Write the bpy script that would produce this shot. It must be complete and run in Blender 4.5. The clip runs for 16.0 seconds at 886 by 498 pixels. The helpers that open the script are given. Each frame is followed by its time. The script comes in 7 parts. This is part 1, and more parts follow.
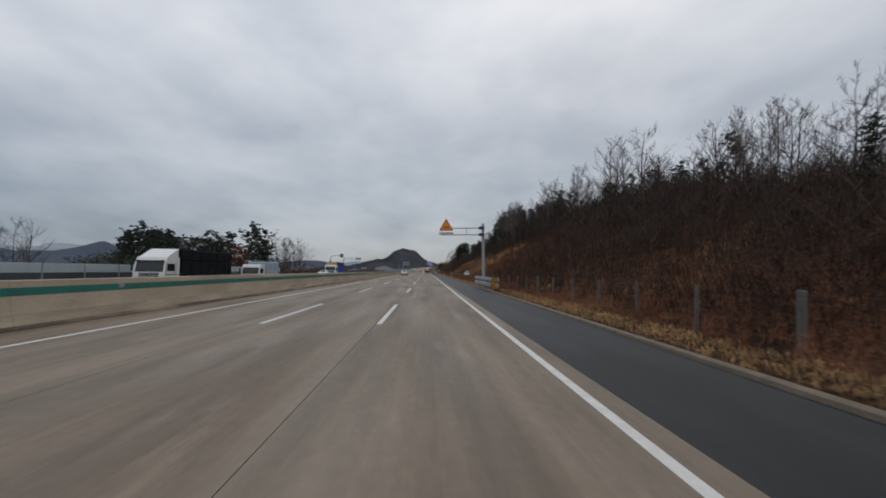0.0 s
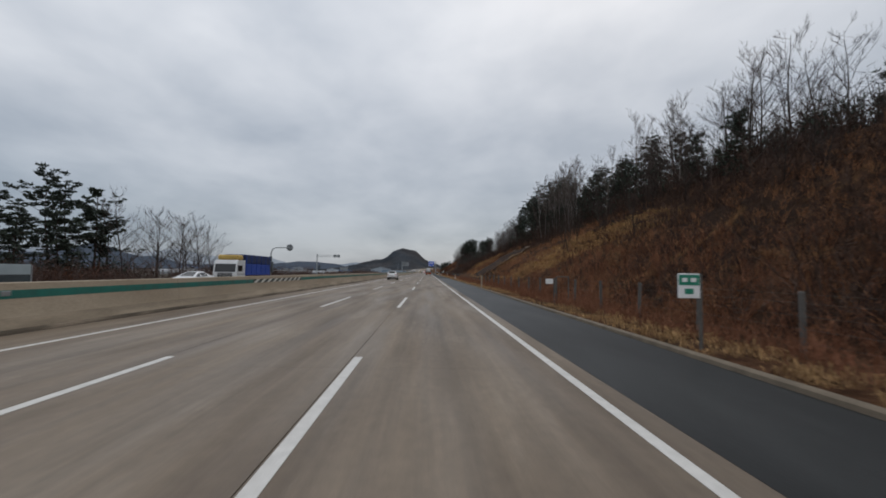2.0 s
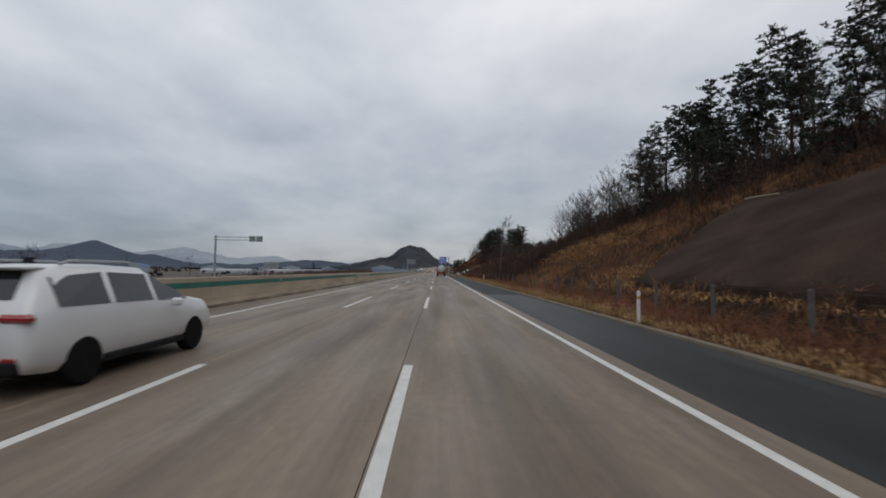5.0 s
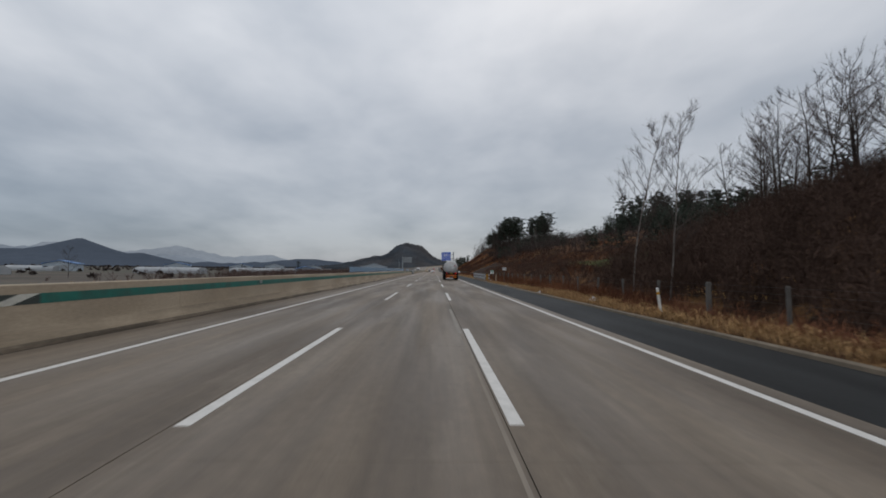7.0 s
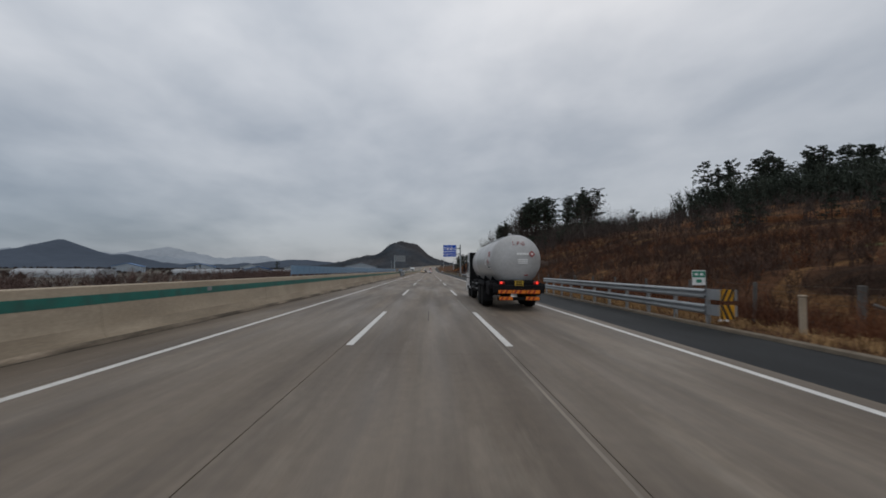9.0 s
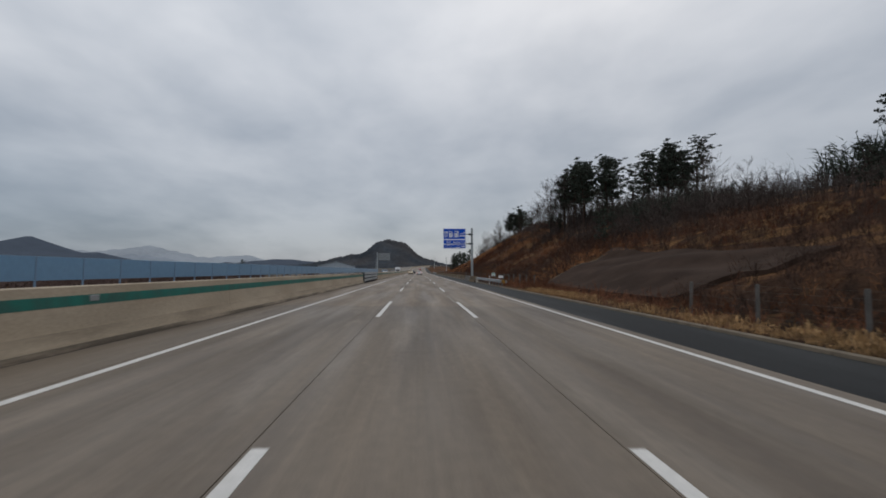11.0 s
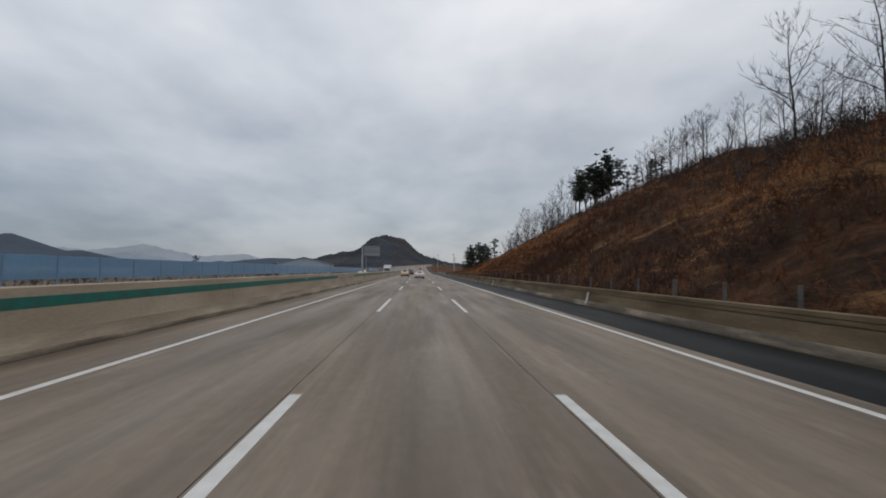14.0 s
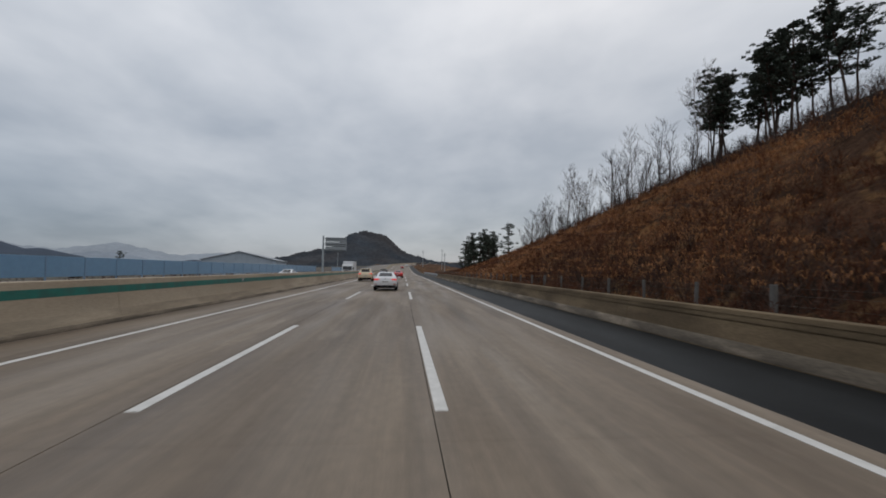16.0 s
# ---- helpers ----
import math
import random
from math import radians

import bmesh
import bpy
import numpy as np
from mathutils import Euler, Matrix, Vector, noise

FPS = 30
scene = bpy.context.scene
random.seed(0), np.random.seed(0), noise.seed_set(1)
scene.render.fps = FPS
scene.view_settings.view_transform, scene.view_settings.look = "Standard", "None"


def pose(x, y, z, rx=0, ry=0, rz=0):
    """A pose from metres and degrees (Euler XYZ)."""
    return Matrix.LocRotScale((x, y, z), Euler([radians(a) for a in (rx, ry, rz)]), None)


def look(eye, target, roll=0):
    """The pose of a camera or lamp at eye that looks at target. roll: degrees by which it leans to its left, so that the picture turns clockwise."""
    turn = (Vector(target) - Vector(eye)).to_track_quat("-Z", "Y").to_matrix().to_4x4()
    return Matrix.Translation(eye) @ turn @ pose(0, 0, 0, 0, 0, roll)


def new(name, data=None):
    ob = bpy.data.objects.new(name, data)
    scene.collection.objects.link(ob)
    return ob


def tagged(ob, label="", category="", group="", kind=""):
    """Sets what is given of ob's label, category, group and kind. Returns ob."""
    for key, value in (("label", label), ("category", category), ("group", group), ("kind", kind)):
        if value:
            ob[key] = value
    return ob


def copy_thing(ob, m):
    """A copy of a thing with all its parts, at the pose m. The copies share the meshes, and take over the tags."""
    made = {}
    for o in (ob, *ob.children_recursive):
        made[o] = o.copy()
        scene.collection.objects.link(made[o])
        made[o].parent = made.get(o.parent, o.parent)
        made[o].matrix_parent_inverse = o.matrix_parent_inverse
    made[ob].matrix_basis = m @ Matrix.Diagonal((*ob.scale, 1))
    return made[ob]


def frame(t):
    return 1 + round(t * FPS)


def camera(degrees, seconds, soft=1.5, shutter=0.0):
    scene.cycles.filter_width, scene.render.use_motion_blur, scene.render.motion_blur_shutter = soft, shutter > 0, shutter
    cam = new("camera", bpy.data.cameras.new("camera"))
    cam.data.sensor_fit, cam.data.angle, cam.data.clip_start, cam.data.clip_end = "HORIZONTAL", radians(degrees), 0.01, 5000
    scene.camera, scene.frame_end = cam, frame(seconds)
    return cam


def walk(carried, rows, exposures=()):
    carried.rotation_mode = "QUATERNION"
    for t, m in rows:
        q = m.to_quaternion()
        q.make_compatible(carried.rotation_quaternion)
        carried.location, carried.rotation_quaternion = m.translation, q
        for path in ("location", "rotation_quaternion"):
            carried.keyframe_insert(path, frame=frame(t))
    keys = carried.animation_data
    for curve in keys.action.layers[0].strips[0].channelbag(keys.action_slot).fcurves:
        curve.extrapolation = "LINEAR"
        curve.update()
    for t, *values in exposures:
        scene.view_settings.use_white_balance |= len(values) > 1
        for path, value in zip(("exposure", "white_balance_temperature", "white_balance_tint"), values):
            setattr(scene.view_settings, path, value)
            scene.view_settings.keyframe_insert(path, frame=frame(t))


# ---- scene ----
# The car with the camera keeps to the nearside lane, then pulls out to overtake the tanker.
cam = camera(88.9, 16.0, soft=1.75, shutter=0.1)
EYE = 1.67


def ride(x, y, yaw, pitch, roll):
    return pose(x, y, EYE, 0, 0, yaw) @ pose(0, 0, 0, pitch) @ pose(0, 0, 0, 0, roll) @ pose(0, 0, 0, 90)


# seconds, metres across, metres along, yaw, pitch, roll
ROWS = [
    (0.0, 1.422, -1.069, -2.08, 2.74, -0.78),
    (0.5, 1.388, 12.376, -1.90, 2.84, -0.75),
    (1.0, 1.340, 25.694, -1.94, 2.84, -0.70),
    (1.5, 1.323, 38.898, -1.87, 2.79, -0.67),
    (2.0, 1.303, 52.073, -1.96, 2.88, -0.68),
    (2.5, 1.294, 65.506, -1.85, 2.89, -0.71),
    (3.0, 1.288, 78.956, -1.62, 2.84, -0.56),
    (3.5, 1.067, 92.354, -1.65, 3.01, -0.69),
    (4.0, 0.933, 105.847, -1.01, 2.74, -0.62),
    (6.5, -0.614, 174.053, -0.77, 2.75, -0.74),
    (7.0, -0.924, 187.984, -1.12, 2.66, -0.75),
    (7.5, -1.171, 201.789, -1.30, 2.59, -0.80),
    (8.0, -1.439, 215.474, -1.73, 2.75, -0.65),
    (8.5, -1.657, 229.238, -1.86, 2.68, -0.63),
    (9.0, -1.776, 242.933, -1.66, 2.68, -0.40),
    (9.5, -1.998, 256.397, -1.95, 2.60, -0.61),
    (12.0, -2.113, 322.907, -3.35, 2.85, -0.48),
    (12.5, -2.121, 335.707, -3.08, 2.80, -0.61),
    (13.0, -2.111, 348.604, -2.88, 2.84, -0.70),
    (13.5, -2.025, 361.654, -2.91, 2.80, -0.73),
    (14.0, -1.940, 374.820, -3.01, 2.71, -0.77),
    (14.5, -1.739, 388.052, -4.12, 2.77, -0.71),
    (15.0, -1.365, 400.975, -4.30, 2.75, -0.64),
    (15.5, -1.003, 414.075, -5.00, 2.70, -0.86),
    (16.0, -0.487, 427.532, -5.02, 2.64, -0.77),
]
walk(cam, [(t, ride(x, y, a, b, c)) for t, x, y, a, b, c in ROWS],
     ((0.0, -0.05), (1.0, -0.07), (2.0, 0.0), (2.6, 0.10), (3.2, 0.06), (4.0, -0.04), (6.5, -0.06), (7.2, -0.12), (8.0, -0.16), (9.5, -0.18), (12.0, -0.10), (12.6, -0.09), (13.4, 0.0), (14.6, -0.07), (16.0, -0.09)))

# ---- light: a low overcast ----
def nodes_of(tree):
    tree.nodes.clear()
    return tree.nodes, tree.links


world = bpy.data.worlds.new("overcast")
scene.world = world
world.use_nodes = True
N, L = nodes_of(world.node_tree)
out = N.new("ShaderNodeOutputWorld")
back = N.new("ShaderNodeBackground")
sky = N.new("ShaderNodeTexSky")
sky.sky_type = "NISHITA"
sky.sun_disc = False
sky.sun_elevation = radians(42)
sky.sun_rotation = radians(20)
coord = N.new("ShaderNodeTexCoord")
sep = N.new("ShaderNodeSeparateXYZ")
L.new(coord.outputs["Generated"], sep.inputs[0])
lift = N.new("ShaderNodeMath")
lift.operation = "ADD"
lift.inputs[1].default_value = 0.24
floor_z = N.new("ShaderNodeMath")
floor_z.operation = "MAXIMUM"
floor_z.inputs[1].default_value = 0.0
L.new(sep.outputs["Z"], floor_z.inputs[0])
L.new(floor_z.outputs[0], lift.inputs[0])
deck = N.new("ShaderNodeCombineXYZ")
for axis in ("X", "Y"):
    over = N.new("ShaderNodeMath")
    over.operation = "DIVIDE"
    L.new(sep.outputs[axis], over.inputs[0])
    L.new(lift.outputs[0], over.inputs[1])
    L.new(over.outputs[0], deck.inputs[axis])
L.new(sep.outputs["Z"], deck.inputs["Z"])
shape = N.new("ShaderNodeMapping")
shape.inputs["Location"].default_value = (5.3, 2.2, 0.0)
shape.inputs["Rotation"].default_value = (0, 0, radians(25))
shape.inputs["Scale"].default_value = (1.15, 0.9, 1.5)
L.new(deck.outputs[0], shape.inputs[0])


def cloud(scale, detail, rough, swirl):
    p = N.new("ShaderNodeTexNoise")
    p.inputs["Scale"].default_value = scale
    p.inputs["Detail"].default_value = detail
    p.inputs["Roughness"].default_value = rough
    p.inputs["Distortion"].default_value = swirl
    L.new(shape.outputs[0], p.inputs["Vector"])
    return p.outputs["Fac"]


puff = N.new("ShaderNodeMix")
puff.inputs["Factor"].default_value = 0.42
L.new(cloud(1.0, 4, 0.45, 0.0), puff.inputs["A"])
L.new(cloud(2.3, 4, 0.5, 0.15), puff.inputs["B"])
tone = N.new("ShaderNodeValToRGB")
tone.color_ramp.elements[0].position = 0.36
tone.color_ramp.elements[0].color = (0.51, 0.548, 0.602, 1)
tone.color_ramp.elements[1].position = 0.60
tone.color_ramp.elements[1].color = (0.80, 0.815, 0.845, 1)
L.new(puff.outputs["Result"], tone.inputs[0])
haze = N.new("ShaderNodeValToRGB")
haze.color_ramp.elements[0].position = 0.0
haze.color_ramp.elements[0].color = (0.425, 0.458, 0.50, 1)
haze.color_ramp.elements[1].position = 0.5
haze.color_ramp.elements[1].color = (1, 1, 1, 1)
L.new(sep.outputs["Z"], haze.inputs[0])
both = N.new("ShaderNodeMix")
both.data_type, both.blend_type = "RGBA", "MULTIPLY"
both.inputs["Factor"].default_value = 1
L.new(tone.outputs[0], both.inputs["A"])
L.new(haze.outputs[0], both.inputs["B"])
blue = N.new("ShaderNodeMix")
blue.data_type, blue.blend_type = "RGBA", "ADD"
blue.inputs["Factor"].default_value = 0.012
# the deck is thinner to the west, thicker to the east
thin = N.new("ShaderNodeMapRange")
thin.inputs["From Min"].default_value, thin.inputs["From Max"].default_value = -0.8, 0.8
thin.inputs["To Min"].default_value, thin.inputs["To Max"].default_value = 1.07, 0.90
L.new(sep.outputs["X"], thin.inputs["Value"])
east = N.new("ShaderNodeMix")
east.data_type, east.blend_type = "RGBA", "MULTIPLY"
east.inputs["Factor"].default_value = 1
L.new(both.outputs["Result"], east.inputs["A"])
L.new(thin.outputs["Result"], east.inputs["B"])
# a darker bank of cloud low over the western hills
low_west = []
for axis, lo, hi in (("X", -0.35, -0.8), ("Z", 0.34, 0.04)):
    q = N.new("ShaderNodeMapRange")
    q.interpolation_type = "SMOOTHSTEP"
    q.inputs["From Min"].default_value, q.inputs["From Max"].default_value = lo, hi
    L.new(sep.outputs[axis], q.inputs["Value"])
    low_west.append(q.outputs["Result"])
bank = N.new("ShaderNodeMath")
bank.operation = "MULTIPLY"
L.new(low_west[0], bank.inputs[0])
L.new(low_west[1], bank.inputs[1])
west = N.new("ShaderNodeMix")
west.data_type, west.blend_type = "RGBA", "MULTIPLY"
L.new(bank.outputs[0], west.inputs["Factor"])
L.new(east.outputs["Result"], west.inputs["A"])
west.inputs["B"].default_value = (0.66, 0.72, 0.78, 1)
L.new(west.outputs["Result"], blue.inputs["A"])
L.new(sky.outputs[0], blue.inputs["B"])
L.new(blue.outputs["Result"], back.inputs["Color"])
back.inputs["Strength"].default_value = 0.97
L.new(back.outputs[0], out.inputs[0])

sun = new("sun", bpy.data.lights.new("sun", "SUN"))
sun.data.energy, sun.data.angle, sun.data.color = 0.5, radians(40), (1.0, 0.97, 0.93)
sun.matrix_world = look((60, 120, 200), (0, 200, 0))
scene.view_settings.exposure = 0.0


# ---- materials ----
def material(name, colour, rough=0.8, metal=0.0, spread=0.15, scale=3.0, fine=40.0, bump=0.0, second=None, second_scale=0.6,
             stretch=(1, 1, 1), island=0.0, each=0.0, emit=None, spec=0.5, coat=0.0, low=0.42, high=0.62):
    """Two scales of variation round a base colour, an optional second colour in patches, bump, and per-piece change."""
    m = bpy.data.materials.new(name)
    m.use_nodes = True
    n, l = nodes_of(m.node_tree)
    o = n.new("ShaderNodeOutputMaterial")
    b = n.new("ShaderNodeBsdfPrincipled")
    l.new(b.outputs[0], o.inputs[0])
    b.inputs["Roughness"].default_value = rough
    b.inputs["Metallic"].default_value = metal
    b.inputs["Specular IOR Level"].default_value = spec
    b.inputs["Coat Weight"].default_value = coat
    geo = n.new("ShaderNodeNewGeometry")
    mp = n.new("ShaderNodeMapping")
    mp.inputs["Scale"].default_value = stretch
    l.new(geo.outputs["Position"], mp.inputs[0])

    def noise_at(s, detail=4):
        t = n.new("ShaderNodeTexNoise")
        t.inputs["Scale"].default_value = s
        t.inputs["Detail"].default_value = detail
        l.new(mp.outputs[0], t.inputs["Vector"])
        return t.outputs["Fac"]

    def mix(kind, f, a, c):
        x = n.new("ShaderNodeMix")
        x.data_type, x.blend_type = "RGBA", kind
        for k, val in (("Factor", f), ("A", a), ("B", c)):
            if isinstance(val, (int, float)):
                x.inputs[k].default_value = val
            elif isinstance(val, tuple):
                x.inputs[k].default_value = (*val, 1)
            else:
                l.new(val, x.inputs[k])
        return x.outputs["Result"]

    def span(fac, a, c, lo, hi):
        r = n.new("ShaderNodeMapRange")
        r.inputs["From Min"].default_value, r.inputs["From Max"].default_value = a, c
        r.inputs["To Min"].default_value, r.inputs["To Max"].default_value = lo, hi
        l.new(fac, r.inputs["Value"])
        return r.outputs["Result"]

    col = colour
    if second:
        col = mix("MIX", span(noise_at(second_scale, 5), low, high, 0, 1), colour, second)
    big = span(noise_at(scale), 0.3, 0.7, 1 - spread, 1 + spread)
    col = mix("MULTIPLY", 1.0, col, big)
    grain = span(noise_at(fine, 2), 0.3, 0.7, 1 - spread * 0.7, 1 + spread * 0.7)
    col = mix("MULTIPLY", 1.0, col, grain)
    if island:
        col = mix("MULTIPLY", 1.0, col, span(geo.outputs["Random Per Island"], 0, 1, 1 - island, 1 + island))
    if each:
        info = n.new("ShaderNodeObjectInfo")
        col = mix("MULTIPLY", 1.0, col, span(info.outputs["Random"], 0, 1, 1 - each, 1 + each))
    l.new(col, b.inputs["Base Color"])
    if bump:
        bp = n.new("ShaderNodeBump")
        bp.inputs["Strength"].default_value = bump
        bp.inputs["Distance"].default_value = 0.02
        l.new(noise_at(fine, 3), bp.inputs["Height"])
        l.new(bp.outputs[0], b.inputs["Normal"])
    if emit:
        b.inputs["Emission Color"].default_value = (*emit[0], 1)
        b.inputs["Emission Strength"].default_value = emit[1]
    return m


def glassy(name, colour, alpha, rough=0.05):
    m = material(name, colour, rough, spread=0.05)
    m.node_tree.nodes["Principled BSDF"].inputs["Alpha"].default_value = alpha
    return m


def paving(name, pale, dark, scuff):
    """Worn concrete: long tyre streaks, darker wheel paths, blotches, scuffs and grain."""
    m = bpy.data.materials.new(name)
    m.use_nodes = True
    n, l = nodes_of(m.node_tree)
    o = n.new("ShaderNodeOutputMaterial")
    b = n.new("ShaderNodeBsdfPrincipled")
    l.new(b.outputs[0], o.inputs[0])
    b.inputs["Specular IOR Level"].default_value = 0.55
    geo = n.new("ShaderNodeNewGeometry")
    info = n.new("ShaderNodeObjectInfo")

    def field(stretch, scale, detail, lo, hi, to_lo, to_hi, rough=0.5):
        mp = n.new("ShaderNodeMapping")
        mp.inputs["Scale"].default_value = stretch
        l.new(geo.outputs["Position"], mp.inputs[0])
        t = n.new("ShaderNodeTexNoise")
        t.inputs["Scale"].default_value, t.inputs["Detail"].default_value, t.inputs["Roughness"].default_value = scale, detail, rough
        l.new(mp.outputs[0], t.inputs["Vector"])
        return span(t.outputs["Fac"], lo, hi, to_lo, to_hi)

    def span(v, lo, hi, to_lo, to_hi):
        r = n.new("ShaderNodeMapRange")
        for k, q in (("From Min", lo), ("From Max", hi), ("To Min", to_lo), ("To Max", to_hi)):
            r.inputs[k].default_value = q
        l.new(v, r.inputs["Value"])
        return r.outputs["Result"]

    def times(c, v):
        x = n.new("ShaderNodeMix")
        x.data_type, x.blend_type = "RGBA", "MULTIPLY"
        x.inputs["Factor"].default_value = 1
        l.new(c, x.inputs["A"])
        l.new(v, x.inputs["B"])
        return x.outputs["Result"]

    def blend(f, c, q):
        x = n.new("ShaderNodeMix")
        x.data_type = "RGBA"
        l.new(f, x.inputs["Factor"])
        if isinstance(c, tuple):
            x.inputs["A"].default_value = (*c, 1)
        else:
            l.new(c, x.inputs["A"])
        x.inputs["B"].default_value = (*q, 1)
        return x.outputs["Result"]

    col = blend(field((1.0, 0.12, 1), 0.7, 6, 0.38, 0.62, 0, 1, 0.55), pale, dark)
    col = blend(field((1.3, 0.22, 1), 0.8, 6, 0.56, 0.71, 0, 0.65, 0.65), col, scuff)
    col = times(col, field((3.2, 0.05, 1), 1.0, 4, 0.30, 0.70, 0.86, 1.14))
    col = times(col, field((14.0, 0.4, 1), 1.0, 3, 0.30, 0.70, 0.94, 1.06))
    col = times(col, field((1, 0.6, 1), 7.0, 4, 0.30, 0.70, 0.91, 1.09))
    col = times(col, field((1, 1, 1), 55.0, 2, 0.30, 0.70, 0.88, 1.12))
    # wheel paths
    part_ = n.new("ShaderNodeSeparateXYZ")
    l.new(geo.outputs["Position"], part_.inputs[0])
    beat = n.new("ShaderNodeMath")
    beat.operation = "MULTIPLY_ADD"
    beat.inputs[1].default_value, beat.inputs[2].default_value = 2 * math.pi / 1.785, math.pi
    l.new(part_.outputs["X"], beat.inputs[0])
    swing = n.new("ShaderNodeMath")
    swing.operation = "COSINE"
    l.new(beat.outputs[0], swing.inputs[0])
    col = times(col, span(swing.outputs[0], -1, 1, 0.945, 1.055))
    col = times(col, span(info.outputs["Random"], 0, 1, 0.98, 1.02))
    l.new(col, b.inputs["Base Color"])
    l.new(field((1.2, 0.1, 1), 0.9, 4, 0.35, 0.65, 0.52, 0.74), b.inputs["Roughness"])
    bp = n.new("ShaderNodeBump")
    bp.inputs["Strength"].default_value, bp.inputs["Distance"].default_value = 0.15, 0.01
    l.new(field((1, 1, 1), 40.0, 3, 0.3, 0.7, 0, 1), bp.inputs["Height"])
    l.new(bp.outputs[0], b.inputs["Normal"])
    return m


M_SLAB = paving("worn concrete paving", (0.198, 0.153, 0.109), (0.123, 0.090, 0.061), (0.258, 0.210, 0.158))
M_SLABDARK = paving("darker concrete paving", (0.160, 0.126, 0.092), (0.098, 0.074, 0.052), (0.215, 0.178, 0.136))
M_BED = material("dark joint bed", (0.05, 0.045, 0.04), 0.95, spread=0.2)
M_FARROAD = material("far concrete paving", (0.185, 0.162, 0.136), 0.8, spread=0.12, scale=1.0, fine=20, stretch=(1, 0.05, 1), spec=0.35)
M_ASPHALT = material("damp asphalt shoulder", (0.0105, 0.0118, 0.0125), 0.52, spec=0.26, second=(0.021, 0.0225, 0.023), second_scale=0.45, low=0.45, high=0.6, spread=0.3, scale=0.9, fine=60, bump=0.25, stretch=(1, 0.2, 1))
M_DARKASPHALT = material("blacker asphalt", (0.0085, 0.0093, 0.0097), 0.62, spec=0.15, second=(0.016, 0.0172, 0.0175), second_scale=0.45, low=0.45, high=0.6, spread=0.3, scale=0.9, fine=60, bump=0.25, stretch=(1, 0.2, 1))
M_PAINT = material("white road paint", (0.59, 0.575, 0.545), 0.6, spread=0.10, scale=6, fine=50, second=(0.45, 0.44, 0.41), second_scale=3, low=0.55, high=0.75)
M_KERB = material("kerb concrete", (0.145, 0.115, 0.082), 0.9, spread=0.2, scale=2, fine=25, bump=0.3)
M_CONC = material("barrier concrete", (0.40, 0.33, 0.245), 0.85, spread=0.14, scale=1.6, fine=25, bump=0.2,
                  second=(0.31, 0.25, 0.18), second_scale=0.8, stretch=(1, 0.35, 1))
M_PARAPET = material("brown-stained parapet concrete", (0.160, 0.116, 0.070), 0.9, spread=0.2, scale=1.6, fine=25, bump=0.25,
                     second=(0.098, 0.070, 0.042), second_scale=1.0, stretch=(1, 0.3, 1.6), spec=0.2)
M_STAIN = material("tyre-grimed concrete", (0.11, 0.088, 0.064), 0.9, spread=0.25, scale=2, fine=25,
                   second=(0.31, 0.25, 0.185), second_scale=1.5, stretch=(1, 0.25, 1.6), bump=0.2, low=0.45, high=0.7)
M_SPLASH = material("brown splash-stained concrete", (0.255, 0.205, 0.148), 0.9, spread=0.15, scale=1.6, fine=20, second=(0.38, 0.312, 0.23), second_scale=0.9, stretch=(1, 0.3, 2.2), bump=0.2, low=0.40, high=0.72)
M_GRIME = material("dark gutter grime", (0.030, 0.026, 0.022), 0.9, spread=0.4, scale=1.2, fine=12, second=(0.09, 0.072, 0.052), second_scale=0.9, stretch=(1, 0.4, 1), low=0.5, high=0.7)
M_OLD = material("blackened old concrete", (0.10, 0.09, 0.08), 0.9, spread=0.3, scale=3, fine=25, second=(0.26, 0.23, 0.2), second_scale=2.2,
                 stretch=(1, 0.5, 2), low=0.52, high=0.68)
M_GREEN = material("green barrier paint", (0.006, 0.135, 0.105), 0.55, spread=0.12, scale=3, fine=25, second=(0.02, 0.10, 0.08), second_scale=2)
M_HATCH = material("white hatch paint", (0.55, 0.55, 0.50), 0.6, spread=0.15, scale=5)
M_STEEL = material("galvanised steel", (0.32, 0.335, 0.345), 0.5, metal=0.5, spread=0.10, scale=2, fine=30)
M_POLE = material("galvanised pole", (0.34, 0.37, 0.38), 0.5, metal=0.4, spread=0.08, scale=2, fine=30)
M_DARKSTEEL = material("weathered clamp steel", (0.10, 0.11, 0.12), 0.5, metal=0.5, spread=0.15)
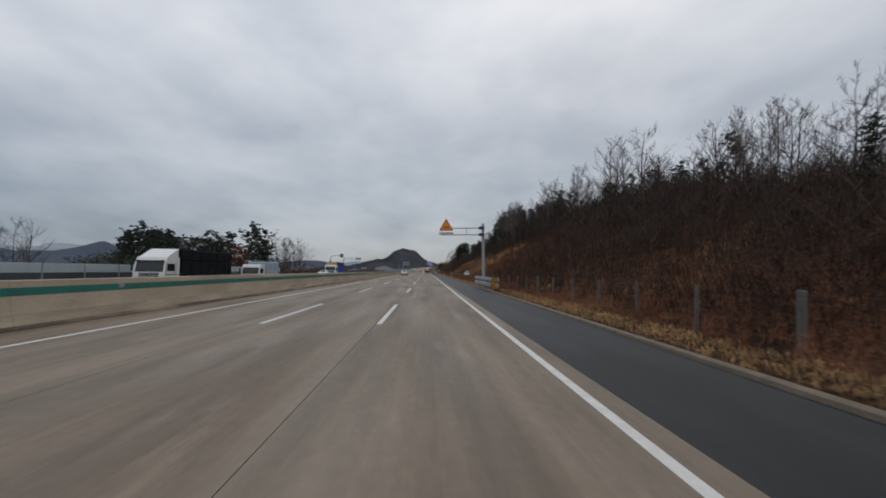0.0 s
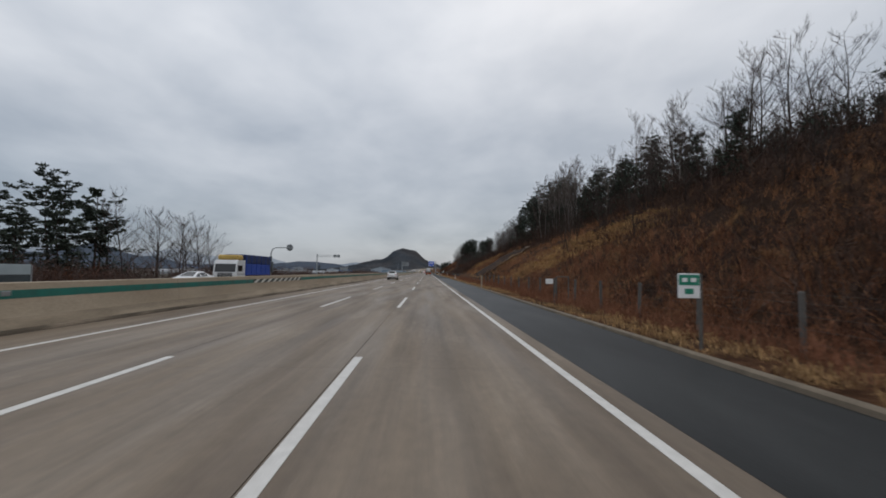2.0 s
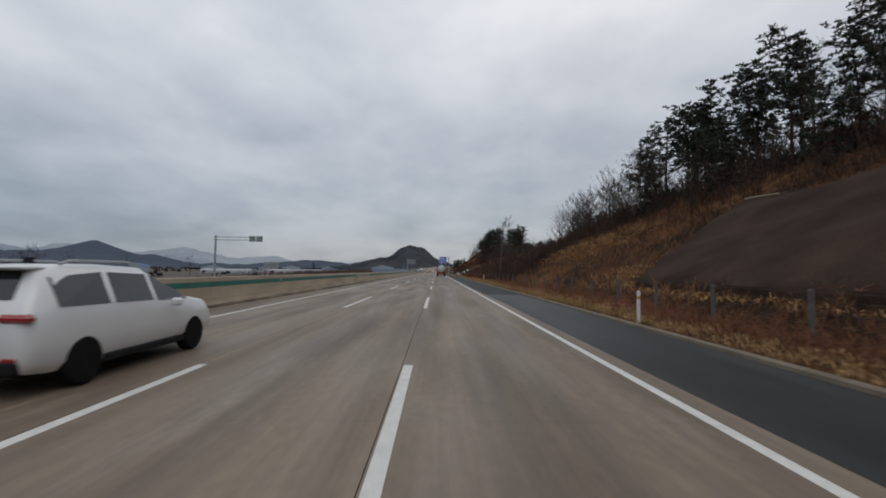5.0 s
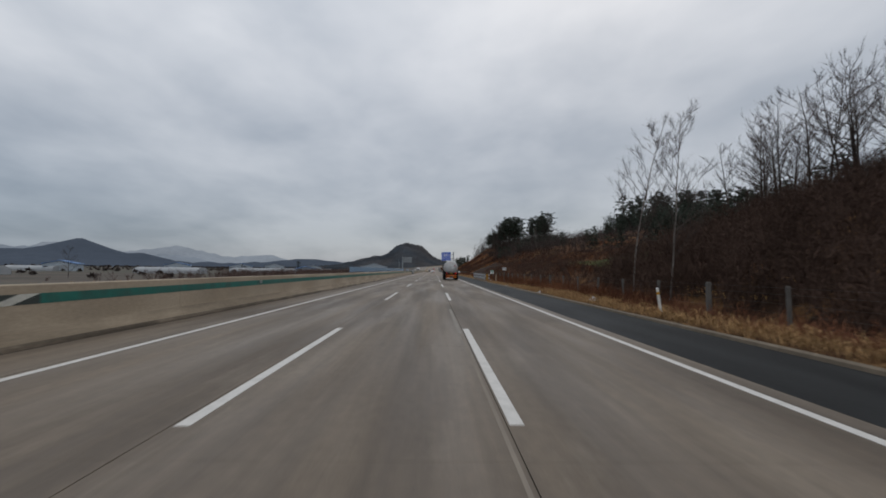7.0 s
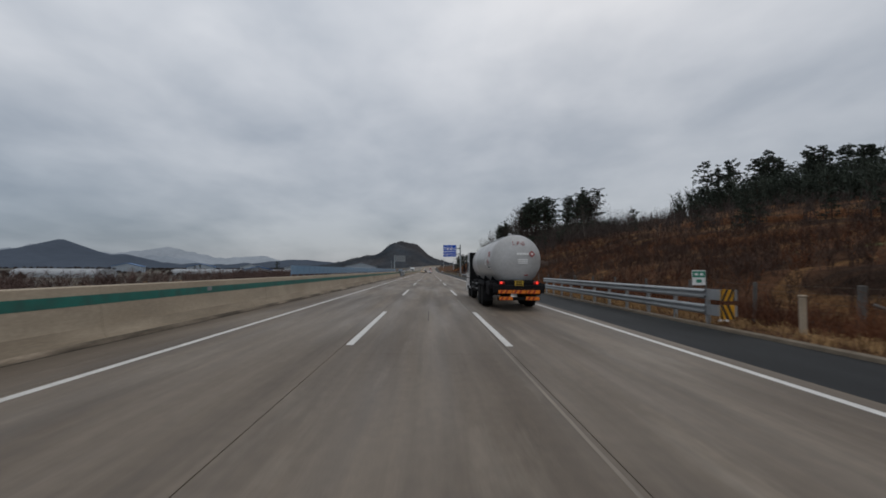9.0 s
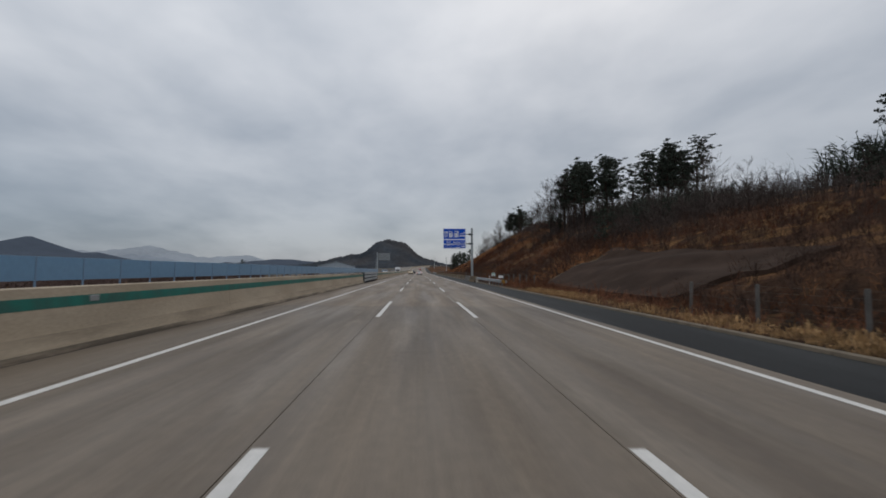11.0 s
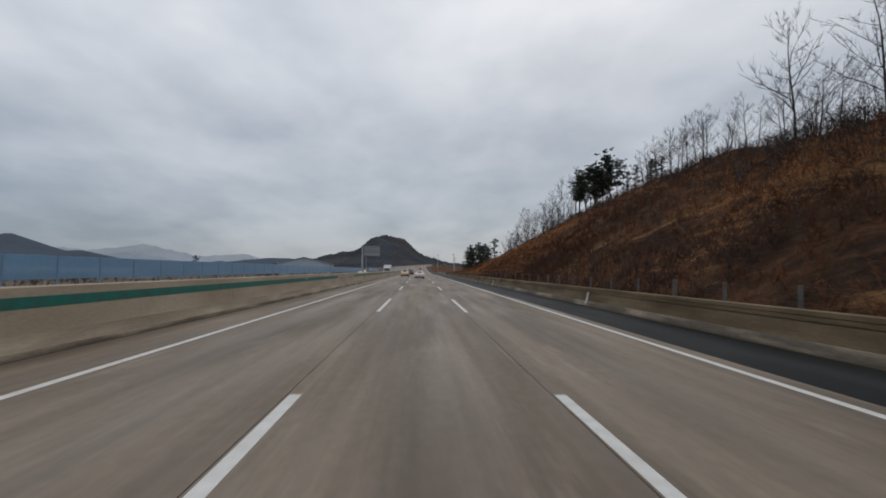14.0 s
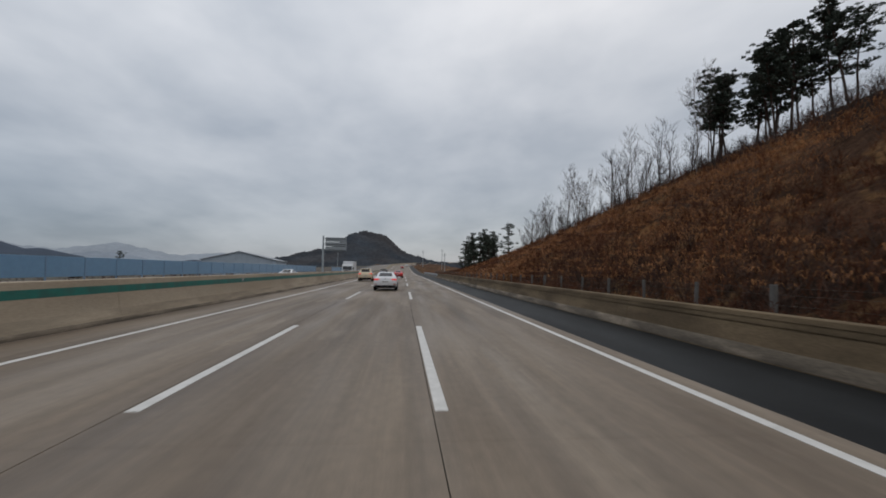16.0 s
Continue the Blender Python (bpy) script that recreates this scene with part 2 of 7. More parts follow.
def litter_ground(name, dark, russet, tawny):
    """Winter hillside: dark earth under matted dead growth, in drifts of russet and tawny, with fine tangled relief."""
    m = bpy.data.materials.new(name)
    m.use_nodes = True
    n, l = nodes_of(m.node_tree)
    o = n.new("ShaderNodeOutputMaterial")
    b = n.new("ShaderNodeBsdfPrincipled")
    l.new(b.outputs[0], o.inputs[0])
    b.inputs["Roughness"].default_value, b.inputs["Specular IOR Level"].default_value = 1.0, 0.05
    geo = n.new("ShaderNodeNewGeometry")

    def field(scale, detail, lo, hi, to_lo=0.0, to_hi=1.0, rough=0.55, swirl=0.0):
        t = n.new("ShaderNodeTexNoise")
        for k, q in (("Scale", scale), ("Detail", detail), ("Roughness", rough), ("Distortion", swirl)):
            t.inputs[k].default_value = q
        l.new(geo.outputs["Position"], t.inputs["Vector"])
        r = n.new("ShaderNodeMapRange")
        for k, q in (("From Min", lo), ("From Max", hi), ("To Min", to_lo), ("To Max", to_hi)):
            r.inputs[k].default_value = q
        l.new(t.outputs["Fac"], r.inputs["Value"])
        return r.outputs["Result"]

    def blend(kind, f, c, q):
        x = n.new("ShaderNodeMix")
        x.data_type, x.blend_type = "RGBA", kind
        for k, v in (("Factor", f), ("A", c), ("B", q)):
            if isinstance(v, float):
                x.inputs[k].default_value = v
            elif isinstance(v, tuple):
                x.inputs[k].default_value = (*v, 1)
            else:
                l.new(v, x.inputs[k])
        return x.outputs["Result"]

    col = blend("MIX", field(0.10, 7, 0.42, 0.58, rough=0.62, swirl=0.6), dark, russet)
    col = blend("MIX", field(0.13, 8, 0.53, 0.62, 0.0, 0.75, 0.68, 1.0), col, tawny)
    col = blend("MULTIPLY", 1.0, col, field(1.3, 5, 0.3, 0.7, 0.55, 1.45, 0.65, 0.8))
    col = blend("MULTIPLY", 1.0, col, field(9.0, 4, 0.3, 0.7, 0.6, 1.4, 0.65, 1.5))
    l.new(col, b.inputs["Base Color"])
    bp = n.new("ShaderNodeBump")
    bp.inputs["Strength"].default_value, bp.inputs["Distance"].default_value = 0.9, 0.12
    l.new(field(5.0, 6, 0.3, 0.7, rough=0.7, swirl=1.0), bp.inputs["Height"])
    l.new(bp.outputs[0], b.inputs["Normal"])
    return m


M_EARTH = litter_ground("winter hillside litter", (0.043, 0.027, 0.019), (0.118, 0.060, 0.034), (0.240, 0.132, 0.058))
M_STRAW = material("dry straw grass", (0.36, 0.225, 0.108), 1.0, spread=0.25, scale=0.8, fine=8, island=0.35, spec=0.1)
M_TWIG = material("dark bare twigs", (0.072, 0.057, 0.051), 1.0, spread=0.25, scale=0.4, fine=5, island=0.35, spec=0.1)
M_BARK = material("grey-brown bark", (0.050, 0.040, 0.034), 1.0, spread=0.3, scale=3, fine=20, bump=0.4, spec=0.1)
M_PALE = material("pale birch bark", (0.17, 0.15, 0.135), 0.95, spread=0.3, scale=3, fine=12, spec=0.1)
M_PALETWIG = material("grey-brown birch twigs", (0.125, 0.105, 0.095), 1.0, spread=0.2, scale=0.4, fine=5, island=0.3, spec=0.1)
M_REDBARK = material("pine bark", (0.058, 0.039, 0.031), 1.0, spread=0.3, scale=3, fine=18, bump=0.4, spec=0.1)
M_NEEDLE = material("pine needles", (0.048, 0.059, 0.045), 0.9, spread=0.25, scale=0.7, fine=6, island=0.5, spec=0.2)
M_FIELD = material("dull winter field", (0.072, 0.056, 0.042), 1.0, spread=0.3, scale=0.05, fine=0.6, second=(0.062, 0.060, 0.040), second_scale=0.015)
M_TURF = material("green winter turf", (0.062, 0.088, 0.030), 1.0, spec=0.03, spread=0.25, scale=0.6, fine=8, bump=0.4, second=(0.095, 0.085, 0.040), second_scale=0.22)


# ---- builders ----
def add_mesh(name, verts, faces, mat, smooth=35.0):
    me = bpy.data.meshes.new(name)
    me.from_pydata([tuple(map(float, q)) for q in verts], [], faces)
    me.materials.append(mat)
    if smooth:
        me.shade_smooth()
        me.set_sharp_from_angle(angle=radians(smooth))
    me.update()
    return me


class Shape:
    """Collects the faces of one part."""

    def __init__(self):
        self.v, self.f = [], []

    def add(self, verts, faces, m=None):
        k = len(self.v)
        self.v += [tuple(m @ Vector(q)) if m else tuple(q) for q in verts]
        self.f += [tuple(i + k for i in fc) for fc in faces]
        return self

    def box(self, c, s, bevel=0.0, m=None):
        x, y, z = (q / 2 for q in s)
        b = min(bevel, 0.49 * min(s))
        if b <= 0:
            v = [(i * x, j * y, k * z) for i in (-1, 1) for j in (-1, 1) for k in (-1, 1)]
            f = [(0, 1, 3, 2), (4, 6, 7, 5), (0, 4, 5, 1), (2, 3, 7, 6), (0, 2, 6, 4), (1, 5, 7, 3)]
        else:
            bm = bmesh.new()
            bmesh.ops.create_cube(bm, size=1)
            for q in bm.verts:
                q.co = Vector((q.co.x * s[0], q.co.y * s[1], q.co.z * s[2]))
            bmesh.ops.bevel(bm, geom=list(bm.edges), offset=b, segments=1, affect="EDGES")
            bm.verts.index_update()
            v = [tuple(q.co) for q in bm.verts]
            f = [tuple(q.index for q in fc.verts) for fc in bm.faces]
            bm.free()
        t = Matrix.Translation(c)
        return self.add(v, f, (m @ t) if m else t)

    def tube(self, path, radii, n=8, caps=True):
        rings = []
        pts = [Vector(p) for p in path]
        for i, p in enumerate(pts):
            d = (pts[min(i + 1, len(pts) - 1)] - pts[max(i - 1, 0)]).normalized()
            a = d.orthogonal().normalized() if abs(d.z) < 0.99 else Vector((1, 0, 0))
            a = (a - d * a.dot(d)).normalized()
            if i and rings:
                a = (last - d * last.dot(d)).normalized()
            last = a
            c = d.cross(a)
            r = radii[i] if isinstance(radii, (list, tuple)) else radii
            rings.append([p + (a * math.cos(2 * math.pi * k / n) + c * math.sin(2 * math.pi * k / n)) * r for k in range(n)])
        v = [q for ring in rings for q in ring]
        f = [(i * n + k, i * n + (k + 1) % n, (i + 1) * n + (k + 1) % n, (i + 1) * n + k) for i in range(len(pts) - 1) for k in range(n)]
        if caps:
            f += [tuple(range(n - 1, -1, -1)), tuple(range((len(pts) - 1) * n, len(pts) * n))]
        return self.add(v, f)

    def lathe(self, prof, n=24, m=None):
        """prof: radius and height along z."""
        v = [(r * math.cos(2 * math.pi * k / n), r * math.sin(2 * math.pi * k / n), z) for r, z in prof for k in range(n)]
        f = [(i * n + k, i * n + (k + 1) % n, (i + 1) * n + (k + 1) % n, (i + 1) * n + k) for i in range(len(prof) - 1) for k in range(n)]
        f += [tuple(range(n - 1, -1, -1)), tuple(range((len(prof) - 1) * n, len(prof) * n))]
        return self.add(v, f, m)

    def prism(self, outline, depth, m=None):
        """An outline in x and z, made depth thick along y."""
        n = len(outline)
        v = [(x, -depth / 2, z) for x, z in outline] + [(x, depth / 2, z) for x, z in outline]
        f = [tuple(range(n)), tuple(range(2 * n - 1, n - 1, -1))] + [(k, k + n, (k + 1) % n + n, (k + 1) % n) for k in range(n)]
        return self.add(v, f, m)

    def sweep(self, outline, ys, place=None, closed=True):
        """An outline in x and z carried along y; place(y) moves it by x and z."""
        n = len(outline)
        for y in ys:
            dx, dz = place(y) if place else (0, 0)
            self.v += [(x + dx, y, z + dz) for x, z in outline]
        k0 = len(self.v) - n * len(ys)
        top = n if closed else n - 1
        self.f += [(k0 + i * n + k, k0 + (i + 1) * n + k, k0 + (i + 1) * n + (k + 1) % n, k0 + i * n + (k + 1) % n)
                   for i in range(len(ys) - 1) for k in range(top)]
        if closed:
            self.f += [tuple(k0 + k for k in range(n)), tuple(k0 + (len(ys) - 1) * n + k for k in range(n - 1, -1, -1))]
        return self

    def mesh(self, name, mat, smooth=35.0):
        return add_mesh(name, self.v, self.f, mat, smooth)


def part(name, shape, mat, parent, label="", at=None, smooth=35.0):
    """One mesh object under a thing or a part; shape is a Shape or a finished mesh."""
    ob = new(name, shape.mesh(name, mat, smooth) if isinstance(shape, Shape) else shape)
    ob.parent = parent
    if at is not None:
        ob.matrix_basis = at if isinstance(at, Matrix) else Matrix.Translation(at)
    return tagged(ob, label)


def thing(name, label, category, at=(0, 0, 0), turn=0.0, group="", kind=""):
    ob = new(name)
    ob.empty_display_size = 0.2
    ob.matrix_basis = pose(*at, 0, 0, turn)
    return tagged(ob, label, category, group, kind)


def solid(name, shape, mat, label, category, kind="", group="", smooth=35.0, at=None):
    ob = new(name, shape.mesh(name, mat, smooth) if isinstance(shape, Shape) else shape)
    if at is not None:
        ob.matrix_basis = at
    return tagged(ob, label, category, group, kind)


# ---- lie of the land ----
def road_z(y):
    """The road climbs gently far ahead."""
    d = np.maximum(0.0, np.asarray(y, float) - 560)
    return np.where(d < 120, d * d * 0.026 / 240, 0.026 * (d - 60))


def road_x(y):
    d = np.maximum(0.0, np.asarray(y, float) - 760)
    return 0.0011 * d * d


HY = [-120, 0, 20, 40, 60, 80, 100, 135, 180, 200, 215, 228, 245, 262, 280, 300, 320, 345, 365, 390, 405, 430, 450, 475, 510, 540, 570, 600, 640]
HZ = [6, 5.5, 6.5, 8.6, 10.4, 11.6, 11.5, 10.6, 10.8, 10.3, 8.3, 7.0, 5.6, 4.8, 4.8, 5.4, 6.4, 7.7, 8.8, 11.0, 12.7, 14.0, 13.7, 12.4, 9.6, 7, 3.5, 1, 0.2]


def step(a, b, x):
    u = np.clip((x - a) / (b - a), 0, 1)
    return u * u * (3 - 2 * u)


def wave(x, y):
    return (np.sin(x * 0.71 + y * 0.23) + np.sin(y * 0.37 - x * 0.19 + 1.3) + 0.7 * np.sin(x * 1.3 + 2.1 + y * 0.61) + 0.6 * np.sin(y * 0.093 + 0.4)) / 3.3


def land(x, y):
    """Height of the ground at x, y."""
    x, y = np.asarray(x, float), np.asarray(y, float)
    crest = np.interp(y, HY, HZ)
    low = step(220, 238, y) * (1 - step(325, 350, y))
    wide = np.interp(y, [405, 432, 475, 505], [1.0, 1.2, 1.2, 1.0])
    plain = crest * np.minimum(np.clip((x - 11.2) / 19.5, 0, None), wide) ** 0.95
    terrace = 1.8 * step(11.5, 16.5, x) + (crest - 1.4) * np.clip((x - 16.5) / 18, 0, 1)
    right = plain * (1 - low) + terrace * low
    behind = np.clip(x - 30.7, 0, 45)
    rise = np.interp(y, [-100, 40, 90, 150, 205, 235, 300, 345, 395, 430, 480], [0.10, 0.12, 0.2, 0.2, 0.12, 0.07, 0.17, 0.22, 0.18, -0.02, -0.1])
    right = right + behind * rise
    right = right * (1 - step(160, 420, x))
    right = right + wave(x, y) * 0.45 * step(12, 18, x) * (1 - step(60, 140, x))
    right = right - 0.12 * step(8.6, 9.6, x) * (1 - step(10.2, 11.4, x)) + 0.06
    left = -1.3 * step(-25.5, -32, x)
    z = np.where(x > 6.9, right, np.where(x < -22.3, left, -0.35))
    near = 1 - step(25, 160, np.abs(x))
    return z + road_z(np.minimum(y, 1500)) * near * (1 - step(1100, 1600, y)) - 0.06


xs = np.concatenate([np.linspace(-3000, -400, 14), np.linspace(-350, -70, 15), np.linspace(-62, -26, 10), [-24.6, -22.6, -22.2, -15, -8, 0, 5, 6.7, 6.95],
                     np.arange(7.4, 46, 0.9), np.linspace(48, 90, 13), np.linspace(100, 420, 12), np.linspace(500, 3000, 12)])
ys = np.concatenate([np.linspace(-700, -130, 8), np.arange(-110, 640, 2.6), np.arange(645, 1200, 20), np.linspace(1250, 4600, 14)])
gx, gy = np.meshgrid(xs, ys)
gz = land(gx, gy)
nx = len(xs)
verts = np.stack([gx.ravel(), gy.ravel(), gz.ravel()], 1).tolist()
quads = [(j * nx + i, j * nx + i + 1, (j + 1) * nx + i + 1, (j + 1) * nx + i) for j in range(len(ys) - 1) for i in range(nx - 1)]
ground = bpy.data.meshes.new("ground")
ground.from_pydata(verts, [], quads)
for mm in (M_EARTH, M_FIELD, M_TURF):
    ground.materials.append(mm)
cx = np.array([(xs[i] + xs[i + 1]) / 2 for j in range(len(ys) - 1) for i in range(nx - 1)])
cy = np.array([(ys[j] + ys[j + 1]) / 2 for j in range(len(ys) - 1) for i in range(nx - 1)])
kind_of = np.where((cx < -24) | (cx > 110), 1, 0)
kind_of = np.where((cx > 17.2 + 0.15 * (cy - 232)) & (cx < 30.5 - 0.17 * (cy - 238) + 0.8 * np.sin(cy * 0.4)) & (cy > 226) & (cy < 274), 2, kind_of)
ground.polygons.foreach_set("material_index", kind_of.astype(np.int32))
ground.shade_smooth()
solid("ground", ground, M_EARTH, "brown winter hillside and flat fields beside the motorway", "ground", "structure")


# ---- carriageway ----
X_LEFT, X_12, X_23, X_RIGHT = -7.13, -3.54, 0.0, 3.6
Y_END = 1060.0


def along(y0, y1, s):
    return list(np.linspace(y0, y1, max(2, int((y1 - y0) / s) + 1)))


def shift(y):
    return float(road_x(y)), float(road_z(y))


road = thing("road", "pale worn concrete motorway carriageway with dark joints", "road", kind="structure")
part("bed", Shape().sweep([(-8.95, -0.30), (4.05, -0.30), (4.05, -0.02), (-8.95, -0.02)], [0, 450]), M_BED, road)
part("paving", Shape().sweep([(-8.95, -0.30), (4.05, -0.30), (4.05, 0.0), (-8.95, 0.0)], along(450, Y_END, 12), shift), M_SLAB, road)
part("paving", Shape().sweep([(-8.95, -0.28), (4.05, -0.28), (4.05, 0.0), (-8.95, 0.0)], [-70, 0]), M_FARROAD, road)
opposite = thing("opposite_road", "pale concrete carriageway beyond the median barrier", "road", kind="structure")
part("paving", Shape().sweep([(-22.4, -0.30), (-9.6, -0.30), (-9.6, 0.0), (-22.4, 0.0)], along(-90, Y_END, 12), shift), M_FARROAD, opposite)
part("shoulder", Shape().sweep([(-25.2, -0.30), (-22.4, -0.30), (-22.4, -0.01), (-25.2, -0.03)], along(-90, Y_END, 12), shift), M_ASPHALT, opposite)
shoulder = thing("shoulder", "dark damp asphalt hard shoulder", "shoulder", kind="structure")
# the asphalt colour goes blacker from y = 166 on
for y0, y1, mat in ((-70, 166, M_ASPHALT), (166, Y_END, M_DARKASPHALT)):
    part("asphalt", Shape().sweep([(4.05, -0.30), (6.78, -0.30), (6.78, -0.045), (4.05, -0.006)], along(y0, y1, 12), shift), mat, shoulder)
kerb = thing("kerb", "low grimy concrete kerb along the shoulder", "kerb", kind="structure")
kerb_mesh = Shape().sweep([(6.74, -0.2), (7.02, -0.2), (6.97, 0.045), (6.95, 0.06), (6.85, 0.06), (6.80, 0.03)], [0, 5.98]).mesh("kerb_stone", M_KERB)
for k in range(72):
    part("kerb_stone", kerb_mesh, M_KERB, kerb, at=(0, -60 + 6 * k, 0))
part("kerb_run", Shape().sweep([(6.74, -0.2), (7.02, -0.2), (7.02, 0.09), (6.80, 0.09)], along(372, Y_END, 12), shift), M_KERB, kerb)

markings = thing("lane_markings", "white painted lane and edge lines on concrete", "road marking", kind="structure")
for x in (X_LEFT, X_RIGHT):
    part("edge_line", Shape().sweep([(x - 0.075, 0.0), (x + 0.075, 0.0), (x + 0.075, 0.005), (x - 0.075, 0.005)], along(-70, Y_END, 12), shift), M_PAINT, markings)
dash = Shape().box((0, 4, 0.0025), (0.16, 8, 0.005)).mesh("lane_dash", M_PAINT)
rng = random.Random(4)
for k in range(-3, 42):
    for x in (X_23, X_12):
        y = 12.94 + 20 * k + (rng.uniform(-0.15, 0.15) if x == X_12 else 0)
        part("lane_dash", dash, M_PAINT, markings, at=(x + float(road_x(y + 4)), y, float(road_z(y + 4))))
M_GHOST = material("worn-off road paint", (0.255, 0.235, 0.205), 0.8, spread=0.15, scale=5, fine=40, second=(0.22, 0.2, 0.17), second_scale=4)
for x, y0, y1, w in ((-0.165, 37, 44, 0.12), (0.04, 181, 184.6, 0.1), (-0.21, 200, 207.3, 0.1), (-0.2, 261.5, 268.2, 0.1), (-0.15, 320, 327, 0.09), (-0.11, 400, 407.4, 0.055)):
    part("worn_dash", Shape().box((x, (y0 + y1) / 2, 0.0015), (w, y1 - y0, 0.003)), M_GHOST, markings, "faded remnant of an old lane line")
M_SEAL = material("pale joint sealant", (0.205, 0.175, 0.140), 0.8, spread=0.2, scale=2, fine=12, stretch=(1, 0.1, 1))
for x, y0, y1 in ((-0.18, 184.6, 200), (-0.2, 232, 275), (-0.18, 327, 353), (-0.17, 383, 420)):
    part("joint_sealant", Shape().box((x, (y0 + y1) / 2, 0.001), (0.045, y1 - y0, 0.002)), M_SEAL, markings, "pale sealed joint")
part("crack", Shape().box((-1.81, 259.6, 0.0012), (0.022, 3.4, 0.0024)), M_BED, markings, "dark straight crack in the concrete")
for x in (-10.9, -21.7):
    part("edge_line", Shape().sweep([(x - 0.08, 0.0), (x + 0.08, 0.0), (x + 0.08, 0.005), (x - 0.08, 0.005)], along(-70, Y_END, 12), shift), M_PAINT, markings)
for k in range(0, 30):
    for x in (-14.5, -18.1):
        part("lane_dash", dash, M_PAINT, markings, at=(x, 4 + 20 * k, float(road_z(8 + 20 * k))))

# ---- median barrier ----
XB = -9.27
HALF = [(0.36, -0.05), (0.355, 0.05), (0.315, 0.14), (0.265, 0.24), (0.228, 0.34), (0.205, 0.46), (0.185, 0.62), (0.13, 1.25), (0.11, 1.27)]
FACE = HALF + [(-x, z) for x, z in HALF[::-1]]
median = thing("median_barrier", "beige concrete median barrier with a green painted band", "barrier", kind="structure")


def face_x(z):
    return float(np.interp(z, [q for _, q in HALF[:-1]], [q for q, _ in HALF[:-1]]))


block = Shape().sweep([(x + XB, z) for x, z in FACE], [0.006, 9.994]).mesh("barrier_block", M_CONC)
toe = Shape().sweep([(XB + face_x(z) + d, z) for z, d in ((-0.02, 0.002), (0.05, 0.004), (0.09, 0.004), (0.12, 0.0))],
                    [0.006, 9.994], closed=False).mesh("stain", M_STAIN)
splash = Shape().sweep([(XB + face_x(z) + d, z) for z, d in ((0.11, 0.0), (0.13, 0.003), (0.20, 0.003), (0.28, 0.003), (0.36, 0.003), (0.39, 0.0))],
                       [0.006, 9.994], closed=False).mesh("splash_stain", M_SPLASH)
gutter_dirt = Shape().box((XB + 0.375, 5, 0.0015), (0.055, 9.98, 0.003)).mesh("gutter_grime", M_GRIME)
band_in = [(XB + face_x(0.865) - 0.01, 0.865), (XB + face_x(0.865) + 0.004, 0.865), (XB + face_x(1.08) + 0.004, 1.08), (XB + face_x(1.08) - 0.01, 1.08)]
RUNS = [(-70, 354.3), (372.9, 640)]
for a, b in RUNS:
    n = max(1, round((b - a) / 10))
    for k in range(n):
        y = a + (b - a) / n * k
        z = float(road_z(y + 5))
        f = (b - a) / n / 10
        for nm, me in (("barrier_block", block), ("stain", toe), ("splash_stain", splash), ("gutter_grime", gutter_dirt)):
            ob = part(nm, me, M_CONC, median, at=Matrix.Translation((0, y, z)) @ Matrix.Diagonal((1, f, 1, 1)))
part("barrier_run", Shape().sweep([(x + XB, z) for x, z in FACE], along(640, Y_END, 12), shift), M_CONC, median)
HATCHES = [(79.6, 89.8), (187.2, 197.6), (415.5, 425.7)]
cuts = [-70] + [q for h in HATCHES[:2] for q in h] + [354.3, 372.9] + list(HATCHES[2]) + [640]
for a, b in zip(cuts[::2], cuts[1::2]):
    part("green_band", Shape().sweep(band_in, along(a, b, 20), shift), M_GREEN, median, "green painted band")
M_BLACK = material("black hatch paint", (0.03, 0.04, 0.035), 0.6, spread=0.2)
for a, b in HATCHES:
    part("green_band", Shape().sweep(band_in, along(a, b, 20), shift), M_BLACK, median, "black and white hatched band")
    w = (b - a) / 9
    for k in range(9):
        y = a + w * k
        x0, x1 = XB + face_x(0.865) + 0.008, XB + face_x(1.08) + 0.008
        v = [(x0, y, 0.867), (x0, y + w * 0.42, 0.867), (x1, y + w * 1.0, 1.078), (x1, y + w * 0.58, 1.078)]
        v += [(x - 0.006, yy, zz) for x, yy, zz in v]
        part("hatch", Shape().add(v, [(0, 1, 2, 3), (7, 6, 5, 4), (0, 4, 5, 1), (1, 5, 6, 2), (2, 6, 7, 3), (3, 7, 4, 0)]), M_HATCH, median)
stud = Shape().box((0, 0, 0), (0.03, 0.28, 0.13), 0.01).mesh("reflector", M_STEEL)
for k in range(13):
    y = 15 + 48.65 * k
    if not 350 < y < 375:
        part("reflector", stud, M_STEEL, median, "small grey reflector", at=(XB + face_x(1.0) + 0.012, y, 1.0))


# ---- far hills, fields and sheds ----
# Air haze is painted into the far hills: base colours turn bluer and paler.
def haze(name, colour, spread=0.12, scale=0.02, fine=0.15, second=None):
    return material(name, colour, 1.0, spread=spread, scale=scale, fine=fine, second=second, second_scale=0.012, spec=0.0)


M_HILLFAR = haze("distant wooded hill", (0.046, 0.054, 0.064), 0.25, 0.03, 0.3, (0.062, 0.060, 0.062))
M_CROWN = material("distant woodland crowns", (0.082, 0.066, 0.060), 1.0, spread=0.2, scale=0.05, fine=0.5, island=0.12, second=(0.085, 0.075, 0.070),
                   second_scale=0.02, spec=0.0)
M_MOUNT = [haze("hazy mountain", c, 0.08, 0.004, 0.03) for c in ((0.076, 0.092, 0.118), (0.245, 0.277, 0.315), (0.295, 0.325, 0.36))]


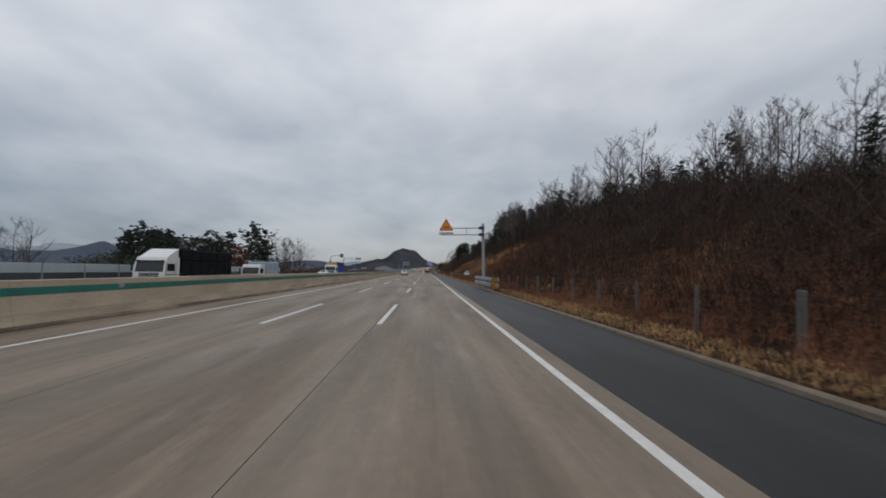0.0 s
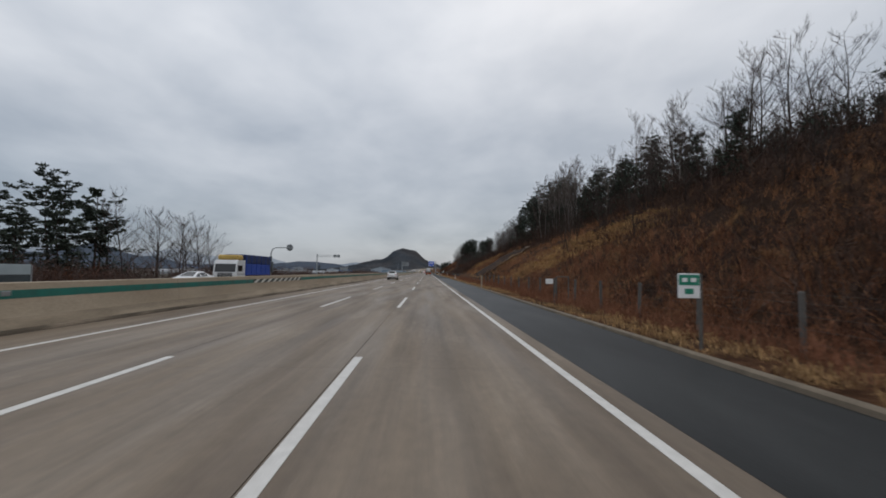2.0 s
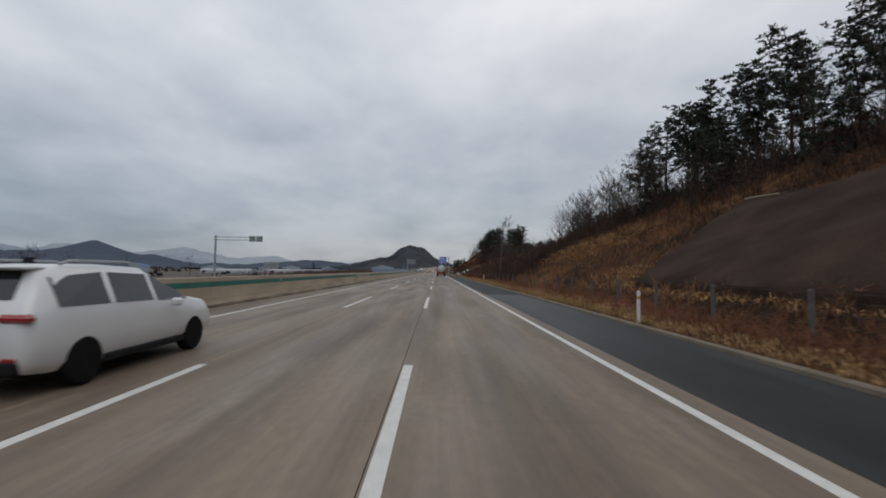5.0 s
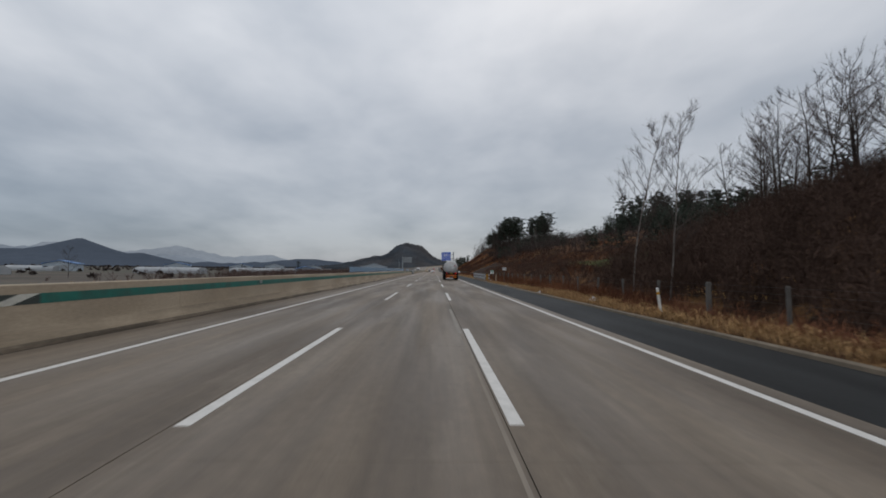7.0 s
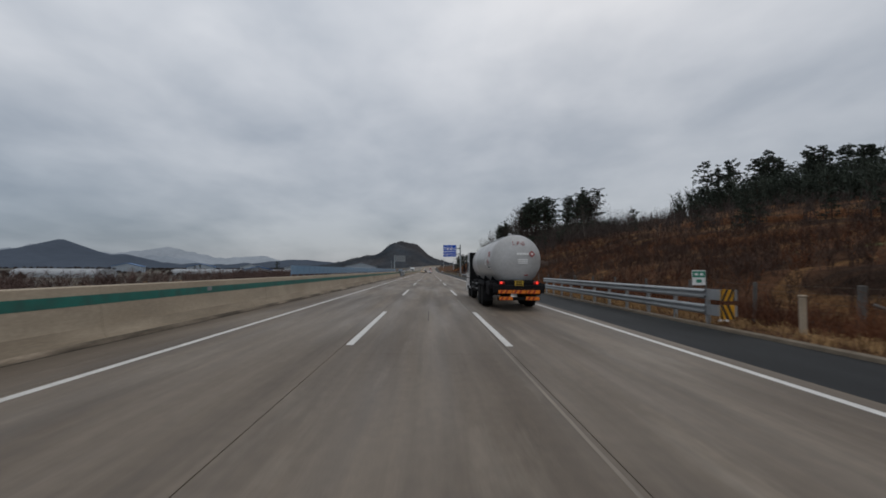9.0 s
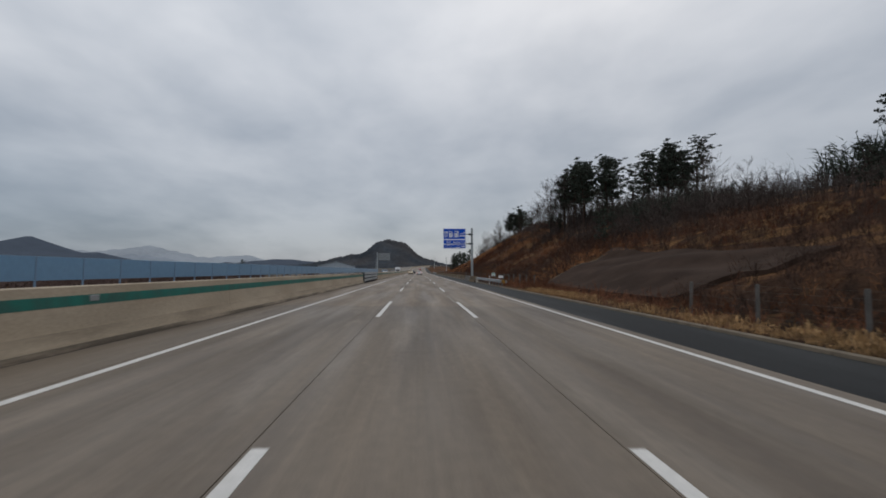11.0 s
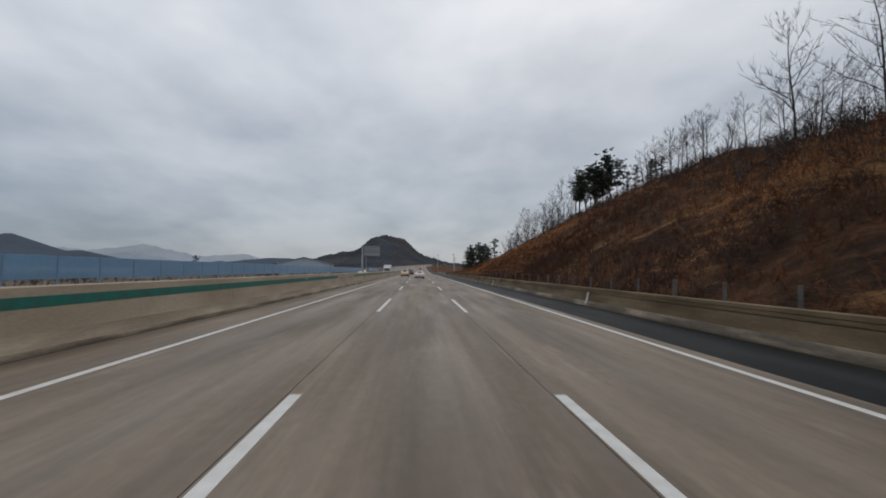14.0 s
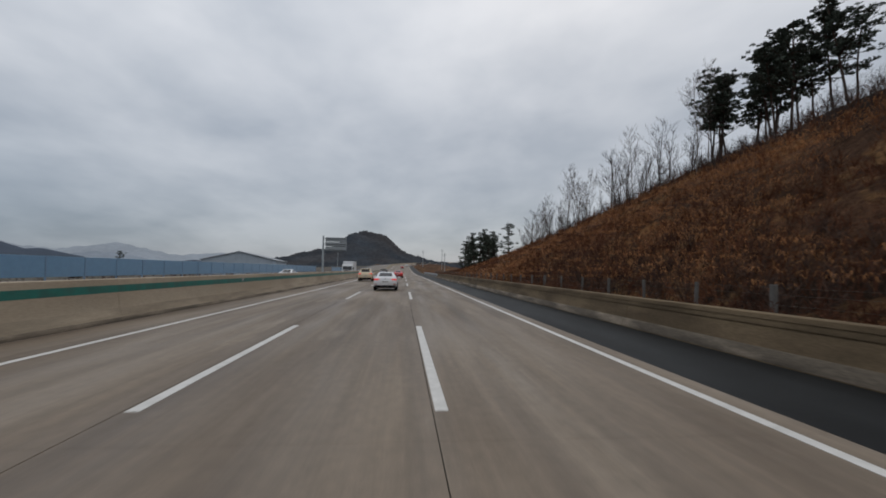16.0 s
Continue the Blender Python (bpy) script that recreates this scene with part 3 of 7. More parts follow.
def mound_z(x, y):
    """A wooded knoll that the motorway bends round."""
    dx = x - 6
    d = np.exp(-((y - 1015) / 95.0) ** 2)
    h = 27 * np.exp(-np.abs((dx + 50) / 34.0) ** 3.2) + 22 * np.exp(-((dx + 95) / 66.0) ** 2) + 13 * np.exp(-((dx + 8) / 36.0) ** 2) + 5 * np.exp(-((dx - 60) / 50.0) ** 2)
    return h * d + 1.2 * np.sin(x * 0.21 + y * 0.13) * d


NX, NY = 260, 110
gxx, gyy = np.meshgrid(np.linspace(-290, 190, NX), np.linspace(820, 1230, NY))
tree_tops = np.random.RandomState(5)
hz = mound_z(gxx, gyy) + 3.0
hz = hz + np.where(hz > 5.0, tree_tops.uniform(-0.4, 1.0, hz.shape) ** 3 * 2.2 + tree_tops.uniform(0, 0.7, hz.shape), 0)
hv = np.stack([(gxx + tree_tops.uniform(-0.8, 0.8, hz.shape)).ravel(), gyy.ravel(), np.where(hz.ravel() < 4.0, -3, hz.ravel())], 1).tolist()
hf = [(j * NX + i, j * NX + i + 1, (j + 1) * NX + i + 1, (j + 1) * NX + i) for j in range(NY - 1) for i in range(NX - 1)]
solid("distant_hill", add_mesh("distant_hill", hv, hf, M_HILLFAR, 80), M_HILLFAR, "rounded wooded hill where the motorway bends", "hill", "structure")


def soup(name, tris, mat, label, category, kind="stuff"):
    """Many loose triangles as one object; tris is an array n x 3 x 3."""
    n = len(tris)
    me = bpy.data.meshes.new(name)
    me.vertices.add(3 * n)
    me.vertices.foreach_set("co", tris.astype(np.float32).ravel())
    me.loops.add(3 * n)
    me.loops.foreach_set("vertex_index", np.arange(3 * n, dtype=np.int32))
    me.polygons.add(n)
    me.polygons.foreach_set("loop_start", np.arange(0, 3 * n, 3, dtype=np.int32))
    me.materials.append(mat)
    me.update(calc_edges=True)
    return tagged(new(name, me), label, category, "", kind)


R = np.random.RandomState(11)


def crowns(px, py, pz, size, per=26):
    """Ragged tree crowns for woodland that stays far away: tufts of pointed leaves round a centre."""
    n = len(px)
    c = np.stack([px, py, pz], 1)[:, None, :]
    d = R.normal(size=(n, per, 3))
    d /= np.linalg.norm(d, axis=2, keepdims=True)
    d[:, :, 2] = np.abs(d[:, :, 2]) * 1.1 - 0.15
    s = (size * R.uniform(0.7, 1.25, n))[:, None, None]
    tip = c + d * s * R.uniform(0.75, 1.1, (n, per, 1))
    side = np.cross(d, R.normal(size=(n, per, 3)))
    side /= np.linalg.norm(side, axis=2, keepdims=True) + 1e-6
    mid = c + d * s * 0.25
    return np.stack([tip, mid + side * s * 0.38, mid - side * s * 0.38], 2).reshape(-1, 3, 3)


def ridge(name, x0, x1, y, peaks, mat, label):
    """A mountain range with real depth: crest line from a sum of peaks, falling both ways."""
    n = 120
    xs_ = np.linspace(x0, x1, n)
    h = sum(a * np.exp(-np.abs((xs_ - c) / w) ** 1.6) for c, a, w in peaks) + 4 * np.sin(xs_ * 0.021) + 2.5 * np.sin(xs_ * 0.057 + 1)
    rows_ = [(-420, -0.06), (-260, 0.30), (-120, 0.72), (0, 1.0), (200, 0.6), (420, -0.06)]
    v = [(x, y + dy + 12 * math.sin(x * 0.03 + k), max(-6, hh * f + 3 * math.sin(x * 0.05 + k * 2))) for k, (dy, f) in enumerate(rows_) for x, hh in zip(xs_, h)]
    f = [(k * n + i, k * n + i + 1, (k + 1) * n + i + 1, (k + 1) * n + i) for k in range(len(rows_) - 1) for i in range(n - 1)]
    return solid(name, add_mesh(name, v, f, mat, 0), mat, label, "mountain", "structure")


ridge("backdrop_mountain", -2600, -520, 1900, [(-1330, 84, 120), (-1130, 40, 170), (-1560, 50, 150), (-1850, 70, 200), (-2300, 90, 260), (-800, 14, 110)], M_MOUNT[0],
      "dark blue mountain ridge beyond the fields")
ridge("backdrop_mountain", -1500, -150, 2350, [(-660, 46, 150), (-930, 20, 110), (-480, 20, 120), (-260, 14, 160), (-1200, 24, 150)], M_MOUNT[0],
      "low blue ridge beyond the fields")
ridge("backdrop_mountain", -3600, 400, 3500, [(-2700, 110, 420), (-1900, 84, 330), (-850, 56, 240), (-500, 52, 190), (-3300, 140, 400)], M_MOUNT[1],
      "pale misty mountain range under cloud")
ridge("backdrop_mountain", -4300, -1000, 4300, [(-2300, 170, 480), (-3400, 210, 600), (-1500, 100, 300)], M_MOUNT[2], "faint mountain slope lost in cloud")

# fields beyond the opposite carriageway: plastic greenhouses, sheds, hedges
M_VINYL = material("white plastic film", (0.30, 0.315, 0.33), 0.5, spread=0.08, scale=0.6, fine=4)
M_BLUEROOF = material("blue sheet roofing", (0.05, 0.16, 0.38), 0.5, spread=0.1, scale=0.5, fine=5)
M_GREYROOF = material("grey sheet roofing", (0.28, 0.30, 0.32), 0.55, spread=0.08, scale=0.5, fine=5)
M_WALLSHED = material("pale blue-grey cladding", (0.32, 0.37, 0.42), 0.6, spread=0.08, scale=0.6, fine=5)


def greenhouse(x, y, length, width=7.0, turn=0.0):
    g = thing("greenhouse", "low arched white plastic greenhouse in a field", "greenhouse", (x, y, -1.35), turn, "greenhouses in the fields")
    arc = [(-width / 2, 0)] + [(-width / 2 * math.cos(a), 1.0 + 1.7 * math.sin(a)) for a in np.linspace(0, math.pi, 11)] + [(width / 2, 0)]
    part("film", Shape().sweep(arc, list(np.linspace(0, length, 6))), M_VINYL, g)
    part("door", Shape().box((0, -0.05, 1.0), (1.8, 0.1, 2.0), 0.03), M_GREYROOF, g)
    for k in range(6):
        hoop = [(x_ * 1.01, length * k / 5, z_ * 1.01) for x_, z_ in arc]
        part("hoop", Shape().tube(hoop, 0.035, 4), M_STEEL, g)


def shed(x, y, w, d, h, roof, turn=0.0, label="low farm shed with blue sheet roof"):
    s = thing("shed", label, "shed", (x, y, -1.3), turn, "sheds beyond the motorway")
    part("wall", Shape().sweep([(-w / 2, 0), (w / 2, 0), (w / 2, h - 0.06), (0, h + w * 0.12 - 0.06), (-w / 2, h - 0.06)], [0, d]), M_WALLSHED, s)
    part("roof", Shape().sweep([(-w / 2 - 0.4, h - 0.1), (0, h + w * 0.12), (w / 2 + 0.4, h - 0.1), (w / 2 + 0.4, h + 0.1), (0, h + w * 0.12 + 0.2), (-w / 2 - 0.4, h + 0.1)],
                               [-0.4, d + 0.4]), roof, s)
    part("door", Shape().box((w * 0.15, -0.04, h * 0.4), (w * 0.25, 0.08, h * 0.8), 0.02), M_GREYROOF, s)
    for k in (-1, 1):
        part("window", Shape().box((w * 0.3 * k - w * 0.1, -0.03, h * 0.6), (w * 0.12, 0.07, h * 0.2), 0.02), M_DARKSTEEL, s)


for x, y, ln, tn in ((-118, 300, 30, 70), (-128, 322, 30, 70), (-100, 384, 30, 82), (-86, 444, 30, 80), (-70, 492, 40, 84), (-190, 420, 30, 80)):
    greenhouse(x, y, ln, 7.0, tn)
for x, y, w, d, h, m in ((-190, 420, 14, 10, 3.6, M_BLUEROOF), (-150, 540, 16, 9, 4, M_BLUEROOF), (-230, 350, 12, 9, 3.4, M_GREYROOF), (-120, 640, 14, 9, 4, M_GREYROOF),
                         (-210, 560, 18, 10, 4, M_BLUEROOF), (-260, 250, 16, 10, 4, M_GREYROOF), (-60, 398, 9, 6, 2.6, M_BLUEROOF), (-180, 700, 20, 12, 5, M_GREYROOF)):
    shed(x, y, w, d, h, m, 20)
shed(-52, 575, 22, 30, 5.2, M_GREYROOF, 8, "wide warehouse with a shallow grey gable roof")
hx = R.uniform(-420, -60, 420)
hy = R.uniform(120, 900, 420)
soup("far_hedges", np.concatenate([crowns(hx, hy, np.full(420, -0.8), 1.4, 30), crowns(R.uniform(-700, -120, 300), R.uniform(900, 1500, 300), np.full(300, 0.0), 3.5, 26)]),
     M_CROWN, "bare hedges and scrub dotted over the fields", "hedge")


# ---- trees ----
def twig(v, f, p, q, r, g):
    side = (q - p).cross(Vector((g.uniform(-1, 1), g.uniform(-1, 1), g.uniform(-1, 1)))).normalized() * r
    k = len(v)
    v += [p + side, p - side, q]
    f += [(k, k + 1, k + 2)]


def limb(v, f, path, r0, r1, n):
    k0 = len(v)
    m = len(path)
    for i, p in enumerate(path):
        d = (path[min(i + 1, m - 1)] - path[max(i - 1, 0)]).normalized()
        a = Vector((1, 0, 0)) if abs(d.x) < 0.8 else Vector((0, 1, 0))
        a = (a - d * a.dot(d)).normalized()
        b = d.cross(a)
        r = r0 + (r1 - r0) * i / (m - 1)
        v += [p + (a * math.cos(2 * math.pi * j / n) + b * math.sin(2 * math.pi * j / n)) * r for j in range(n)]
    f += [(k0 + i * n + j, k0 + i * n + (j + 1) % n, k0 + (i + 1) * n + (j + 1) % n, k0 + (i + 1) * n + j) for i in range(m - 1) for j in range(n)]


def wander(g, p, d, length, n, bend, lift):
    path = [p.copy()]
    d = d.normalized()
    for _ in range(n):
        d = (d + Vector((g.uniform(-1, 1), g.uniform(-1, 1), g.uniform(-0.6, 0.8))) * bend + Vector((0, 0, lift))).normalized()
        path.append(path[-1] + d * (length / n))
    return path, d


def bare_tree(seed, height, spread, upright, limbs, first=0.25, twigs=6, stems=1, slim=1.0):
    """Trunk and leafless crown: limbs, branches and twigs."""
    g = random.Random(seed)
    tv, tf, cv, cf = [], [], [], []
    for s in range(stems):
        lean = Vector((g.uniform(-0.2, 0.2), g.uniform(-0.2, 0.2), 1)) if stems > 1 else Vector((g.uniform(-0.06, 0.06), g.uniform(-0.06, 0.06), 1))
        hgt = height * (1 if s == 0 else g.uniform(0.6, 0.9))
        base = Vector((0, 0, -0.4)) if s == 0 else Vector((g.uniform(-0.3, 0.3), g.uniform(-0.3, 0.3), -0.4))
        trunk, _ = wander(g, base, lean, hgt + 0.4, 8, 0.07, 0.02)
        r0 = (hgt * 0.0085 / math.sqrt(stems) + 0.025) * slim
        limb(tv, tf, trunk, r0, 0.012, 6)
        for i in range(limbs):
            u = first + (0.97 - first) * (i + g.random()) / limbs
            k = min(7, int(u * 8))
            p = trunk[k].lerp(trunk[k + 1], u * 8 - k)
            a = g.uniform(0, 2 * math.pi)
            d = Vector((math.cos(a), math.sin(a), upright * g.uniform(0.6, 1.4)))
            ln = hgt * spread * (1.15 - u) * g.uniform(0.7, 1.2) + 0.5
            path, _ = wander(g, p, d, ln, 4, 0.16, 0.06)
            limb(cv, cf, path, max(0.016 * slim, r0 * 0.5 * (1.1 - u)), 0.010 * slim, 3)
            for j in range(5):
                w = g.uniform(0.2, 1.0)
                kk = min(3, int(w * 4))
                q = path[kk].lerp(path[kk + 1], w * 4 - kk)
                dd = (path[kk + 1] - path[kk]).normalized() + Vector((g.uniform(-1, 1), g.uniform(-1, 1), g.uniform(-0.3, 0.9))) * 0.8
                sub, _ = wander(g, q, dd, ln * g.uniform(0.25, 0.5), 2, 0.2, 0.08)
                for p0, p1 in zip(sub, sub[1:]):
                    twig(cv, cf, p0, p1 + (p1 - p0) * 0.25, 0.016 * slim, g)
                for _ in range(twigs):
                    w2 = g.uniform(0.15, 1.0)
                    q2 = sub[0].lerp(sub[1], w2 * 2) if w2 < 0.5 else sub[1].lerp(sub[2], w2 * 2 - 1)
                    d2 = (sub[2] - sub[0]).normalized() + Vector((g.uniform(-1, 1), g.uniform(-1, 1), g.uniform(-0.5, 0.9))) * 0.8
                    twig(cv, cf, q2, q2 + d2.normalized() * g.uniform(0.25, 0.7) * (0.55 + ln * 0.2), 0.011 * slim, g)
    return (tv, tf), (cv, cf)


def pine_tree(seed, height, bare=0.45, layers=11, reach=0.24, clumps=7, needles=30, flat=0.5, wide=0.1):
    """A pine: leaning trunk, level limbs and needle tufts in ragged pads."""
    g = random.Random(seed)
    tv, tf = [], []
    trunk, _ = wander(g, Vector((0, 0, -0.4)), Vector((g.uniform(-0.12, 0.12), g.uniform(-0.12, 0.12), 1)), height + 0.3, 8, 0.07, 0.03)
    limb(tv, tf, trunk, height * 0.011 + 0.02, 0.025, 6)
    tris = []
    for i in range(layers):
        u = bare + (1.0 - bare) * (i + 0.5 * g.random()) / layers
        k = min(7, int(u * 8))
        p = trunk[k].lerp(trunk[k + 1], u * 8 - k)
        for j in range(3 if u < 0.9 else 2):
            a = g.uniform(0, 2 * math.pi)
            ln = height * reach * (1.0 - 0.62 * ((u - bare) / (1 - bare)) ** 1.8) * g.uniform(0.3, 1.3)
            path, _ = wander(g, p, Vector((math.cos(a), math.sin(a), g.uniform(-0.2, 0.6))), ln, 2, 0.2, 0.05)
            limb(tv, tf, path, 0.04, 0.012, 3)
            for c in range(clumps):
                w = 0.2 + 0.8 * (c + g.random()) / clumps
                kk = min(1, int(w * 2))
                q = path[kk].lerp(path[kk + 1], w * 2 - kk) + Vector((g.uniform(-0.45, 0.45), g.uniform(-0.45, 0.45), g.uniform(-0.15, 0.35)))
                rad = g.uniform(0.22, 0.52) * (0.8 + height * 0.02)
                tris.append((q, rad))
    rs = np.random.RandomState(seed)
    c = np.array([tuple(q) for q, _ in tris])[:, None, :]
    s = np.array([r for _, r in tris])[:, None, None]
    d = rs.normal(size=(len(tris), needles, 3))
    d /= np.linalg.norm(d, axis=2, keepdims=True)
    d[:, :, 2] *= flat
    start = c + d * s * rs.uniform(0.0, 0.75, (len(tris), needles, 1))
    way = d + np.array([0, 0, 0.35]) + rs.normal(size=d.shape) * 0.35
    way /= np.linalg.norm(way, axis=2, keepdims=True)
    side = np.cross(way, rs.normal(size=d.shape))
    side /= np.linalg.norm(side, axis=2, keepdims=True) + 1e-6
    ln = s * rs.uniform(0.35, 0.75, (len(tris), needles, 1))
    t = np.stack([start + way * ln, start + side * wide, start - side * wide], 2).reshape(-1, 3)
    return (tv, tf), (t.tolist(), [(3 * i, 3 * i + 1, 3 * i + 2) for i in range(len(t) // 3)])


def tree_kind(name, label, category, made, bark, leaf, crown_label):
    root = new(name)
    tagged(root, label, category)
    (tv, tf), (cv, cf) = made
    part("trunk", add_mesh("trunk", tv, tf, bark, 60), bark, root)
    part("crown", add_mesh("crown", cv, cf, leaf, 0), leaf, root, crown_label)
    return root


BIRCH = [tree_kind("birch_tree", "slim pale-barked birch without leaves on the slope", "tree", bare_tree(20 + k, 11, 0.33, 1.25, 24, 0.34, 10, 1, 0.6), M_PALE, M_PALETWIG, "") for k in range(3)]
NEARBIRCH = [tree_kind("birch_tree", "tall slim leafless tree with fine twigs beside the fence", "tree", bare_tree(27 + k, 11, 0.3, 1.1, 30, 0.22, 14, 1, 0.55), M_PALE, M_TWIG, "") for k in range(2)]
OAK = [tree_kind("oak_tree", "spreading dark leafless oak on the hillside crest", "tree", bare_tree(40 + k, 9, 0.46, 0.75, 20, 0.18, 5), M_BARK, M_TWIG, "") for k in range(4)]
THIN = [tree_kind("bare_tree", "thin leafless young tree among hillside scrub", "tree", bare_tree(60 + k, 6, 0.32, 1.3, 8, 0.15, 4, 2), M_BARK, M_TWIG, "") for k in range(3)]
PINE = [tree_kind("pine_tree", "tall dark green pine with a bare lower trunk", "tree", pine_tree(80 + k, 11, 0.40, 11, 0.25, 6, 15, 0.36, 0.095), M_REDBARK, M_NEEDLE, "dark green needle pads") for k in range(4)]
BUSHY = [tree_kind("pine_tree", "low bushy dark green pine clothed to the ground", "tree", pine_tree(95 + k, 6.5, 0.14, 9, 0.32, 5, 15, 0.42, 0.085), M_REDBARK, M_NEEDLE, "dense dark needles") for k in range(2)]
FARPINE = [tree_kind("pine_tree", "dark green pine in a dense belt behind the field", "tree", pine_tree(110 + k, 11, 0.32, 9, 0.31, 5, 13, 0.42, 0.185), M_REDBARK, M_NEEDLE, "dark green needle pads") for k in range(4)]
REDPINE = [tree_kind("pine_tree", "umbrella-topped red pine with a long bare trunk", "tree", pine_tree(130 + k, 11, 0.45, 7, 0.38, 8, 20, 0.3, 0.115), M_REDBARK, M_NEEDLE, "flat dark needle pads") for k in range(3)]
M_RUSSETLEAF = material("withered russet leaves", (0.150, 0.062, 0.036), 0.9, spread=0.3, scale=0.8, fine=6, island=0.45, spec=0.1)
LEAFOAK = [tree_kind("oak_tree", "round scrub oak still holding withered russet leaves", "tree", pine_tree(150, 5.6, 0.12, 9, 0.36, 7, 15, 0.75, 0.085), M_BARK, M_RUSSETLEAF, "withered russet leaves")]
used = set()


def plant(kinds, x, y, size=1.0, g=rng, group="hillside trees"):
    src = g.choice(kinds)
    m = pose(x, y, float(land(x, y)), 0, 0, g.uniform(0, 360)) @ Matrix.Diagonal((size, size, size * g.uniform(0.93, 1.08), 1))
    if src in used:
        ob = copy_thing(src, m)
        ob.matrix_basis = m
    else:
        used.add(src)
        src.matrix_basis = m
        ob = src
    tagged(ob, group=group)


g = random.Random(7)
# wooded crest above the first cutting
for k in range(58):
    y = -5 + 3.5 * k + g.uniform(-1.5, 1.5)
    plant(g.choice([OAK, THIN, THIN, THIN, OAK, OAK, BUSHY]), g.uniform(24, 31), y, g.uniform(0.6, 0.85) if y < 75 else g.uniform(0.75, 1.0), g)
    plant(g.choice([OAK, OAK, THIN, THIN, BUSHY] if y < 125 else [OAK, OAK, THIN, BUSHY, BUSHY, PINE]), g.uniform(32, 40), y + g.uniform(-2, 2), g.uniform(0.6, 0.8) if y < 75 else g.uniform(0.75, 1.0), g)
for k in range(6):
    plant(g.choice([OAK, BIRCH, FARPINE]), g.uniform(42, 52), g.uniform(60, 215), g.uniform(0.8, 1.05), g)
for k in range(30):
    plant(THIN, g.uniform(17, 25), g.uniform(10, 110), g.uniform(0.6, 0.9), g)
for k in range(34):
    plant(g.choice([OAK, OAK, THIN]), g.uniform(15, 27), -4 + 2.0 * k + g.uniform(-1.5, 1.5), g.uniform(0.5, 0.78), g)
for k in range(34):
    y = 84 + 3.4 * k
    plant(BUSHY if y > 124 else g.choice([OAK, THIN, BUSHY]), g.uniform(26.5, 36), y + g.uniform(-1, 1), g.uniform(0.75, 1.0), g)
for k in range(16):
    plant(g.choice([OAK, OAK, BIRCH]), g.uniform(28, 36), 90 + 2.3 * k + g.uniform(-1, 1), g.uniform(1.0, 1.2), g)
for k in range(17):
    plant(BIRCH, g.uniform(26, 29.5), 130 + 1.25 * k + g.uniform(-0.6, 0.6), g.uniform(1.0, 1.22), g, "birches on the slope")
for k in range(22):
    plant(PINE, g.uniform(32, 40), 158 + 2.1 * k + g.uniform(-1, 1), g.uniform(1.05, 1.25), g, "pines over the first cutting")
plant(OAK, 24.3, 54.0, 1.25, g)
for k in range(20):
    plant(g.choice([BUSHY, FARPINE]), g.uniform(40, 47), 54 + 1.7 * k, g.uniform(0.6, 0.78), g, "pines over the first cutting")
for x, y in ((36, 50.4), (37.2, 47.5), (38.6, 51), (40.3, 52.8), (39.5, 46), (41.5, 49.5), (35, 43), (42, 55)):
    plant(BIRCH, x, y, g.uniform(0.8, 1.0), g, "birches on the slope")
for x, y in ((33.8, 77.8), (34.6, 79.5)):
    plant(BUSHY, x, y, 0.9, g, "pines over the first cutting")
for k in range(14):
    plant(g.choice([PINE, OAK]), g.uniform(33, 44), 122 + 3 * k + g.uniform(-1, 1), g.uniform(0.8, 1.05), g, "pines over the first cutting")
for k in range(12):
    plant(OAK, g.uniform(31, 36), 20 + 5.2 * k + g.uniform(-2, 2), g.uniform(0.75, 1.0), g)
for x, y, s in ((30, 58, 1.25), (31, 65, 1.2), (33, 74, 1.1)):
    plant(OAK, x, y, s, g)
# oaks at the end of the cutting, two thin trees before the pine belt
for k in range(20):
    plant(OAK, g.uniform(25.5, 34), 196 + 1.8 * k + g.uniform(-1, 1), g.uniform(0.8, 1.05), g)
for k in range(14):
    plant(g.choice([OAK, OAK, PINE]) if k < 5 else OAK, g.uniform(28, 38), 192 + 2.4 * k + g.uniform(-1, 1), g.uniform(0.85, 1.1), g)
for k in range(9):
    plant(OAK, g.uniform(27, 33), 212 + 2.7 * k + g.uniform(-1, 1), g.uniform(0.95, 1.15), g)
for k in range(10):
    plant(g.choice([FARPINE, FARPINE, PINE]), g.uniform(36, 46), 122 + 4.6 * k + g.uniform(-1, 1), g.uniform(0.9, 1.1), g, "pines over the first cutting")
plant(NEARBIRCH[:1], 12.1, 217.3, 1.0, g)
plant(NEARBIRCH[1:], 11.6, 211.8, 0.85, g)
for k in range(14):
    plant(BUSHY, g.uniform(34.5, 41), 224 + 3.0 * k, g.uniform(0.6, 0.85), g, "pines behind the terrace")
# pines behind the turf terrace
for k in range(56):
    u = g.random()
    plant(FARPINE, 71 + 42 * u + g.uniform(-1, 9), 359 - 50 * u + g.uniform(-3, 7), g.uniform(0.95, 1.25), g, "pines behind the terrace")
for k in range(16):
    plant(g.choice([BUSHY, THIN]), g.uniform(37, 48), g.uniform(255, 345), g.uniform(0.6, 0.9), g)
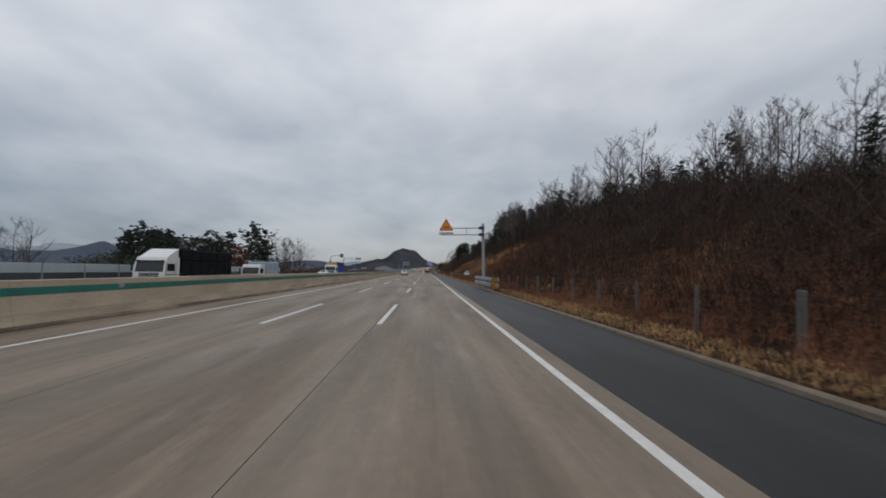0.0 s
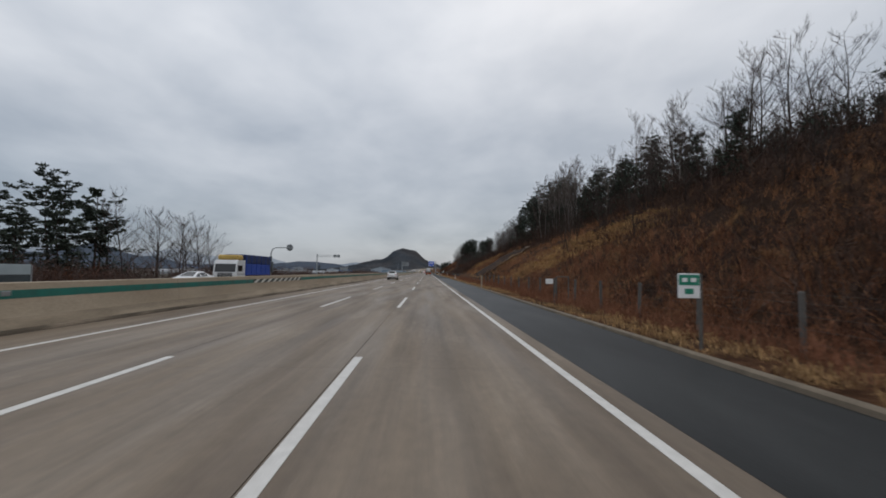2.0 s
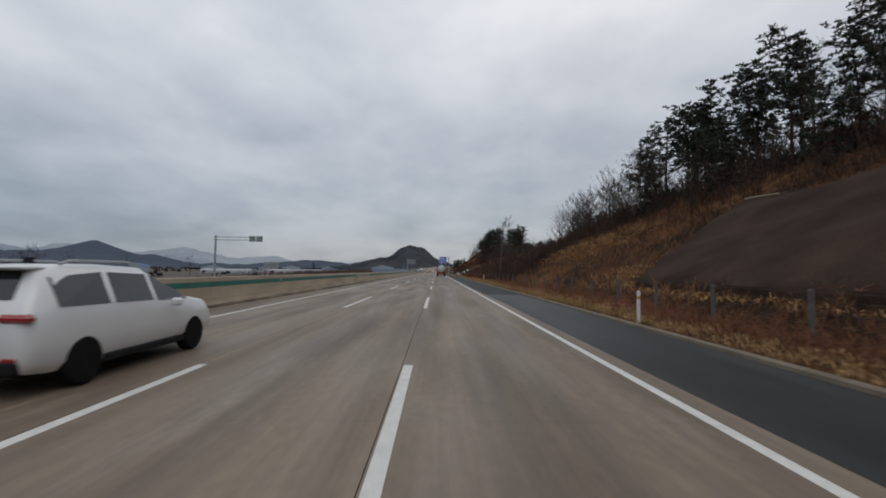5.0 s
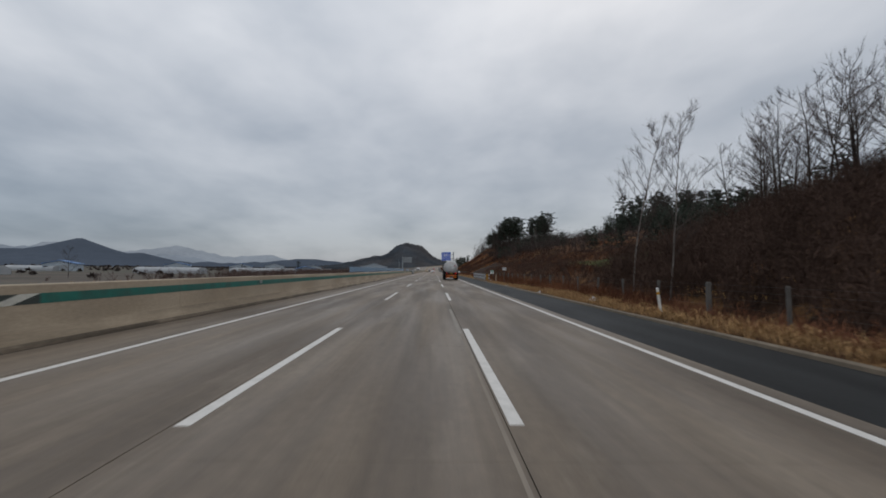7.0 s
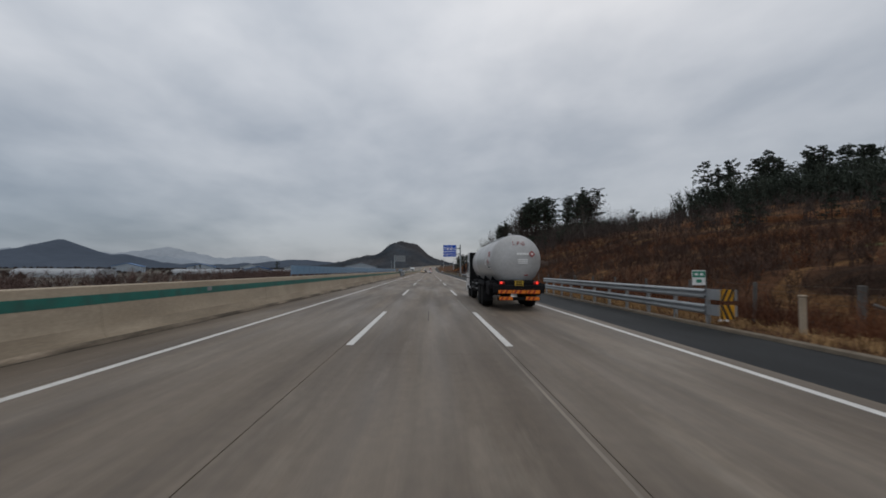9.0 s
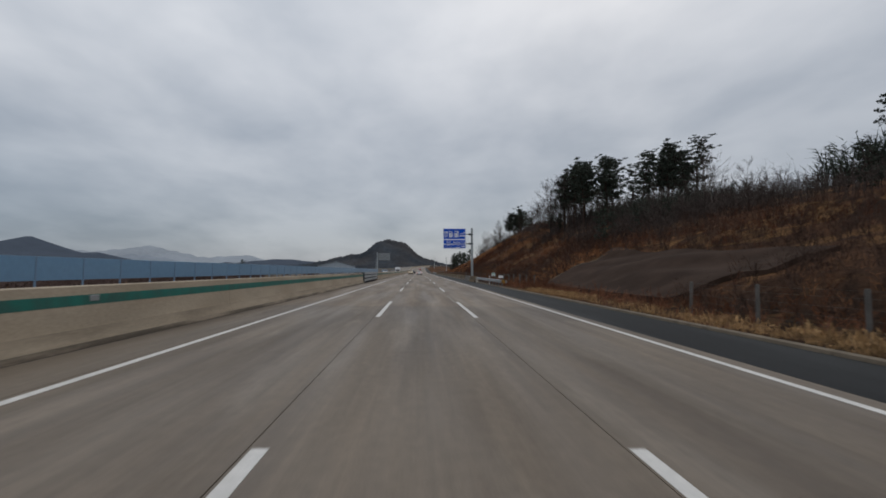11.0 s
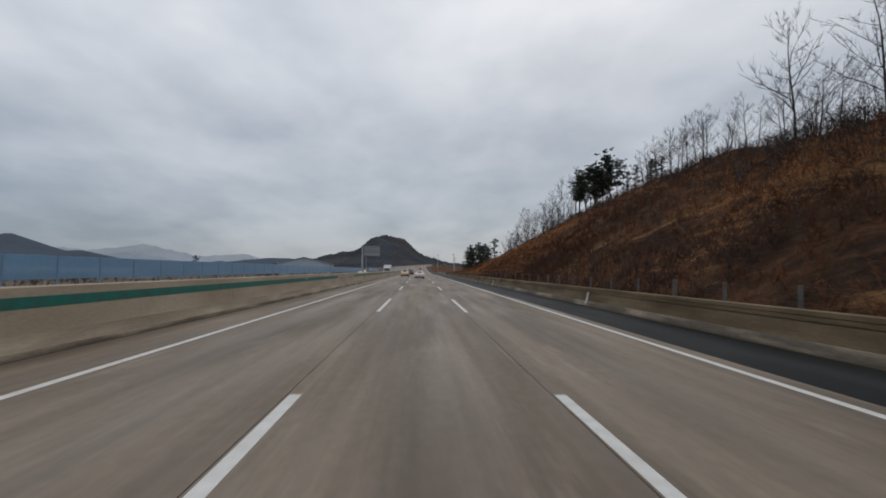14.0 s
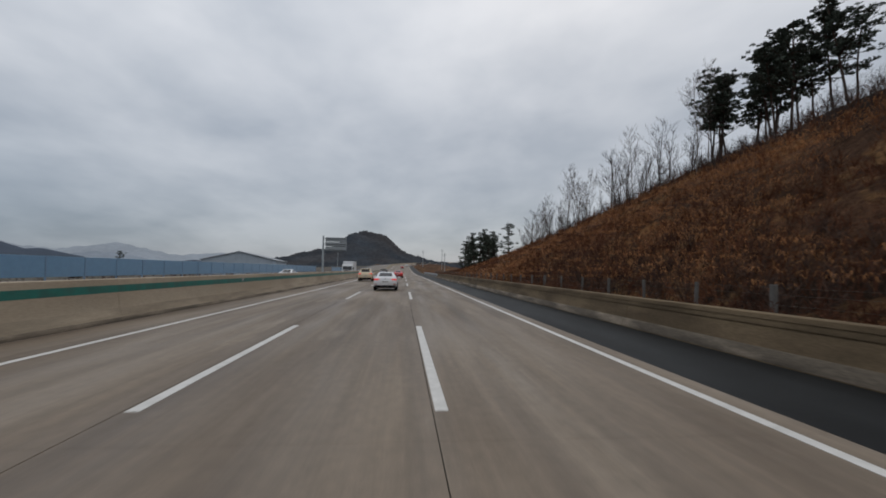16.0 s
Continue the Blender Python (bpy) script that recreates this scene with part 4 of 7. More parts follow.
# pines and bare trees over the second cutting
for k in range(26):
    y = 368 + 1.15 * k
    plant(g.choice([PINE, PINE, PINE, OAK]), g.uniform(29, 37) if y > 380 else g.uniform(41, 49), y + g.uniform(-1, 1), g.uniform(1.0, 1.3) if y > 380 else g.uniform(0.95, 1.15), g, "pines over the second cutting")
for k in range(10):
    plant(g.choice([PINE, PINE, OAK]), g.uniform(36, 48), 372 + 2.0 * k + g.uniform(-1, 1), g.uniform(1.05, 1.3), g, "pines over the second cutting")
for x, y, s in ((31.2, 394.5, 1.2), (33.0, 396.5, 1.25), (35.5, 397.5, 1.25), (33.6, 393.0, 1.3)):
    plant(g.choice([PINE, REDPINE]), x, y, s, g, "pines over the second cutting")
for x, y, s in ((34.5, 400.5, 1.2), (31.5, 399.5, 1.25), (36.0, 401.0, 1.3), (35.0, 403.5, 1.0), (29.5, 395.5, 1.2)):
    plant(OAK, x, y, s, g)
for k in range(10):
    plant(OAK, g.uniform(30.5, 36), 394 + 1.9 * k + g.uniform(-1, 1), g.uniform(0.5, 0.65), g)
for k in range(5):
    plant(PINE, g.uniform(34, 40), 462 + 3.4 * k + g.uniform(-1, 1), g.uniform(0.75, 0.9), g, "pines over the second cutting")
for k in range(16):
    plant(g.choice([THIN, BUSHY, OAK]), g.uniform(24, 30), 350 + 3.2 * k, g.uniform(0.55, 0.85), g)
for k in range(13):
    plant(g.choice([THIN, OAK]), g.uniform(32.5, 36), 413 + 3.1 * k + g.uniform(-1, 1), g.uniform(0.5, 0.75), g)
for k in range(13):
    plant(g.choice([REDPINE, FARPINE]), g.uniform(32.5, 37), 461 + 1.3 * k + g.uniform(-1, 1), g.uniform(0.8, 0.95), g, "pines over the second cutting")
for x, y, s in ((34.0, 441.5, 0.5), (35.0, 445.0, 0.55), (34.5, 449.0, 0.6), (35, 453, 0.65)):
    plant(BUSHY, x, y, s, g, "pines over the second cutting")
for k in range(60):
    plant(g.choice([THIN, THIN, OAK, BIRCH]), g.uniform(29, 34), 472 + 1.2 * k + g.uniform(-1, 1), g.uniform(0.75, 1.0), g)
for k in range(18):
    plant(BUSHY, g.uniform(17, 29), g.uniform(536, 566), g.uniform(1.0, 1.45), g, "pines at the end of the cutting")
for k in range(9):
    plant(g.choice([THIN, OAK, BIRCH]), g.uniform(29, 40), 344 + 2.0 * k, g.uniform(0.6, 0.8), g)
plant(OAK, 27.5, 397, 1.45, g)
for x, y in ((29.5, 400), (30.5, 404), (31, 393), (28.5, 390)):
    plant(OAK, x, y, g.uniform(1.15, 1.35), g)
for x, y in ((33.5, 429), (35, 433), (33.8, 437), (36, 441), (34.5, 445), (36, 449)):
    plant(OAK, x, y, g.uniform(0.62, 0.78), g)
for x, y in ((34, 440), (34.4, 443.5)):
    plant(BUSHY, x, y, 0.55, g, "pines over the second cutting")
plant(OAK, 32.5, 414, 1.3, g)
for x, y in ((30.5, 412), (32, 417), (31.5, 421.5), (33, 426), (31, 433)):
    plant(OAK, x + 2, y, g.uniform(0.5, 0.65), g)
# beyond the opposite carriageway
for k in range(24):
    x = g.uniform(-46, -33)
    plant(g.choice([REDPINE, REDPINE, PINE]), x, max(60 + 1.75 * k, 63 - 1.42 * (x + 40)) + g.uniform(-1, 1), g.uniform(0.66, 0.84), g, "pines beyond the opposite carriageway")
for k in range(16):
    x = g.uniform(-64, -46)
    plant(g.choice([REDPINE, FARPINE]), x, 63 - 1.42 * (x + 40) + 1.9 * k + g.uniform(-1, 1), g.uniform(0.82, 1.0), g, "pines beyond the opposite carriageway")
for k in range(5):
    plant(REDPINE, g.uniform(-43, -35), 96 + 2.2 * k, g.uniform(0.9, 1.05), g, "pines beyond the opposite carriageway")
for x, y, s in ((-31, 79, 1.25), (-32, 82.5, 0.9), (-31.5, 75, 0.8)):
    plant(LEAFOAK, x, y, s, g, "bare trees beyond the opposite carriageway")
for k in range(9):
    plant(OAK, g.uniform(-38, -31), 103 + 3.0 * k, g.uniform(0.95, 1.2), g, "bare trees beyond the opposite carriageway")
for x, y, s in ((-47, 150, 0.8), (-52, 158, 0.7), (-60, 202, 0.65), (-63, 204, 0.6), (-58, 206, 0.6), (-47, 42, 0.9), (-52, 50, 0.9), (-42, 43, 0.75), (-45, 49, 0.8), (-49, 56, 0.85), (-39, 46, 0.6), (-56, 66, 1.0), (-72, 240, 0.7), (-90, 300, 0.8)):
    plant(OAK, x, y, s, g, "bare trees beyond the opposite carriageway")
for x, y, s in ((-146, 674, 1.6), (-118, 470, 0.7), (-140, 520, 0.8)):
    plant(BUSHY, x, y, s, g, "conifers in the fields")
for src in BIRCH + OAK + THIN + PINE + BUSHY + FARPINE + REDPINE:
    if src not in used:
        plant([src], g.uniform(40, 50), g.uniform(60, 180), 1.0, g)


# ---- scrub and dry grass, uncountable ----
def blades(px, py, height, spread, per, wide, flare=0.9):
    """Clumps of arching dead grass: each blade bends over half way up."""
    n = len(px)
    base = np.stack([px, py, land(px, py) - 0.04], 1)[:, None, :] + np.concatenate([R.normal(size=(n, per, 2)) * spread * 0.55, np.zeros((n, per, 1))], 2)
    a = R.uniform(0, 2 * math.pi, (n, per))
    out_ = np.stack([np.cos(a) - 0.35, np.sin(a), np.zeros_like(a)], 2)
    lean = R.uniform(0.15, 1.0, (n, per, 1)) * flare
    h = (np.asarray(height)[:, None] * R.uniform(0.5, 1.1, (n, per)))[:, :, None]
    up_ = np.array([0, 0, 1.0])
    mid = base + out_ * lean * h * 0.45 + up_ * h * 0.72
    tip = base + out_ * lean * h * 1.25 + up_ * h * (1.0 - 0.62 * lean)
    side = np.stack([-np.sin(a), np.cos(a), np.zeros_like(a)], 2) * wide
    return np.concatenate([np.stack([base, mid - side, mid + side], 2).reshape(-1, 3, 3), np.stack([tip, mid + side, mid - side], 2).reshape(-1, 3, 3)])


def shrubs(px, py, height, stems, twigs, thick, wide=0.45):
    """Leafless bushes: bowed stems that fan out of one root, with fine side twigs along them."""
    n = len(px)
    h = np.asarray(height)[:, None, None]
    root = np.stack([px, py, land(px, py) - 0.05], 1)[:, None, :] + np.concatenate([R.normal(size=(n, stems, 2)) * 0.10, np.zeros((n, stems, 1))], 2) * h
    a = R.uniform(0, 2 * math.pi, (n, stems))
    away = np.stack([np.cos(a), np.sin(a), np.zeros_like(a)], 2) * R.uniform(0.25, 1.1, (n, stems, 1)) * wide * h
    rise = np.array([0, 0, 1.0]) * R.uniform(0.65, 1.05, (n, stems, 1)) * h

    def at(u):
        return away * u ** 1.5 + rise * u

    def sliver(p, q, w):
        s_ = np.cross(q - p, R.normal(size=p.shape))
        s_ /= np.linalg.norm(s_, axis=-1, keepdims=True) + 1e-6
        return np.stack([p + s_ * w, p - s_ * w, q], -2).reshape(-1, 3, 3)

    tris = [sliver(root, root + at(0.6), thick * 1.5), sliver(root + at(0.5), root + at(1.0), thick)]
    u = R.uniform(0.2, 1.0, (n, stems, twigs, 1))
    p = root[:, :, None, :] + away[:, :, None, :] * u ** 1.5 + rise[:, :, None, :] * u
    d = away[:, :, None, :] / (h[:, :, None] * wide) * 0.6 + R.normal(size=(n, stems, twigs, 3)) * np.array([0.6, 0.6, 0.3]) + np.array([0, 0, 0.45])
    d /= np.linalg.norm(d, axis=-1, keepdims=True) + 1e-6
    ln = h[:, :, None] * R.uniform(0.16, 0.40, (n, stems, twigs, 1)) * (1.25 - 0.6 * u)
    tris.append(sliver(p, p + d * ln, thick * 0.75))
    return np.concatenate(tris)


def scatter(n, x0, x1, y0, y1, keep=None):
    x, y = R.uniform(x0, x1, n), R.uniform(y0, y1, n)
    if keep is not None:
        k = keep(x, y)
        x, y = x[k], y[k]
    return x, y


# netted earth: foot and head of the slope, then the near and far edge with their slant
MAT_A = (12.6, 23.4, 139.6, 0.80, 160.5, 0.5)
MAT_B = (11.4, 21.0, 321.0, -0.1, 345.2, 0.32)


def off_mat(x, y):
    """Off the netted earth."""
    on = [(x > m[0] - 0.2) & (x < m[1]) & (y > m[2] + m[3] * (x - m[0])) & (y < m[4] + m[5] * (x - m[0])) for m in (MAT_A, MAT_B)]
    return ~(on[0] | on[1])


def off_turf(x, y):
    return ~((x > 16.7 + 0.15 * (y - 232)) & (x < 31 - 0.17 * (y - 238)) & (y > 226) & (y < 275))


def patchy(x, y, rough=0.5):
    return np.sin(x * 0.31 + 1.7 * np.sin(y * 0.11)) + np.sin(y * 0.19 + 0.8 * np.sin(x * 0.4)) + R.normal(size=len(x)) * rough


def tall(x, lo, hi):
    return R.uniform(lo, hi, len(x))


M_WOOD = material("dark leafless undergrowth", (0.074, 0.048, 0.038), 1.0, spread=0.3, scale=0.22, fine=3, island=0.2, spec=0.05)
M_RUST = material("russet dead brush", (0.205, 0.094, 0.056), 1.0, spread=0.3, scale=0.25, fine=3, island=0.2, spec=0.05)
M_FOX = material("fox-brown dead brush", (0.265, 0.130, 0.068), 1.0, spread=0.3, scale=0.25, fine=3, island=0.2, spec=0.05)
M_MUSTARD = material("mustard dead grass", (0.41, 0.255, 0.108), 1.0, spread=0.35, scale=0.4, fine=4, island=0.2, spec=0.05)
M_ORANGE = material("tawny dead grass", (0.38, 0.178, 0.078), 1.0, spread=0.3, scale=0.4, fine=4, island=0.2, spec=0.05)
M_UMBER = material("umber dead brush", (0.090, 0.040, 0.025), 1.0, spread=0.35, scale=0.2, fine=3, island=0.2, spec=0.05, second=(0.175, 0.076, 0.039), second_scale=0.09)

M_HEDGE = material("reddish bare hedge", (0.105, 0.072, 0.063), 1.0, spread=0.3, scale=0.1, fine=2, island=0.2, spec=0.05)

# verge, kerb to fence
x, y = scatter(7200, 7.1, 8.7, -5, 338, lambda x, y: patchy(x * 2, y * 0.7, 0.6) > -1.1)
soup("verge_grass", blades(x, y, tall(x, 0.14, 0.36), 0.16, 9, 0.012, 0.8), M_STRAW, "dry straw-coloured grass along the kerb", "grass")
x, y = scatter(2200, 7.3, 9.4, 150, 335, lambda x, y: patchy(x, y * 0.5) > 0.3)
soup("verge_grass", blades(x, y, tall(x, 0.3, 0.6), 0.3, 16, 0.014, 0.8), M_STRAW, "tall straw-coloured grass along the verge", "grass")
x, y = scatter(3600, 8.0, 11.4, -5, 366, lambda x, y: patchy(x * 0.6, y * 0.5) > -0.7)
soup("verge_brush", shrubs(x, y, tall(x, 0.35, 0.85), 4, 6, 0.0095, 0.68), M_RUST, "knee-high russet brush beside the fence", "brush")
x, y = scatter(1700, 8.3, 10.4, 208, 343, lambda x, y: patchy(x, y * 0.4) > -1.0)
soup("verge_brush", shrubs(x, y, tall(x, 0.6, 1.3), 5, 7, 0.009, 0.5), M_UMBER, "waist-high russet brush hiding the fence", "brush")

x, y = scatter(2600, 7.9, 10.3, 55, 208, lambda x, y: patchy(x, y * 0.35) > -1.2)
soup("verge_brush", shrubs(x, y, tall(x, 0.3, 0.62), 5, 6, 0.0075, 0.75), M_RUST, "low red-brown brush between kerb and fence", "brush")

# first cutting: dark woods at its start, then brush with drifts of grass
x, y = scatter(2500, 11, 33, -12, 66)
soup("dark_scrub", shrubs(x, y, tall(x, 0.9, 2.6), 5, 6, 0.020, 0.5), M_WOOD, "dark leafless undergrowth covering the wooded slope", "scrub")
x, y = scatter(2600, 10.4, 17, -8, 120, lambda x, y: patchy(x * 0.6, y * 0.6) > -0.4)
soup("rust_scrub", shrubs(x, y, tall(x, 0.5, 1.2), 5, 7, 0.010, 0.6), M_RUST, "russet brush at the foot of the wooded slope", "scrub")
x, y = scatter(3800, 11, 31, 66, 205, lambda x, y: off_mat(x, y) & (patchy(x * 0.5, y * 0.5 + 3) > 0.75 - 1.1 * np.clip((x - 18) / 3, 0, 1)))
soup("dark_scrub", shrubs(x, y, tall(x, 0.6, 1.6), 5, 6, 0.017, 0.55), M_WOOD, "dark leafless scrub on the cutting slope", "scrub")
x, y = scatter(4500, 10.8, 30, 58, 205, lambda x, y: off_mat(x, y) & (patchy(x * 0.6, y * 0.6) > -0.3))
soup("rust_scrub", shrubs(x, y, tall(x, 0.4, 1.1), 5, 6, 0.013, 0.68), M_FOX, "fox-brown dead brush on the cutting slope", "scrub")
x, y = scatter(8000, 12, 23.5, 88, 214, lambda x, y: off_mat(x, y) & (patchy(x * 0.7 + 4, y * 0.7, 0.45) > 0.10 + 0.05 * np.maximum(y - 186, 0) + 0.45 * np.clip((x - 18.5) / 3, 0, 1)))
pick = R.uniform(size=len(x)) < 0.35
soup("slope_grass", blades(x[pick], y[pick], tall(x[pick], 0.2, 0.5), 1.0, 17, 0.021, 1.3), M_FOX, "fox-brown dead grass on the slope", "grass")
x, y = x[~pick], y[~pick]
soup("slope_grass", blades(x, y, tall(x, 0.2, 0.5), 1.0, 17, 0.022, 1.3), M_MUSTARD, "tangled mustard-yellow dead grass on the slope", "grass")
x, y = scatter(1900, 20, 46, -15, 240, lambda x, y: (x > 24.5) | (y < 92) | (y > 195))
soup("thicket", shrubs(x, y, tall(x, 1.6, 4.4) * np.clip((x - 12) / 14, 0.5, 1), 5, 7, 0.032, 0.38), M_WOOD, "dense leafless thicket under the crest trees", "scrub")
x, y = scatter(700, 30, 46, -15, 212)
soup("saplings", shrubs(x, y, tall(x, 3.0, 6.5) * np.clip((y + 60) / 150, 0.5, 1), 5, 9, 0.03, 0.3), M_TWIG, "crowded leafless saplings behind the crest", "scrub")
x, y = scatter(520, 31, 50, 60, 210)
soup("evergreen_undergrowth", shrubs(x, y, tall(x, 2.0, 4.6), 6, 12, 0.075, 0.45), M_NEEDLE, "dark evergreen undergrowth among the crest pines", "scrub")

# end of the cutting and the low bank below the terrace
x, y = scatter(1900, 11, 34, 200, 232, lambda x, y: off_turf(x, y) & (x > 0.58 * (y - 201.8) - 0.5))
soup("thicket", shrubs(x, y, tall(x, 1.2, 3.0), 6, 8, 0.02, 0.45), M_WOOD, "dense dark thicket at the end of the cutting", "scrub")
x, y = scatter(2800, 11, 36, 228, 372, lambda x, y: off_turf(x, y) & off_mat(x, y))
soup("dark_scrub", shrubs(x, y, tall(x, 0.7, 1.7), 6, 7, 0.017, 0.5), M_WOOD, "dark scrub on the bank below the terrace", "scrub")
x, y = scatter(3400, 10.8, 34, 226, 400, lambda x, y: (patchy(x, y) > -0.3) & off_turf(x, y) & off_mat(x, y))
soup("rust_scrub", shrubs(x, y, tall(x, 0.5, 1.3), 5, 7, 0.017, 0.63), M_UMBER, "dark russet brush on the low bank", "scrub")
x, y = scatter(600, 10.6, 30, 228, 335, lambda x, y: off_turf(x, y) & off_mat(x, y) & (patchy(x * 0.8, y * 0.5) > 0.35))
soup("rust_scrub", shrubs(x, y, tall(x, 0.5, 1.3), 5, 7, 0.014, 0.6), M_FOX, "fox-brown brush drifting over the low bank", "scrub")
x, y = scatter(900, 26.5, 33.5, 283, 300, lambda x, y: patchy(x, y, 0.4) > -0.6)
x, y = np.append(x, R.uniform(45, 49, 500)), np.append(y, R.uniform(288, 326, 500))
soup("slope_grass", blades(x, y, tall(x, 0.5, 1.1), 0.5, 16, 0.026), M_FOX, "fox-brown dead grass on the terraced bank", "grass")
x, y = scatter(800, 36, 80, 245, 400)
soup("thicket", shrubs(x, y, tall(x, 1.5, 4.0), 5, 7, 0.04, 0.4), M_TWIG, "leafless thicket behind the terrace", "scrub")
x, y = scatter(480, 70, 120, 312, 376)
soup("evergreen_undergrowth", shrubs(x, y, tall(x, 4.0, 8.5), 6, 11, 0.13, 0.35), M_NEEDLE, "dark evergreen undergrowth behind the terrace", "scrub")

# second cutting
x, y = scatter(5300, 8.2, 34.5, 346, 575, lambda x, y: off_mat(x, y) & ((y > 402) | (x < 27)))
x, y = np.append(x, R.uniform(8.4, 20, 1200)), np.append(y, R.uniform(425, 485, 1200))
soup("rust_scrub", shrubs(x, y, tall(x, 0.5, 1.2), 5, 6, 0.019, 0.68), M_UMBER, "russet brush covering the second cutting", "scrub")


def tawny(x, y):
    far = np.clip((y - 448) / 14, 0, 1) * np.clip((x - 16) / 4, 0, 1) * np.clip((27.5 - x) / 3, 0, 1)
    by_mat = np.exp(-((x - 15.5) / 4.0) ** 2 - ((y - 352) / 6.0) ** 2)
    return patchy(x * 0.6, y * 0.45, 0.25) > 0.25 - 0.45 * (y > 400) - 0.6 * far - 1.2 * by_mat + 2.0 * np.clip((398 - y) / 6, 0, 1) * (y > 358) - 0.3 * np.clip((x - 18) / 8, 0, 1) * (y < 440)


x, y = scatter(9000, 12.5, 29.5, 345, 580, lambda x, y: tawny(x, y) & off_mat(x, y))
soup("slope_grass", blades(x, y, tall(x, 0.2, 0.5), 1.1, 20, 0.017, 1.3), M_ORANGE, "tawny dead grass drifting over the second cutting", "grass")
x, y = scatter(1100, 10.6, 16, 396, 470, lambda x, y: patchy(x * 0.7, y * 0.6, 0.5) > -0.9)
soup("dark_scrub", shrubs(x, y, tall(x, 0.5, 1.3), 5, 6, 0.018, 0.6), M_WOOD, "dark bramble scrub along the foot of the second cutting", "scrub")
x, y = scatter(1700, 12, 31, 350, 470, lambda x, y: off_mat(x, y) & ~tawny(x, y) & (patchy(x, y + 9) + 0.9 * (x > 23) > 0.5))
soup("dark_scrub", shrubs(x, y, tall(x, 0.6, 1.5), 5, 7, 0.016, 0.5), M_WOOD, "dark leafless scrub on the second cutting", "scrub")
x, y = scatter(800, 24, 46, 345, 415)
soup("thicket", shrubs(x, y, tall(x, 1.4, 3.2), 6, 8, 0.022, 0.4), M_TWIG, "dense leafless thicket under the pines", "scrub")
x, y = scatter(260, 30, 50, 352, 412)
soup("saplings", shrubs(x, y, tall(x, 3.0, 6.5), 5, 10, 0.025, 0.3), M_TWIG, "crowded leafless saplings among the pines", "scrub")
x, y = scatter(170, 33, 50, 362, 400)
soup("evergreen_undergrowth", shrubs(x, y, tall(x, 2.0, 5.0), 7, 18, 0.06, 0.45), M_NEEDLE, "dark evergreen undergrowth among the pines", "scrub")
x, y = scatter(800, 28.5, 35, 410, 560)
soup("thicket", shrubs(x, y, tall(x, 0.8, 2.2), 6, 9, 0.014, 0.45), M_TWIG, "leafless thicket along the crest", "scrub")

# beyond the opposite carriageway
x, y = scatter(640, -66, -33, 46, 110, lambda x, y: y > 54 - 1.42 * (x + 40))
soup("thicket", shrubs(x, y, tall(x, 2.4, 5.0), 6, 12, 0.085, 0.45), M_NEEDLE, "dark evergreen thicket under the far pines", "scrub")
x, y = scatter(240, -52, -36, 42, 66, lambda x, y: y > 44 - 1.2 * (x + 40))
soup("hedge_scrub", shrubs(x, y, tall(x, 2.2, 3.6), 6, 8, 0.042, 0.5), M_HEDGE, "dark brown hedge beside the far pines", "scrub")
x, y = scatter(90, -36, -31, 84, 104)
soup("rust_thicket", shrubs(x, y, tall(x, 2.0, 3.6), 7, 12, 0.04, 0.4), M_UMBER, "red-brown brush before the far pines", "scrub")
x, y = scatter(900, -34, -26.8, 40, 165)
soup("hedge_scrub", shrubs(x, y, tall(x, 1.6, 3.8), 6, 8, 0.021, 0.4), M_HEDGE, "tall red-brown hedge scrub beyond the opposite carriageway", "scrub")
x, y = scatter(1500, -75, -30, 165, 640, lambda x, y: patchy(x * 0.5, y * 0.25, 0.4) > 0.4)
soup("hedge_scrub", shrubs(x, y, tall(x, 1.0, 2.6), 5, 7, 0.042, 0.55), M_HEDGE, "brown hedges and scrub along the field edge", "scrub")
x, y = scatter(1300, -62, -33, 286, 420, lambda x, y: patchy(x * 0.4, y * 0.3, 0.3) > -0.3)
soup("hedge_scrub", shrubs(x, y, tall(x, 1.8, 3.2), 6, 9, 0.042, 0.55), M_HEDGE, "dense reddish-brown hedge beyond the opposite carriageway", "scrub")
x, y = scatter(2000, -60, -26.5, -20, 640)
soup("rough_grass", blades(x, y, tall(x, 0.3, 0.9), 0.5, 9, 0.03), M_STRAW, "pale rough grass at the field edge", "grass")

# netted earth on the first cutting, edged with poles, and a fallen branch
M_NET = material("brown erosion matting", (0.048, 0.031, 0.023), 1.0, spread=0.2, scale=0.5, fine=9, bump=0.5, second=(0.035, 0.022, 0.016), second_scale=0.35, spec=0.1)
M_LOG = material("weathered pale pole", (0.22, 0.175, 0.13), 0.9, spread=0.25, scale=1.0, fine=8)


def on_mat(m, u, w):
    """Point of a mat: u runs along the road, w up the slope."""
    x0, x1, ya, sa, yb, sb = m
    x = x0 + (x1 - x0) * w
    y = ya + sa * (x - x0) + (yb + sb * (x - x0) - ya - sa * (x - x0)) * u + 0.35 * math.sin(9 * w + 5 * u)
    return x, y, float(land(x, y))


